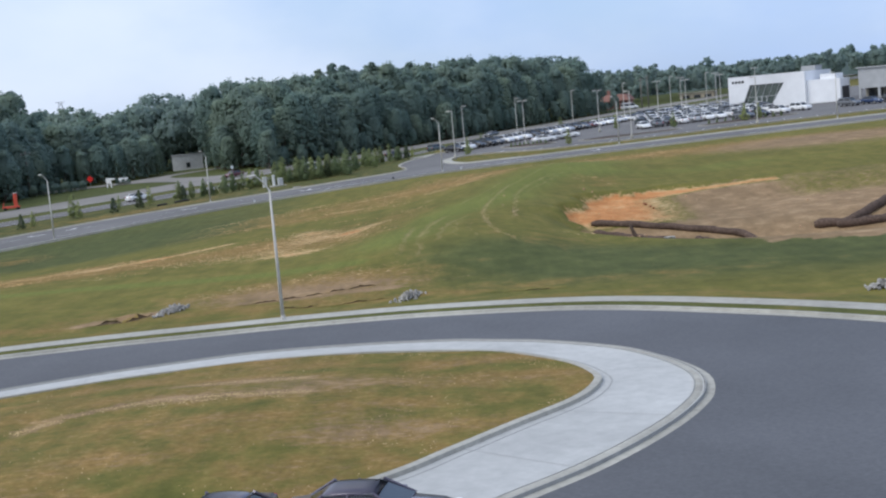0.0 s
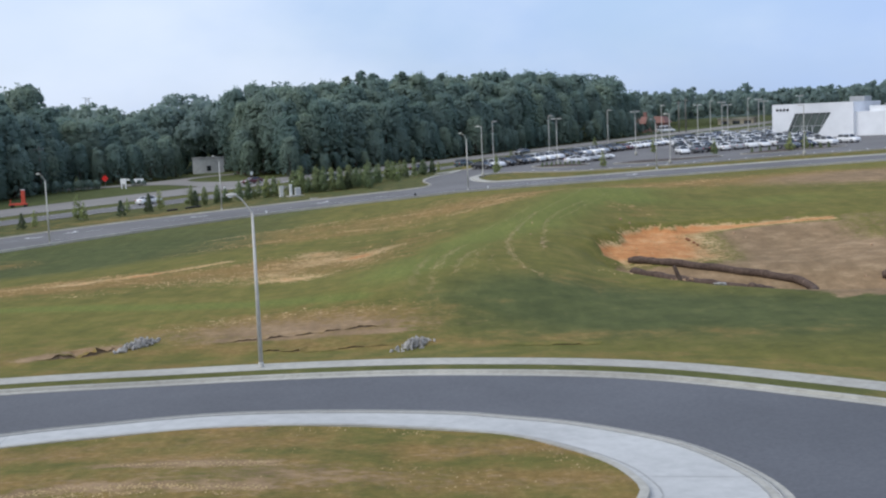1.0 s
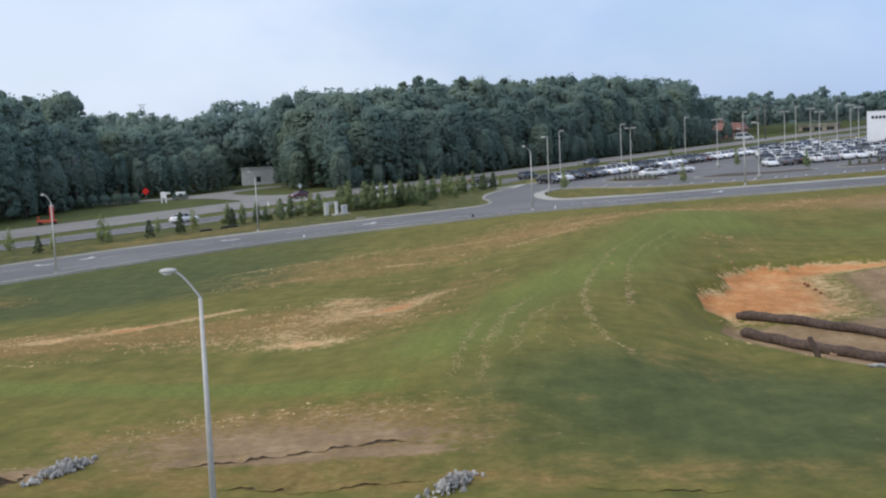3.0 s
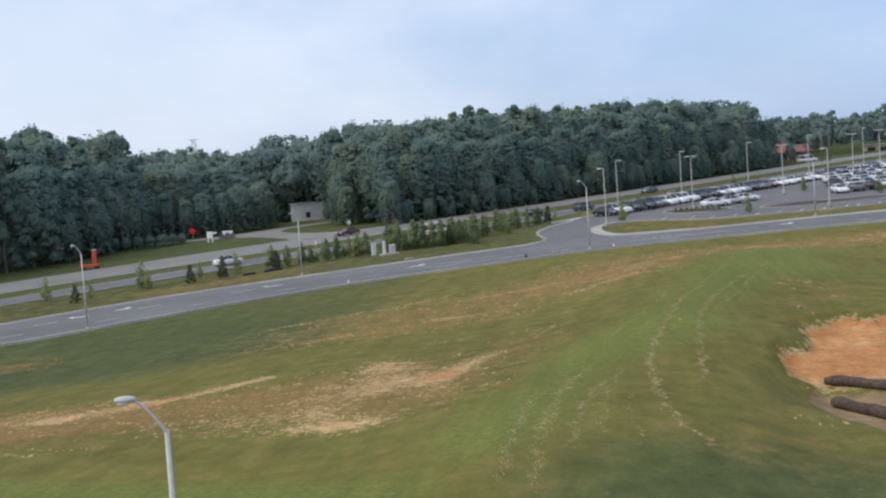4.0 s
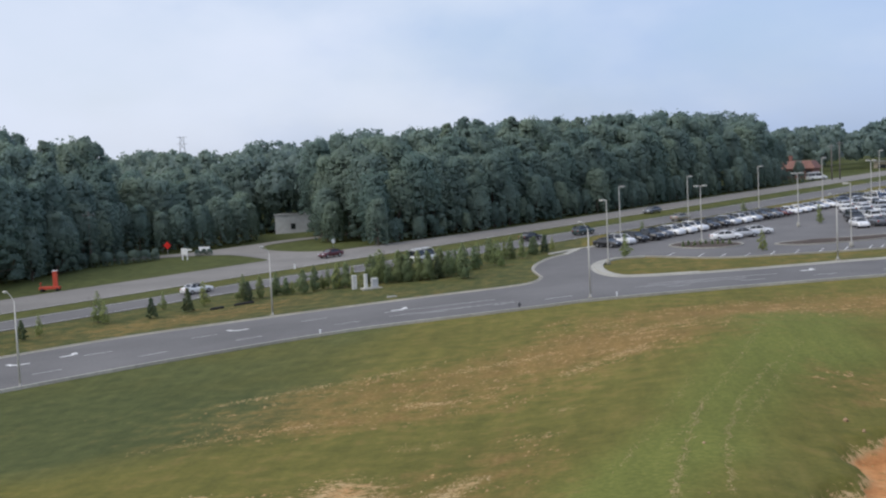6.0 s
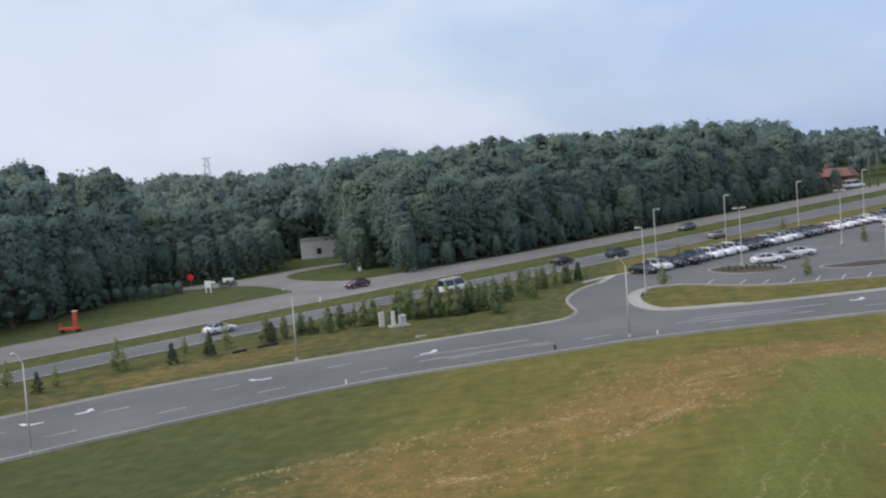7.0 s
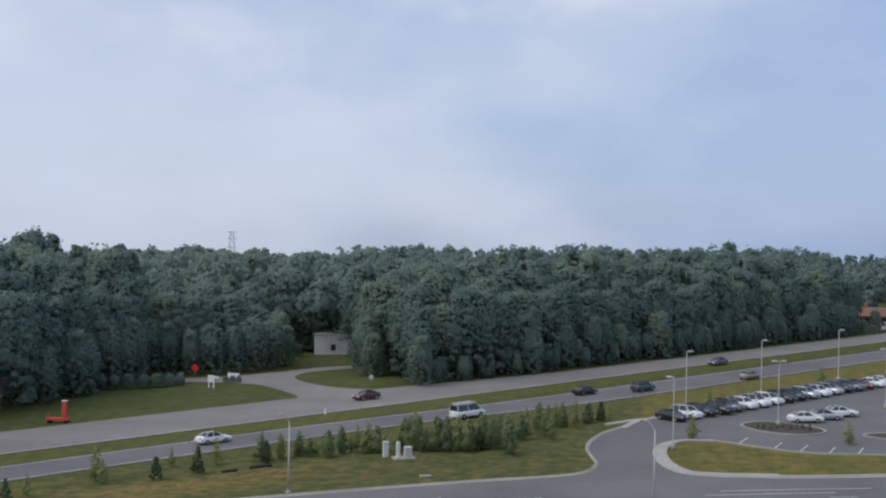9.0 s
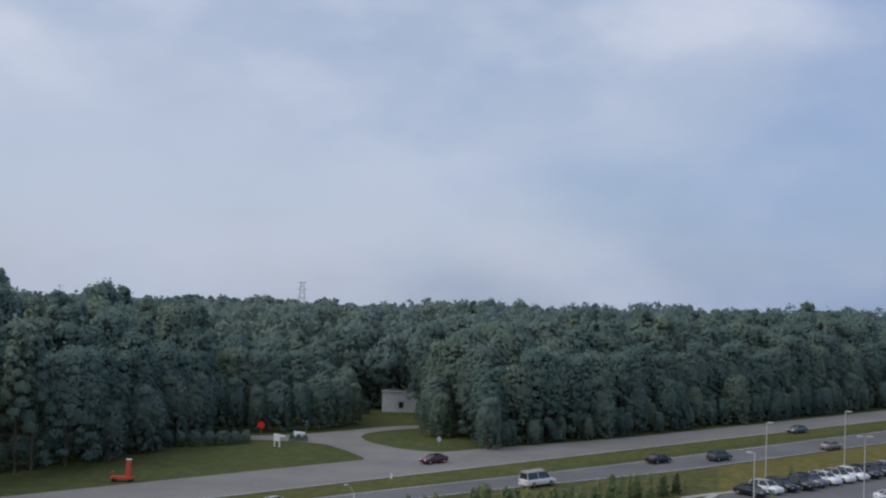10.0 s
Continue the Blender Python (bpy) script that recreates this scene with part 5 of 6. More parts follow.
far_woods("woods_behind", 150, behind_wood, 17, 21.5, 760, 1.1, 3, "dark mixed wood rising behind the highway trees")
far_woods("woods_end", 60, lambda rnd: (rnd.uniform(14, 52), rnd.uniform(424, 470)), 16.5, 20.5, 620, 1.0, 14, "dark tall trees at the end of the wood")
far_woods("woods_west", 260, polar(-36, -7, 385, 560), 15, 19.5, 480, 1.4, 4, "dark mixed wood beyond the low building")
far_woods("woods_east", 330, polar(8.0, 34, 446, 620), 6.5, 11.5, 440, 1.2, 5, "dark wood behind the dealership")
far_woods("woods_north", 90, polar(2.5, 10, 452, 640), 9, 13, 440, 1.2, 8, "dark wood behind the red-roofed restaurant")
far_woods("woods_distance", 420, polar(-42, 42, 700, 1500), 12, 17, 200, 2.8, 6, "distant hazy wooded country")



def canopy():
    """Unbroken woodland towards the horizon, with distance haze painted into its colour."""
    rnd = np.random.RandomState(12)
    az = np.radians(np.linspace(-56, 56, 420))
    ds = 560 * (3600 / 560) ** np.linspace(0, 1, 90)
    A, D = np.meshgrid(az, ds)
    D = D * (1 + rnd.uniform(-0.008, 0.008, D.shape))
    x, y = D * np.sin(A), D * np.cos(A)
    z = far_lie(x, y) + 4.5 + rnd.uniform(-2.2, 2.2, D.shape) + 1.5 * np.sin(x * 0.03) * np.cos(y * 0.021)
    z[0] = far_lie(x[0], y[0]) - 1
    i = np.arange(D.size).reshape(D.shape)
    f = np.stack([i[:-1, :-1], i[:-1, 1:], i[1:, 1:], i[1:, :-1]], -1).reshape(-1, 4)
    me = mesh_from("woods_horizon", np.column_stack([x.ravel(), y.ravel(), z.ravel()]), f, LEAF_HORIZON_HAZED)
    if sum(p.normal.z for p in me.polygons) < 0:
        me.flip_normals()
    return tagged(new("woods_horizon", me), "unbroken dull green woodland towards the horizon, blued with painted haze", "woods", kind="stuff")


canopy()

def conical(seed, height, spread, count, size, leaf, name):
    """A young tree, broad below, with a thin ragged tip."""
    rnd = np.random.RandomState(seed)
    e = holder(name, 0, 0, 0)
    lobes, limbs = [], []
    for k in range(30):
        u = (k + 0.5) / 30
        a = k * 2.4 + rnd.uniform(-0.6, 0.6)
        reach = spread * (0.08 + 0.72 * (1 - u) ** 0.8 * min(1, 0.55 + 2 * u)) * rnd.uniform(0.35, 1.15)
        rr = spread * (0.13 + 0.24 * (1 - u)) * rnd.uniform(0.7, 1.25)
        z = height * (0.06 + 0.93 * u) + rnd.uniform(-0.1, 0.1)
        lobes.append(((math.cos(a) * reach, math.sin(a) * reach, z), (rr, rr, rr * 1.25)))
        if k % 4 == 0:
            limbs.append((z * 0.95, reach, 0.25, a))
    part("trunk", trunk_bm(height * 0.94, 0.016 * height, rnd, limbs), BARK, e)
    v, f, o = leaf_cloud(lobes, count, size, rnd)
    c = new("crown", mesh_from("crown", v, f, leaf, o))
    c.parent = e
    return e


# planted verge: young evergreens and light shrubs
SHRUBS = []
for k in range(3):
    SHRUBS.append(conical(71 + k, 3.6, 1.15 + 0.15 * k, 3000, 0.15, LEAF_SHRUB, "shrub"))
for k in range(2):
    SHRUBS.append(conical(81 + k, 4.0, 1.1, 1500, 0.15, LEAF_LIGHT, "young_tree"))
for k in range(2):
    e = pine(91 + k, 3.4, 1.05, 0.05, 3200, 0.15, LEAF_YOUNG)
    e.name = "young_pine"
    SHRUBS.append(e)
shrub_label = ["bushy dark green young evergreen in the verge"] * 3 + ["slender light green sapling in the verge"] * 2 + ["small dark young pine in the verge"] * 2
shrub_used = set()


def plant_shrub(k, x, y, s, rnd, group="plants in the verge"):
    m = pose(x, y, land(x, y), 0, 0, rnd.uniform(0, 360))
    if k in shrub_used:
        t = copy_thing(SHRUBS[k], m)
    else:
        shrub_used.add(k)
        t = SHRUBS[k]
    t.matrix_basis = m @ Matrix.Diagonal((s * rnd.uniform(0.9, 1.15), s * rnd.uniform(0.9, 1.15), s, 1))
    return tagged(t, shrub_label[k], "shrub" if k < 3 else "sapling", group)


verge = [(-69, 193.9, 3, 0.9), (-63.4, 189.9, 6, 1.0), (-62.4, 192.3, 3, 0.7), (-58.6, 200.5, 3, 1.0), (-57.2, 199.2, 3, 0.9), (-52.4, 202.2, 5, 0.8), (-53.3, 209.1, 3, 0.8), (-49.1, 206.2, 6, 1.05), (-48.5, 211.0, 4, 1.0), (-44.0, 213.4, 0, 0.9),
         (-43.0, 214.2, 5, 0.9), (-40.4, 215.6, 0, 0.95), (-39.0, 215.0, 1, 0.9), (-36.6, 217.3, 2, 1.0), (-34.1, 218.6, 3, 0.8), (-32.6, 217.2, 0, 1.05), (-31.2, 216.6, 1, 1.0), (-30.2, 219.0, 4, 1.0), (-28.2, 220.0, 2, 1.1), (-26.8, 219.8, 4, 1.1),
         (-25.5, 218.2, 0, 1.05), (-24.2, 218.9, 1, 1.1), (-22.9, 217.4, 2, 1.15), (-21.5, 218.4, 0, 1.1), (-20.2, 218.4, 1, 1.1), (-19.0, 219.6, 5, 1.1), (-17.6, 219.4, 2, 1.2), (-16.4, 222.0, 4, 1.0), (-15.2, 218.2, 0, 1.15), (-14.6, 227.0, 1, 1.1),
         (-14.5, 231.4, 4, 1.0), (-12.9, 233.8, 2, 1.0), (-11.0, 227.1, 3, 1.0), (-10.2, 234.0, 0, 1.0), (-8.5, 235.6, 4, 1.1), (-6.9, 239.5, 1, 0.9), (-5.4, 241.2, 5, 1.0), (-18.0, 225.0, 1, 1.0), (-22.0, 222.5, 4, 0.9), (-27.4, 224.0, 1, 1.0)]
sr = random.Random(9)
for x, y, k, s in verge:
    plant_shrub(k, x, y + (sr.uniform(-1.8, 1.8) if x > -44 else 0), s * sr.uniform(0.7, 1.1), sr)
    if x > -44:
        plant_shrub(sr.choice((0, 3, 4, 1)), x + sr.uniform(-1.5, 1.5), y + sr.uniform(0.8, 3.0), s * sr.uniform(0.5, 1.0), sr)
for x, y, s in ((6.0, 226.3, 1.25), (24.0, 224.6, 1.1), (37.5, 258, 1.2), (9.5, 252.0, 1.0), (46, 240.5, 1.2), (58.5, 236.2, 1.3), (62, 238.8, 1.2), (28, 276.5, 1.2)):
    plant_shrub(3 + int(x) % 2, x, y, s * 0.66, sr, "saplings in the car park")
for k in range(9):
    plant_shrub(k % 3, 14.3 + k * 0.8, 233.8 + 0.5 * math.sin(k * 2.0), 0.28, sr, "low shrubs in the planting island")
for k in range(10):
    plant_shrub(k % 3, 52 + k * 1.6, 237 + 0.28 * k, 0.32, sr, "low shrubs in the planting island")


# ---- riprap ----
def rock_mesh(seed):
    rnd = random.Random(seed)
    bm = bmesh.new()
    bmesh.ops.create_icosphere(bm, subdivisions=1, radius=0.5)
    for v in bm.verts:
        v.co *= rnd.uniform(0.55, 1.2)
        v.co.z *= 0.72
    me = bpy.data.meshes.new("rock")
    bm.to_mesh(me)
    bm.free()
    me.materials.append(STONE)
    return me


ROCKS = [rock_mesh(k) for k in range(6)]
CLODS = [rock_mesh(k + 20) for k in range(6)]
for me in CLODS:
    me.materials.clear()
    me.materials.append(CLOD)

RED_CLAY = mottled("red_clay", (0.16, 0.055, 0.030), (0.26, 0.10, 0.05), 5.0, 0.95, 0.8)
RED_CLODS = [rock_mesh(k + 40) for k in range(3)]
for me in RED_CLODS:
    me.materials.clear()
    me.materials.append(RED_CLAY)


def rock_pile(x, y, turn, length, width, count, seed):
    e = tagged(holder("rock_pile", x, y, land(x, y), turn), "heap of pale grey broken riprap stone in the grass", "rocks", "riprap heaps")
    rnd = random.Random(seed)
    for k in range(count):
        u, v = rnd.gauss(0, 0.52), rnd.gauss(0, 0.46)
        h = max(0.0, 1 - u * u - v * v)
        o = new("rock", ROCKS[k % 6])
        o.parent = e
        s = rnd.uniform(0.12, 0.32)
        o.matrix_basis = pose(u * length, v * width, 0.06 + 0.36 * h * rnd.random(), rnd.uniform(0, 360), rnd.uniform(0, 360), rnd.uniform(0, 360)) @ Matrix.Diagonal((s * 1.25, s, s * 0.8, 1))
    return e


rock_pile(-16.6, 74.9, 66, 1.35, 0.34, 120, 1)
rock_pile(-2.15, 72.0, 64, 1.2, 0.38, 110, 2)
rock_pile(21.6, 61.4, 15, 0.95, 0.5, 114, 3)


def earth_bank(points, high, back, seed):
    """A low broken step in the ground: dark cut face, straw-strewn top."""
    c = curve_through(points, 70)
    top, face, ft, ff = [], [], [], []
    for i, p in enumerate(c):
        d = c[min(i + 1, len(c) - 1)] - c[max(i - 1, 0)]
        n = np.array([-d[1], d[0]]) / max(1e-6, float(np.hypot(*d)))
        u = i / (len(c) - 1)
        k = noise.noise(Vector((p[0] * 0.9, p[1] * 0.9, seed)))
        k2 = noise.noise(Vector((p[0] * 2.7, p[1] * 2.7, seed + 5)))
        h = max(0.012, high * min(1, 5 * u, 5 * (1 - u)) * (0.42 + 1.3 * k + 0.6 * k2))
        q = p + n * (0.30 * k2 + 0.35 * k)
        for off, z in ((-0.05, -0.06), (0.06, h * 0.55), (0.0, h)):
            r = q + n * off
            face.append((r[0], r[1], land(*r) + z))
        for off, z in ((-0.02, h + 0.005), (back * 0.3, h * 0.8 + 0.02 * k2), (back * 0.7, h * 0.35), (back, -0.03)):
            r = q + n * off
            top.append((r[0], r[1], land(*r) + z))
    for i in range(len(c) - 1):
        ff += [(i * 3 + j, (i + 1) * 3 + j, (i + 1) * 3 + j + 1, i * 3 + j + 1) for j in range(2)]
        ft += [(i * 4 + j, (i + 1) * 4 + j, (i + 1) * 4 + j + 1, i * 4 + j + 1) for j in range(3)]
    ob = mesh_object("earth_bank", top, ft, GRASS, None, True)
    at = ob.data.color_attributes.new("soil", "FLOAT_COLOR", "POINT")
    tp = np.array(top)
    lay = np.column_stack(soil(tp[:, 0], tp[:, 1]))
    at.data.foreach_set("color", lay.ravel())
    tagged(ob, "low washed-out earth bank with dark cut edge and straw", "earth bank", "washed-out banks")
    o = mesh_object("cut_face", face, ff, SUBSOIL, ob, False)
    o["label"] = "dark exposed subsoil"


earth_bank([(-12.6, 75.2), (-10.5, 75.6), (-8.5, 76.4), (-6.3, 77.2), (-3.6, 77.6)], 0.14, 2.2, 1.0)
earth_bank([(-10.2, 72.3), (-8.9, 72.1), (-6.8, 71.8), (-4.8, 72.5), (-3.2, 72.6)], 0.10, 1.6, 2.0)
earth_bank([(-21.0, 72.4), (-19.3, 72.4), (-18.2, 73.2), (-17.6, 75.0)], 0.24, 2.0, 3.0)
earth_bank([(2.2, 71.6), (4.5, 71.0), (6.8, 70.6)], 0.06, 1.2, 4.0)

# ---- clay basin: straw socks, stakes ----
def straw_sock(points, r, label):
    bm = bmesh.new()
    c = curve_through(points, 40)
    rnd = random.Random(len(points))
    pts = [(p[0], p[1], land(*p) + r * 0.75 + 0.04 * math.sin(i * 0.9)) for i, p in enumerate(c)]
    tube(bm, pts, [r * (0.55 if i in (0, len(pts) - 1) else rnd.uniform(0.92, 1.08)) for i in range(len(pts))], 10)
    return tagged(part("straw_sock", bm, SOCK, None, "", False), label, "erosion sock", "straw socks round the basin")


straw_sock([(13.1, 109.2), (15.0, 108.5), (17.6, 107.0), (20.1, 105.5), (22.4, 103.7), (24.3, 101.9), (25.0, 99.6), (24.0, 97.4)], 0.30, "long brown straw erosion sock lying on bare clay")
straw_sock([(12.9, 106.1), (14.5, 104.5), (15.9, 102.9), (18.2, 101.7), (20.4, 100.3), (22.2, 98.6)], 0.33, "long brown straw erosion sock in the clay ditch")
straw_sock([(19.0, 93.4), (20.6, 94.4), (22.0, 96.4)], 0.33, "short brown straw erosion sock on the ditch side")
straw_sock([(29.9, 100.2), (31.3, 99.8), (32.6, 99.5), (34.9, 101.6), (37.6, 104.7), (42.1, 109.5)], 0.38, "brown straw erosion sock on the basin's side")
straw_sock([(31.4, 99.2), (34.0, 98.9), (37.6, 99.7), (42.4, 102.2)], 0.36, "brown straw erosion sock on the basin's side")
e = tagged(holder("stake", 14.3, 93.0, land(14.3, 93.0), 20), "dark leaning timber stake in pale spilled gravel", "stake")
part("post", tube(bmesh.new(), [(0.2, 0, -0.1), (0, 0.1, 0.4), (-0.2, 0.2, 0.95)], [0.15, 0.14, 0.12], 8), SOCK, e)
o = new("flat_stone", ROCKS[2])
o.matrix_basis = pose(16.3, 89.8, land(16.3, 89.8) + 0.06, 0, 0, 15) @ Matrix.Diagonal((1.1, 0.45, 0.45, 1))
tagged(o, "flat pale stone lying on the grass rim", "stone")
for k, (x, y, s) in enumerate(((19.6, 118.9, 0.42), (19.8, 117.6, 0.36), (19.9, 116.5, 0.34), (19.5, 119.6, 0.3))):
    o = new("red_clod", RED_CLODS[k % 3])
    o.matrix_basis = pose(x, y, land(x, y) + s * 0.15, 30 * k, 0, 70 * k) @ Matrix.Scale(s, 4)
    tagged(o, "dark red-brown clod of clay on orange ground", "clod", "dark clods on the clay")
for k in range(16):
    o = new("stone_chip", CLODS[k % 6])
    o.parent = e
    o.matrix_basis = pose(rng.gauss(0, 0.55), rng.gauss(-0.1, 0.25), 0.04, rng.uniform(0, 360), rng.uniform(0, 360), 0) @ Matrix.Scale(rng.uniform(0.08, 0.2), 4)
for k, (x, y, s) in enumerate(((14.6, 125.6, 0.5), (24.0, 121.5, 0.45), (24.6, 119.5, 0.35), (15.2, 123.8, 0.4), (33.0, 112.0, 0.4), (29.0, 101.0, 0.35), (6.2, 118.5, 0.3), (5.6, 110.0, 0.25))):
    o = new("clod", CLODS[k % 6])
    o.matrix_basis = pose(x, y, land(x, y) + s * 0.12, 20 * k, 0, 50 * k) @ Matrix.Scale(s * 0.7, 4)
    tagged(o, "loose pale clay clod on the ground", "clod", "clods round the basin")

# ---- small fixtures by the main road ----
e = tagged(holder("fire_hydrant", -6.4, 183.65, land(-6.4, 183.65)), "small dark fire hydrant behind the kerb", "fire hydrant")
bm = rod(bmesh.new(), (0, 0, -0.05), (0, 0, 0.42), 0.10, 0.095, 12)
part("barrel", bm, DARK_METAL, e, "", False)
bm = bmesh.new()
bmesh.ops.create_uvsphere(bm, u_segments=12, v_segments=8, radius=0.12, matrix=Matrix.Translation((0, 0, 0.45)))
part("bonnet", bm, DARK_METAL, e, "", False)
for sgn in (-1, 1):
    part("nozzle", rod(bmesh.new(), (0, 0, 0.30), (sgn * 0.19, 0, 0.30), 0.055, 0.055, 10), DARK_METAL, e)
for x, y in ((-25.85, 176.1), (3.7, 187.2)):
    e = tagged(holder("marker_post", x, y, land(x, y)), "short white marker post by the kerb", "marker post", "marker posts")
    part("post", box(bmesh.new(), -0.08, -0.05, -0.05, 0.08, 0.05, 0.40, 0.02), WHITE, e)
    part("cap", box(bmesh.new(), -0.09, -0.06, 0.40, 0.09, 0.06, 0.46, 0.02), WHITE, e)

PEDESTAL = mottled("weathered_pedestal", (0.58, 0.59, 0.57), (0.72, 0.72, 0.69), 2.5, 0.7, 0.5)
e = tagged(holder("utility_boxes", -27.2, 214.6, land(-27.2, 214.6), 25), "pale utility pedestals on a concrete pad in the verge", "utility boxes")
part("pad", box(bmesh.new(), -1.3, -0.9, -0.1, 1.3, 0.9, 0.14, 0.03), CONCRETE, e)
part("pedestal", box(bmesh.new(), -0.95, -0.3, 0.14, -0.55, 0.2, 1.95, 0.05), PEDESTAL, e, "tall narrow white pedestal")
c = part("cabinet", box(bmesh.new(), 0.0, -0.35, 0.14, 0.85, 0.35, 1.35, 0.05), PEDESTAL, e, "pale grey cabinet")
part("cabinet_door", box(bmesh.new(), 0.06, -0.37, 0.22, 0.79, -0.35, 1.28, 0.01), WALL_GREY, c)
e = tagged(holder("utility_pedestal", -29.6, 215.6, land(-29.6, 215.6), 25), "white utility pedestal among the shrubs", "utility box")
part("body", box(bmesh.new(), -0.3, -0.3, -0.05, 0.3, 0.3, 1.7, 0.06), PEDESTAL, e)
part("lid", box(bmesh.new(), -0.33, -0.33, 1.7, 0.33, 0.33, 1.8, 0.03), PEDESTAL, e)
e = tagged(holder("drain_slab", -22.9, 204.0, land(-22.9, 204.0), 22), "flat pale concrete drain cover in the grass", "drain cover")
part("slab", box(bmesh.new(), -0.6, -0.3, -0.1, 0.6, 0.3, 0.15, 0.03), CONCRETE, e)
for pts in ([(-46.4, 206.6), (-45.0, 207.8)], [(-44.0, 209.0), (-42.6, 210.2), (-41.8, 210.6)]):
    bm = tube(bmesh.new(), [(p[0], p[1], land(*p) + 0.12) for p in curve_through(pts, 8)], [0.12] + [0.19] * 7 + [0.12], 8)
    tagged(part("silt_sock", bm, BLACK, None, "", False), "black silt sock lying in the dry verge", "silt sock", "silt socks in the verge")

# ---- signs and things across the highway ----
def post_sign(name, x, y, h, shape, size, face, label, turn=0.0, back=STEEL):
    e = tagged(holder(name, x, y, land(x, y), turn), label, "road sign")
    part("post", box(bmesh.new(), -0.04, -0.03, -0.2, 0.04, 0.03, h, 0.005), STEEL, e)
    bm = bmesh.new()
    n, rot = {"octagon": (8, math.pi / 8), "diamond": (4, 0), "square": (4, math.pi / 4)}[shape]
    lo = [bm.verts.new((math.cos(rot + 2 * math.pi * k / n) * size, -0.05, h + math.sin(rot + 2 * math.pi * k / n) * size)) for k in range(n)]
    hi = [bm.verts.new(v.co + Vector((0, -0.03, 0))) for v in lo]
    bm.faces.new(lo)
    bm.faces.new(hi[::-1])
    for k in range(n):
        bm.faces.new((lo[k], lo[(k + 1) % n], hi[(k + 1) % n], hi[k]))
    part("panel", bm, face, e)
    return e


post_sign("road_sign", -79.3, 287.8, 1.75, "diamond", 0.78, RED, "bright red diamond work sign on a post at the wood's edge")
post_sign("road_sign", -45.9, 283.0, 1.25, "octagon", 0.46, WHITE, "back of a pale octagonal sign on a post", 48)
post_sign("road_sign", -73.4, 295.5, 1.5, "square", 0.5, WHITE, "small white square sign on a post")
e = tagged(holder("notice_board", -71.6, 274.6, land(-71.6, 274.6), -25), "white two-legged notice board on the grass corner", "notice board")
for x in (-0.55, 0.55):
    part("leg", box(bmesh.new(), x - 0.10, -0.08, -0.2, x + 0.10, 0.08, 2.0, 0.02), WHITE, e)
part("panel", box(bmesh.new(), -0.75, -0.11, 0.95, 0.75, -0.03, 2.15, 0.03), WHITE, e)
part("arm", box(bmesh.new(), 0.55, -0.06, 1.72, 1.7, 0.06, 2.05, 0.02), WHITE, e)
e = tagged(holder("sign_wall", -70.6, 283.2, land(-70.6, 283.2), -10), "low white entrance sign behind a dark hedge", "entrance sign")
part("panel", box(bmesh.new(), -1.1, -0.12, 0.5, 1.1, 0.12, 1.5, 0.04), WHITE, e)
part("plinth", box(bmesh.new(), -0.9, -0.2, -0.1, 0.9, 0.2, 0.52, 0.03), CONCRETE_DIM, e)
for x, y, s in ((-71.4, 281.6, 0.06), (-70.2, 281.5, 0.065), (-69.2, 281.9, 0.06), (-78.0, 277.0, 0.10), (-79.4, 275.6, 0.11), (-81.0, 274.0, 0.12), (-82.8, 272.6, 0.12), (-84.8, 271.0, 0.13), (-86.8, 270.0, 0.13), (-88.8, 269.0, 0.14), (-78.9, 279.4, 0.10),
                (-90.6, 265.5, 0.16), (-92.4, 261.0, 0.18), (-94.2, 256.5, 0.2), (-96.0, 252.0, 0.22), (-97.8, 247.5, 0.22), (-99.6, 243.0, 0.24), (-101.5, 238.5, 0.24), (-103.5, 234.0, 0.26), (-105.5, 229.5, 0.26), (-107.5, 225.0, 0.26), (-109.5, 220.5, 0.28),
                (-71.6, 329, 0.13), (-73.4, 331, 0.16)):
    t = plant_tree(tr.choice(EDGE), x, y, s, "hedge bushes", tr)
    t.matrix_basis = t.matrix_basis @ Matrix.Diagonal((1.7, 1.7, 1.0, 1))
    tagged(t, "low dense dark green bush at the wood's foot", "bush", "hedge bushes")
e = tagged(holder("work_machine", -80.2, 236.6, land(-80.2, 236.6), 8), "bright orange upright work machine parked on the grass", "machine")
part("mast", box(bmesh.new(), 0.25, -0.32, 0.35, 0.90, 0.32, 3.05, 0.08), ORANGE, e, "tall orange box mast")
part("cap", box(bmesh.new(), 0.20, -0.37, 3.05, 0.95, 0.37, 3.12, 0.03), WHITE, e, "pale top plate")
part("deck", box(bmesh.new(), -1.9, -0.5, 0.32, 1.25, 0.5, 0.72, 0.06), ORANGE, e, "low orange deck")
part("hitch", tube(bmesh.new(), [(-1.7, 0, 0.65), (-1.75, 0, 1.1), (-1.6, 0, 1.35)], [0.14, 0.12, 0.10], 8), ORANGE, e)
for x in (-1.4, 0.9):
    for y in (-0.5, 0.5):
        part("wheel", rod(bmesh.new(), (x, y - 0.12, 0.24), (x, y + 0.12, 0.24), 0.26, 0.26, 14), BLACK, e, "black tyre", False)
e = tagged(holder("median_marker", -45.5, 249.6, land(-45.5, 249.6)), "small white marker in the grass median", "marker post")
part("post", box(bmesh.new(), -0.12, -0.06, -0.05, 0.12, 0.06, 0.75, 0.02), WHITE, e)


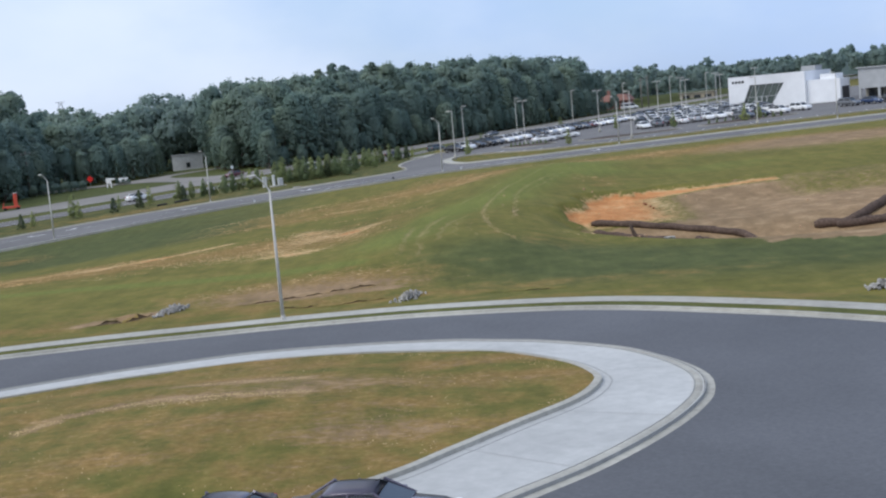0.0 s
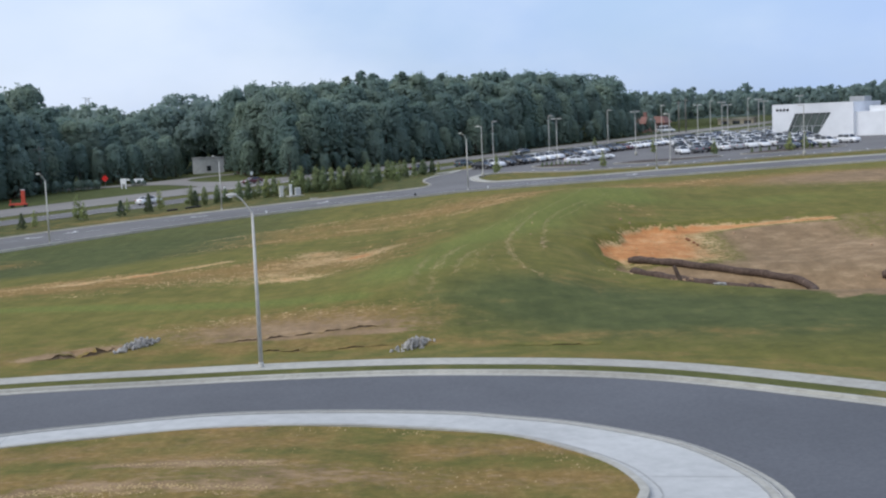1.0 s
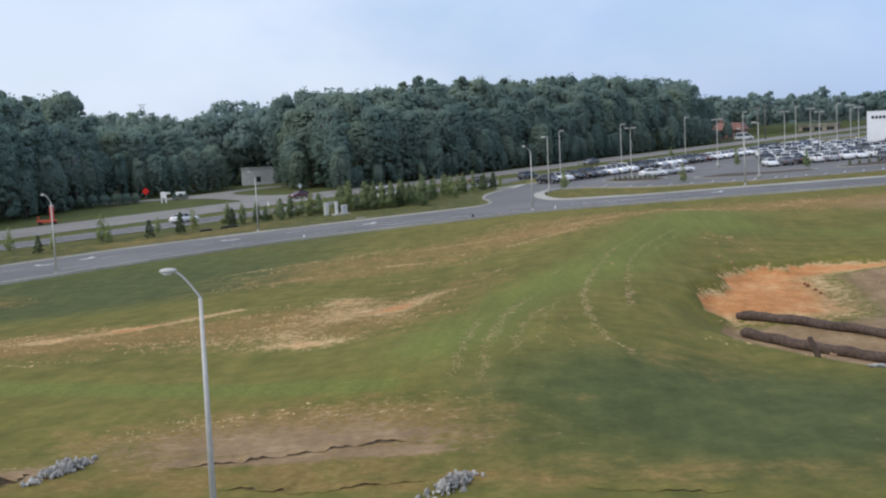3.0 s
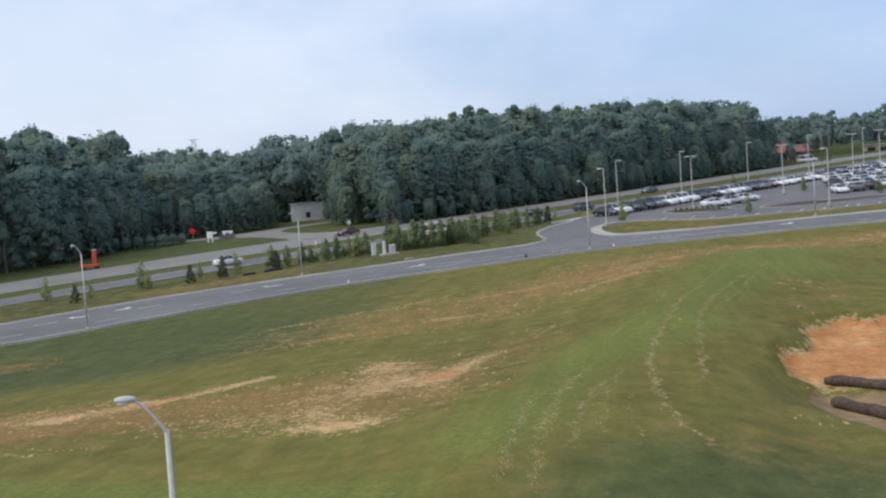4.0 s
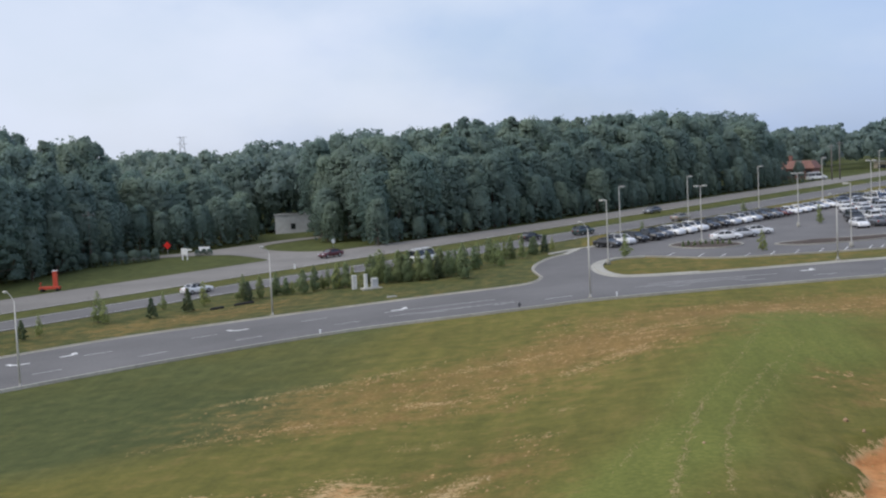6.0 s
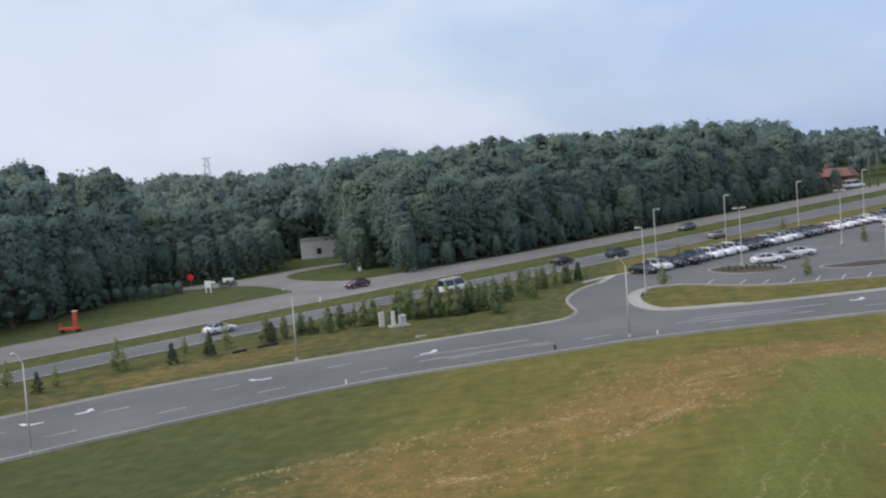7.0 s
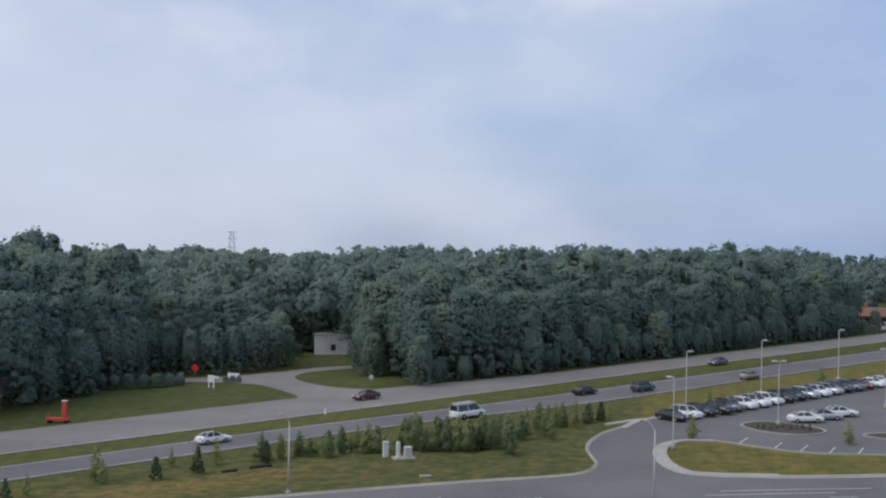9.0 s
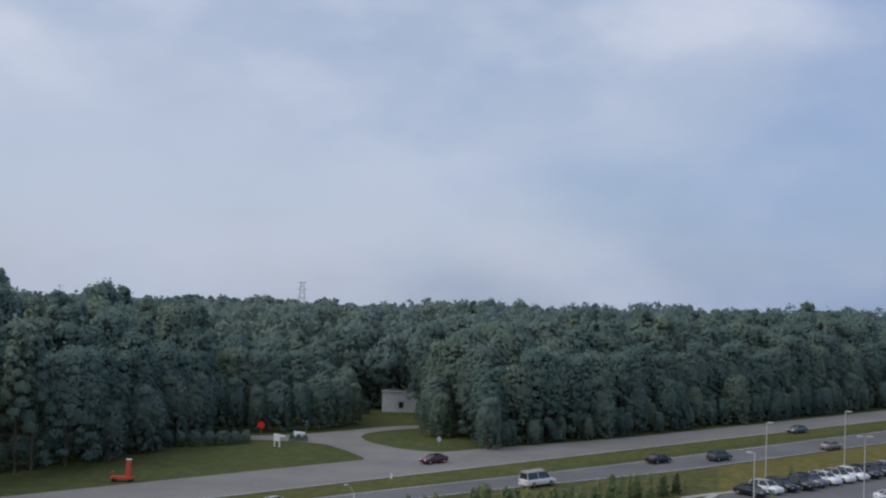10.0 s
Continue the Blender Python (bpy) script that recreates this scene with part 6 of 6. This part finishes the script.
def utility_pole(x, y, h, label):
    e = tagged(holder("utility_pole", x, y, land(x, y), 38), label, "utility pole", "utility poles")
    part("pole", rod(bmesh.new(), (0, 0, -0.3), (0, 0, h), 0.20, 0.13, 10), TIMBER, e, "", False)
    part("crossarm", box(bmesh.new(), -1.1, -0.07, h - 0.75, 1.1, 0.07, h - 0.60, 0.01), TIMBER, e)
    for k in (-0.95, 0.0, 0.95):
        part("insulator", rod(bmesh.new(), (k, 0, h - 0.6), (k, 0, h - 0.38), 0.05, 0.035, 8), WHITE, e)
    return e


utility_pole(-88.0, 271.5, 10.0, "weathered timber utility pole before the wood")
utility_pole(67.0, 401.0, 9.6, "tall timber utility pole beyond the car park")
utility_pole(69.3, 402.0, 10.2, "tall timber utility pole beyond the car park")

# low block building behind the side road
e = tagged(holder("block_building", -66.7, 344.2, land(-67, 343), 0), "low pale block building half hidden by trees", "building")
zb = -0.4
bm = bmesh.new()
box(bm, -4.7, -2.6, zb, 3.7, -2.35, 1.05)
box(bm, -4.7, -2.6, 1.05, -0.9, -2.35, 2.3)
box(bm, 0.1, -2.6, 1.05, 3.7, -2.35, 2.3)
box(bm, -4.7, -2.6, 2.3, 3.7, -2.35, 4.35)
part("wall", bm, WALL_BLOCK, e, "painted front wall")
for x0, y0, x1, y1 in ((-4.7, -2.35, -4.45, 4.0), (6.3 - 2.85, -2.35, 3.7, 4.0), (-4.45, 3.75, 3.45, 4.0)):
    part("wall", box(bmesh.new(), x0, y0, zb, x1, y1, 4.35), WALL_BLOCK, e)
part("roof", box(bmesh.new(), -4.9, -2.8, 4.35, 3.9, 4.2, 4.6, 0.03), WALL_BLOCK, e, "flat pale roof")
w = part("window", box(bmesh.new(), -0.9, -2.52, 1.05, 0.1, -2.46, 2.3), CAR_GLASS, e, "dark window")
for x0, z0, x1, z1 in ((-0.96, 0.99, 0.16, 1.05), (-0.96, 2.3, 0.16, 2.36), (-0.96, 1.05, -0.9, 2.3), (0.1, 1.05, 0.16, 2.3)):
    part("frame", box(bmesh.new(), x0, -2.63, z0, x1, -2.45, z1), DARK_METAL, w)

# ---- dealership ----
e = tagged(holder("showroom", 67.4, 285.0, land(67.4, 283.0), -39), "white angular car showroom with a slanted glass front", "building")
H = 7.3
W = 18.0
bm = bmesh.new()
# front wall with a slanted opening
outline = [(0, -0.4), (W, -0.4), (W, H), (0, H)]
hole = [(2.9, 0.15), (9.9, 0.15), (13.2, 5.25), (5.2, 5.25)]
fo = [[bm.verts.new((x, y, z)) for x, z in outline] for y in (0.0, 0.5)]
fh = [[bm.verts.new((x, y, z)) for x, z in hole] for y in (0.0, 0.5)]
for s in (0, 1):
    for k in range(4):
        bm.faces.new((fo[s][k], fo[s][(k + 1) % 4], fh[s][(k + 1) % 4], fh[s][k]))
for ring in (fo, fh):
    for k in range(4):
        bm.faces.new((ring[0][k], ring[0][(k + 1) % 4], ring[1][(k + 1) % 4], ring[1][k]))
part("wall", bm, WALL_WHITE, e, "white metal-panelled front")
part("wall", box(bmesh.new(), 0, 0.5, -0.4, 0.4, 15, H), WALL_WHITE, e)
part("wall", box(bmesh.new(), W - 0.4, 0.5, -0.4, W, 15, H), WALL_WHITE, e)
part("wall", box(bmesh.new(), 0.4, 14.6, -0.4, W - 0.4, 15, H), WALL_WHITE, e)
part("roof", box(bmesh.new(), 0.4, 0.5, H - 0.5, W - 0.4, 14.6, H - 0.2), WALL_GREY, e)
bm = bmesh.new()
bm.faces.new([bm.verts.new((x, 0.42, z)) for x, z in hole])
r = bmesh.ops.extrude_face_region(bm, geom=bm.faces[:])
for v in r["geom"]:
    if isinstance(v, bmesh.types.BMVert):
        v.co.y += 0.05
glass = part("window", bm, SHOP_GLASS, e, "slanted dark greenish glass front")
for k in range(5):
    x = 3.7 + k * 1.55
    part("mullion", rod(bmesh.new(), (x, 0.36, 0.15), (x + 2.2, 0.36, 5.25), 0.06, 0.06, 6), STEEL, glass)
part("mullion", box(bmesh.new(), 4.2, 0.30, 2.5, 11.3, 0.40, 2.62), STEEL, glass)
d = part("door", box(bmesh.new(), 6.6, 0.28, 0.15, 9.0, 0.40, 2.45), SHOP_GLASS, e, "glass double door")
for x in (6.6, 7.76, 8.92):
    part("frame", box(bmesh.new(), x - 0.05, 0.22, 0.15, x + 0.05, 0.42, 2.5), WHITE, d)
for k in range(4):
    bm = rod(bmesh.new(), (1.2 + 0.78 * k, -0.08, 6.1), (1.2 + 0.78 * k, 0.0, 6.1), 0.30, 0.30, 20)
    part("sign_disc", bm, DARK_METAL, e, "plain dark disc on the wall")
part("wing", box(bmesh.new(), W, 1.0, -0.4, W + 7.4, 6.5, 5.2, 0.02), WALL_WHITE, e, "lower white wing")
part("wing", box(bmesh.new(), W + 2.8, 1.6, 5.2, W + 6.2, 6.0, 6.3, 0.02), WALL_WHITE, e, "white upper wing")
part("plant_room", box(bmesh.new(), 14.0, 8, H - 0.3, 17.2, 12, H + 1.1, 0.02), WALL_GREY, e, "grey rooftop plant room")
# flat dark panel on the end wall, standing in for a bay's inner shade
part("door", box(bmesh.new(), W + 7.4, 2, -0.4, W + 7.5, 5.8, 3.4), DARK_METAL, e, "dark panel painted as the shade inside an open service bay")

e = tagged(holder("workshop", 92.4, 271.8, land(93, 271) - 0.7, -39), "long grey flat-roofed workshop with dark bays", "building")
part("wall", box(bmesh.new(), 0, 0, 2.9, 34, 16, 7.2, 0.02), WALL_GREY, e, "grey panelled upper wall")
part("wall", box(bmesh.new(), 0, 4, -0.4, 34, 16, 2.9), CONCRETE_DIM, e)
for k in range(9):
    part("pier", box(bmesh.new(), k * 4.1, 0.0, -0.4, k * 4.1 + 0.5, 0.5, 2.9), WALL_GREY, e)
    if k < 8:
        part("bay_door", box(bmesh.new(), k * 4.1 + 0.7, 3.9, -0.3, k * 4.1 + 3.9, 3.98, 2.7), CAR_GLASS, e, "dark glazed bay door")
part("roof", box(bmesh.new(), -0.4, -0.4, 7.2, 34.4, 16.4, 7.45, 0.02), WALL_GREY, e)

# red-roofed restaurant and others beyond the highway
e = tagged(holder("restaurant", 55.2, 417.0, land(57, 420), -25), "low red-roofed restaurant at the wood's end", "building")
part("wall", box(bmesh.new(), 0.6, 0.6, -0.4, 9.9, 7.4, 2.9), BRICK_RED, e, "brown-red brick wall")
bm = bmesh.new()
b0 = [bm.verts.new(p) for p in ((0, 0, 2.8), (10.5, 0, 2.8), (10.5, 8, 2.8), (0, 8, 2.8))]
b1 = [bm.verts.new(p) for p in ((1.5, 1.5, 4.9), (9.0, 1.5, 4.9), (9.0, 6.5, 4.9), (1.5, 6.5, 4.9))]
for k in range(4):
    bm.faces.new((b0[k], b0[(k + 1) % 4], b1[(k + 1) % 4], b1[k]))
bm.faces.new(b1)
bm.faces.new(b0[::-1])
part("roof", bm, BRICK_RED, e, "dull red mansard roof")
part("chimney", box(bmesh.new(), 2.2, 3.4, 4.8, 3.2, 4.4, 6.4, 0.03), BRICK_RED, e)
for k in range(4):
    part("window", box(bmesh.new(), 1.2 + k * 2.2, 0.5, 0.8, 2.6 + k * 2.2, 0.58, 2.2), CAR_GLASS, e)
put_car("van", "white", 63.5, 404.0, 15, "parked beyond the highway", 0.02)
e = tagged(holder("shop_building", 88.0, 446.0, land(88, 446) - 1.4, -20), "low pale yellow shop far across the highway", "building")
part("wall", box(bmesh.new(), 0, 0, -1.0, 12, 10, 3.2), YELLOW, e)
part("roof", box(bmesh.new(), -0.3, -0.3, 3.2, 12.3, 10.3, 3.55, 0.03), CONCRETE_DIM, e)
for k in range(3):
    part("window", box(bmesh.new(), 1.2 + k * 3.8, -0.06, 0.7, 3.6 + k * 3.8, -0.005, 2.6), CAR_GLASS, e)

# lattice pylon on the skyline
e = tagged(holder("pylon", -161.9, 554.5, float(far_lie(-161.9, 554.5)), 20), "grey lattice transmission pylon on the skyline", "pylon")
PH = 30.6 - float(far_lie(-161.9, 554.5))
for sx in (-1, 1):
    for sy in (-1, 1):
        part("leg", rod(bmesh.new(), (sx * 2.2, sy * 2.2, -1), (sx * 0.7, sy * 0.7, PH), 0.14, 0.10, 5), STEEL, e)
for k in range(9):
    z0, z1 = PH * k / 9, PH * (k + 1) / 9
    w0, w1 = 2.2 - 1.5 * k / 9, 2.2 - 1.5 * (k + 1) / 9
    bm = bmesh.new()
    for sy in (-1, 1):
        rod(bm, (-w0, sy * w0, z0), (w1, sy * w1, z1), 0.07, 0.07, 4)
        rod(bm, (w0, sy * w0, z0), (-w1, sy * w1, z1), 0.07, 0.07, 4)
    part("brace", bm, STEEL, e)
for z in (PH * 0.74, PH * 0.88, PH * 0.99):
    part("crossarm", rod(bmesh.new(), (-2.0, 0, z), (2.0, 0, z), 0.10, 0.10, 5), STEEL, e)


# ---- straw litter and grass tufts ----
def litter(name, count, keep, size, flat, material, seed, label, category, area=(-44, 42, 68, 178), along=None, lift=None):
    """Small scattered blades or flecks lying on the field, as one mass."""
    rnd = np.random.RandomState(seed)
    x, y = rnd.uniform(area[0], area[1], count * 14), rnd.uniform(area[2], area[3], count * 14)
    k = keep(x, y, rnd)
    x, y = x[k][:count], y[k][:count]
    n = len(x)
    z = lie(x, y) + (0 if lift is None else lift(x, y))
    a = rnd.uniform(0, 6.283, n) if along is None else along + rnd.normal(scale=0.35, size=n)
    s = size * rnd.uniform(0.4, 1.5, n)
    thin = rnd.uniform(0.22, 0.6, n) if flat else 0.25
    h = s * rnd.uniform(0.6, 1.4, n) * (0.10 if flat else 1.0)
    dx, dy = np.cos(a) * s * 0.5, np.sin(a) * s * 0.5
    ex, ey = -np.sin(a) * s * thin, np.cos(a) * s * thin
    if not flat:
        dx, dy = dx * 0.5, dy * 0.5
    p0 = np.column_stack([x - dx - ex * (1 if flat else 0), y - dy - ey * (1 if flat else 0), z - 0.02])
    p1 = np.column_stack([x + dx - ex * (1 if flat else 0), y + dy - ey * (1 if flat else 0), z - 0.02])
    p2 = np.column_stack([x + dx * 0.4 + ex, y + dy * 0.4 + ey, z + h])
    v = np.stack([p0, p1, p2], 1).reshape(-1, 3)
    ob = new(name, mesh_from(name, v, np.arange(n * 3).reshape(-1, 3), material))
    return tagged(ob, label, category, kind="stuff")


def clumped(x, y, f=0.9):
    return np.sin(x * f + 1.7 * np.sin(y * f * 0.7)) * np.sin(y * f * 1.1 + 1.3 * np.sin(x * f * 0.8))


def on_bare(x, y, rnd):
    b, d, g, e = soil(x, y)
    patchy = (0.05 + 0.95 * (clumped(x, y, 1.6) + 0.7 * clumped(y, x, 3.7) > 0.15)) * (0.3 + 0.7 * (clumped(x + 9, y, 0.5) > -0.1))
    return (rnd.uniform(0, 1, len(x)) < np.clip((b - 0.20) * 0.8 * patchy + d * 0.05 * patchy, 0, 1)) & (e < 0.5) & ((clay_zone(x, y) < 0.3) | (rnd.uniform(0, 1, len(x)) < 0.12)) & (y < 160 + 0.55 * x)


def on_dry(x, y, rnd):
    b, d, g, e = soil(x, y)
    patchy = (clumped(x, y, 1.1) + 0.8 * clumped(y, x, 3.1) > 0.25) * (0.25 + 0.75 * (clumped(x + 4, y, 0.35) > 0))
    return (rnd.uniform(0, 1, len(x)) < np.clip((d - 0.25) * 0.8, 0, 1) * patchy) & (e < 0.4) & (clay_zone(x, y) < 0.2) & (y < 172 + 0.42 * x)


TRACKS = [([(5.6, 88.0), (4.8, 90.1), (4.0, 93.6), (3.6, 98.0), (3.6, 104.0), (4.3, 111.5), (5.9, 121.5), (7.6, 130.8)], 0.9, 0.16), ([(6.1, 101.5), (6.5, 108), (6.9, 113), (7.5, 119.5), (9.5, 129), (13.2, 140.4)], 0.8, 0.16),
          ([(-1.6, 83.5), (-1.5, 90.5), (-0.7, 99.8), (0.8, 106)], 0.7, 0.24), ([(-2.9, 85), (-2.6, 93.3), (-2.0, 100.5)], 0.6, 0.22), ([(-0.3, 88), (0.3, 96), (1.8, 103)], 0.6, 0.18), ([(0.9, 90), (1.3, 97.5), (2.4, 104.5)], 0.3, 0.14),
          ([(4.2, 117), (7.0, 127), (10.5, 140), (15.0, 157)], 0.22, 0.22), ([(8.6, 122), (12.4, 135), (16.5, 150)], 0.35, 0.22), ([(1.5, 114), (4.2, 124), (7.6, 137)], 0.2, 0.22), ([(2.6, 88), (2.2, 94), (2.4, 100)], 0.22, 0.16)]


def on_track(x, y, rnd):
    track = np.zeros_like(x)
    shake = 0.10 * np.sin(y * 1.9) + 0.06 * np.sin(y * 4.3 + 1)
    for pts, amp, wide in TRACKS:
        c = curve_through(pts, 30)
        cx = np.interp(y, c[:, 1], c[:, 0])
        track = np.maximum(track, amp * np.exp(-((x - cx - shake) / wide) ** 2) * smooth(pts[0][1] - 1, pts[0][1] + 2, y) * (1 - smooth(pts[-1][1] - 3, pts[-1][1], y)))
    return rnd.uniform(0, 1, len(x)) < track * (0.3 + 0.7 * (clumped(x, y, 2.3) > -0.2))


STRAW = leaf_material("straw", (0.26, 0.185, 0.080), (0.50, 0.375, 0.205), 0.0)
litter("straw_litter", 60000, on_bare, 0.20, True, STRAW, 3, "scattered pale straw and dead grass on bare ground", "straw", (-44, 42, 68, 172), 0.35)
litter("straw_tracks", 60000, on_track, 0.12, True, STRAW, 4, "pale straw lying in thin wheel tracks", "straw", (-8, 21, 82, 166), 1.35)
DEAD_GRASS = leaf_material("dead_grass", (0.24, 0.150, 0.055), (0.44, 0.285, 0.125), 0.0)
litter("dead_grass", 44000, on_dry, 0.28, True, DEAD_GRASS, 6, "rusty flecks of dead grass over the dry turf", "grass", (-46, 48, 96, 190), 0.3)


def island_reach(x, y):
    """1 at the island's rim, 0 at its middle."""
    cen = APRON_IN.mean(0)
    rim = offset(APRON_IN, 0.26)[:-1] - cen
    ang = np.arctan2(rim[:, 1], rim[:, 0])
    order = np.argsort(ang)
    dx, dy = x - cen[0], y - cen[1]
    return np.hypot(dx, dy) / np.interp(np.arctan2(dy, dx), ang[order], np.hypot(*rim.T)[order], period=2 * math.pi)


def island_lift(x, y):
    return 0.29 + 0.55 * smooth(0, 0.7, 1 - island_reach(x, y))


def on_island(x, y, rnd):
    k = island_reach(x, y)
    arcs = chain(x, y, [(-15.4, 43.3), (-14.2, 45.4), (-11.6, 46.6), (-8.6, 46.8), (-5.6, 46.5)], 0.22) + chain(x, y, [(-11.5, 49.4), (-8.4, 49.7), (-5.7, 49.7)], 0.16) + 0.7 * chain(x, y, [(-10.6, 48.9), (-7.5, 49.2), (-5.4, 49.2)], 0.10) + 0.6 * chain(x, y, [(-11.3, 45.9), (-8.6, 46.1), (-6.4, 45.9)], 0.14)
    p = 0.9 * arcs * (clumped(x, y, 0.9) > -0.35) + (0.012 + 0.05 * island_worn(x, y) + 0.10 * smooth(0.93, 0.975, k)) * (clumped(x, y, 0.7) + 0.6 * clumped(y, x, 2.1) > 0.1)
    return (k < 0.985) & (rnd.uniform(0, 1, len(x)) < p)


ISLAND_STRAW = leaf_material("island_straw", (0.22, 0.165, 0.085), (0.44, 0.345, 0.205), 0.0)
litter("island_straw", 24000, on_island, 0.05, True, ISLAND_STRAW, 7, "pale straw streaks lying on the island lawn", "straw", (-38, 7, 28, 58), 0.25, island_lift)
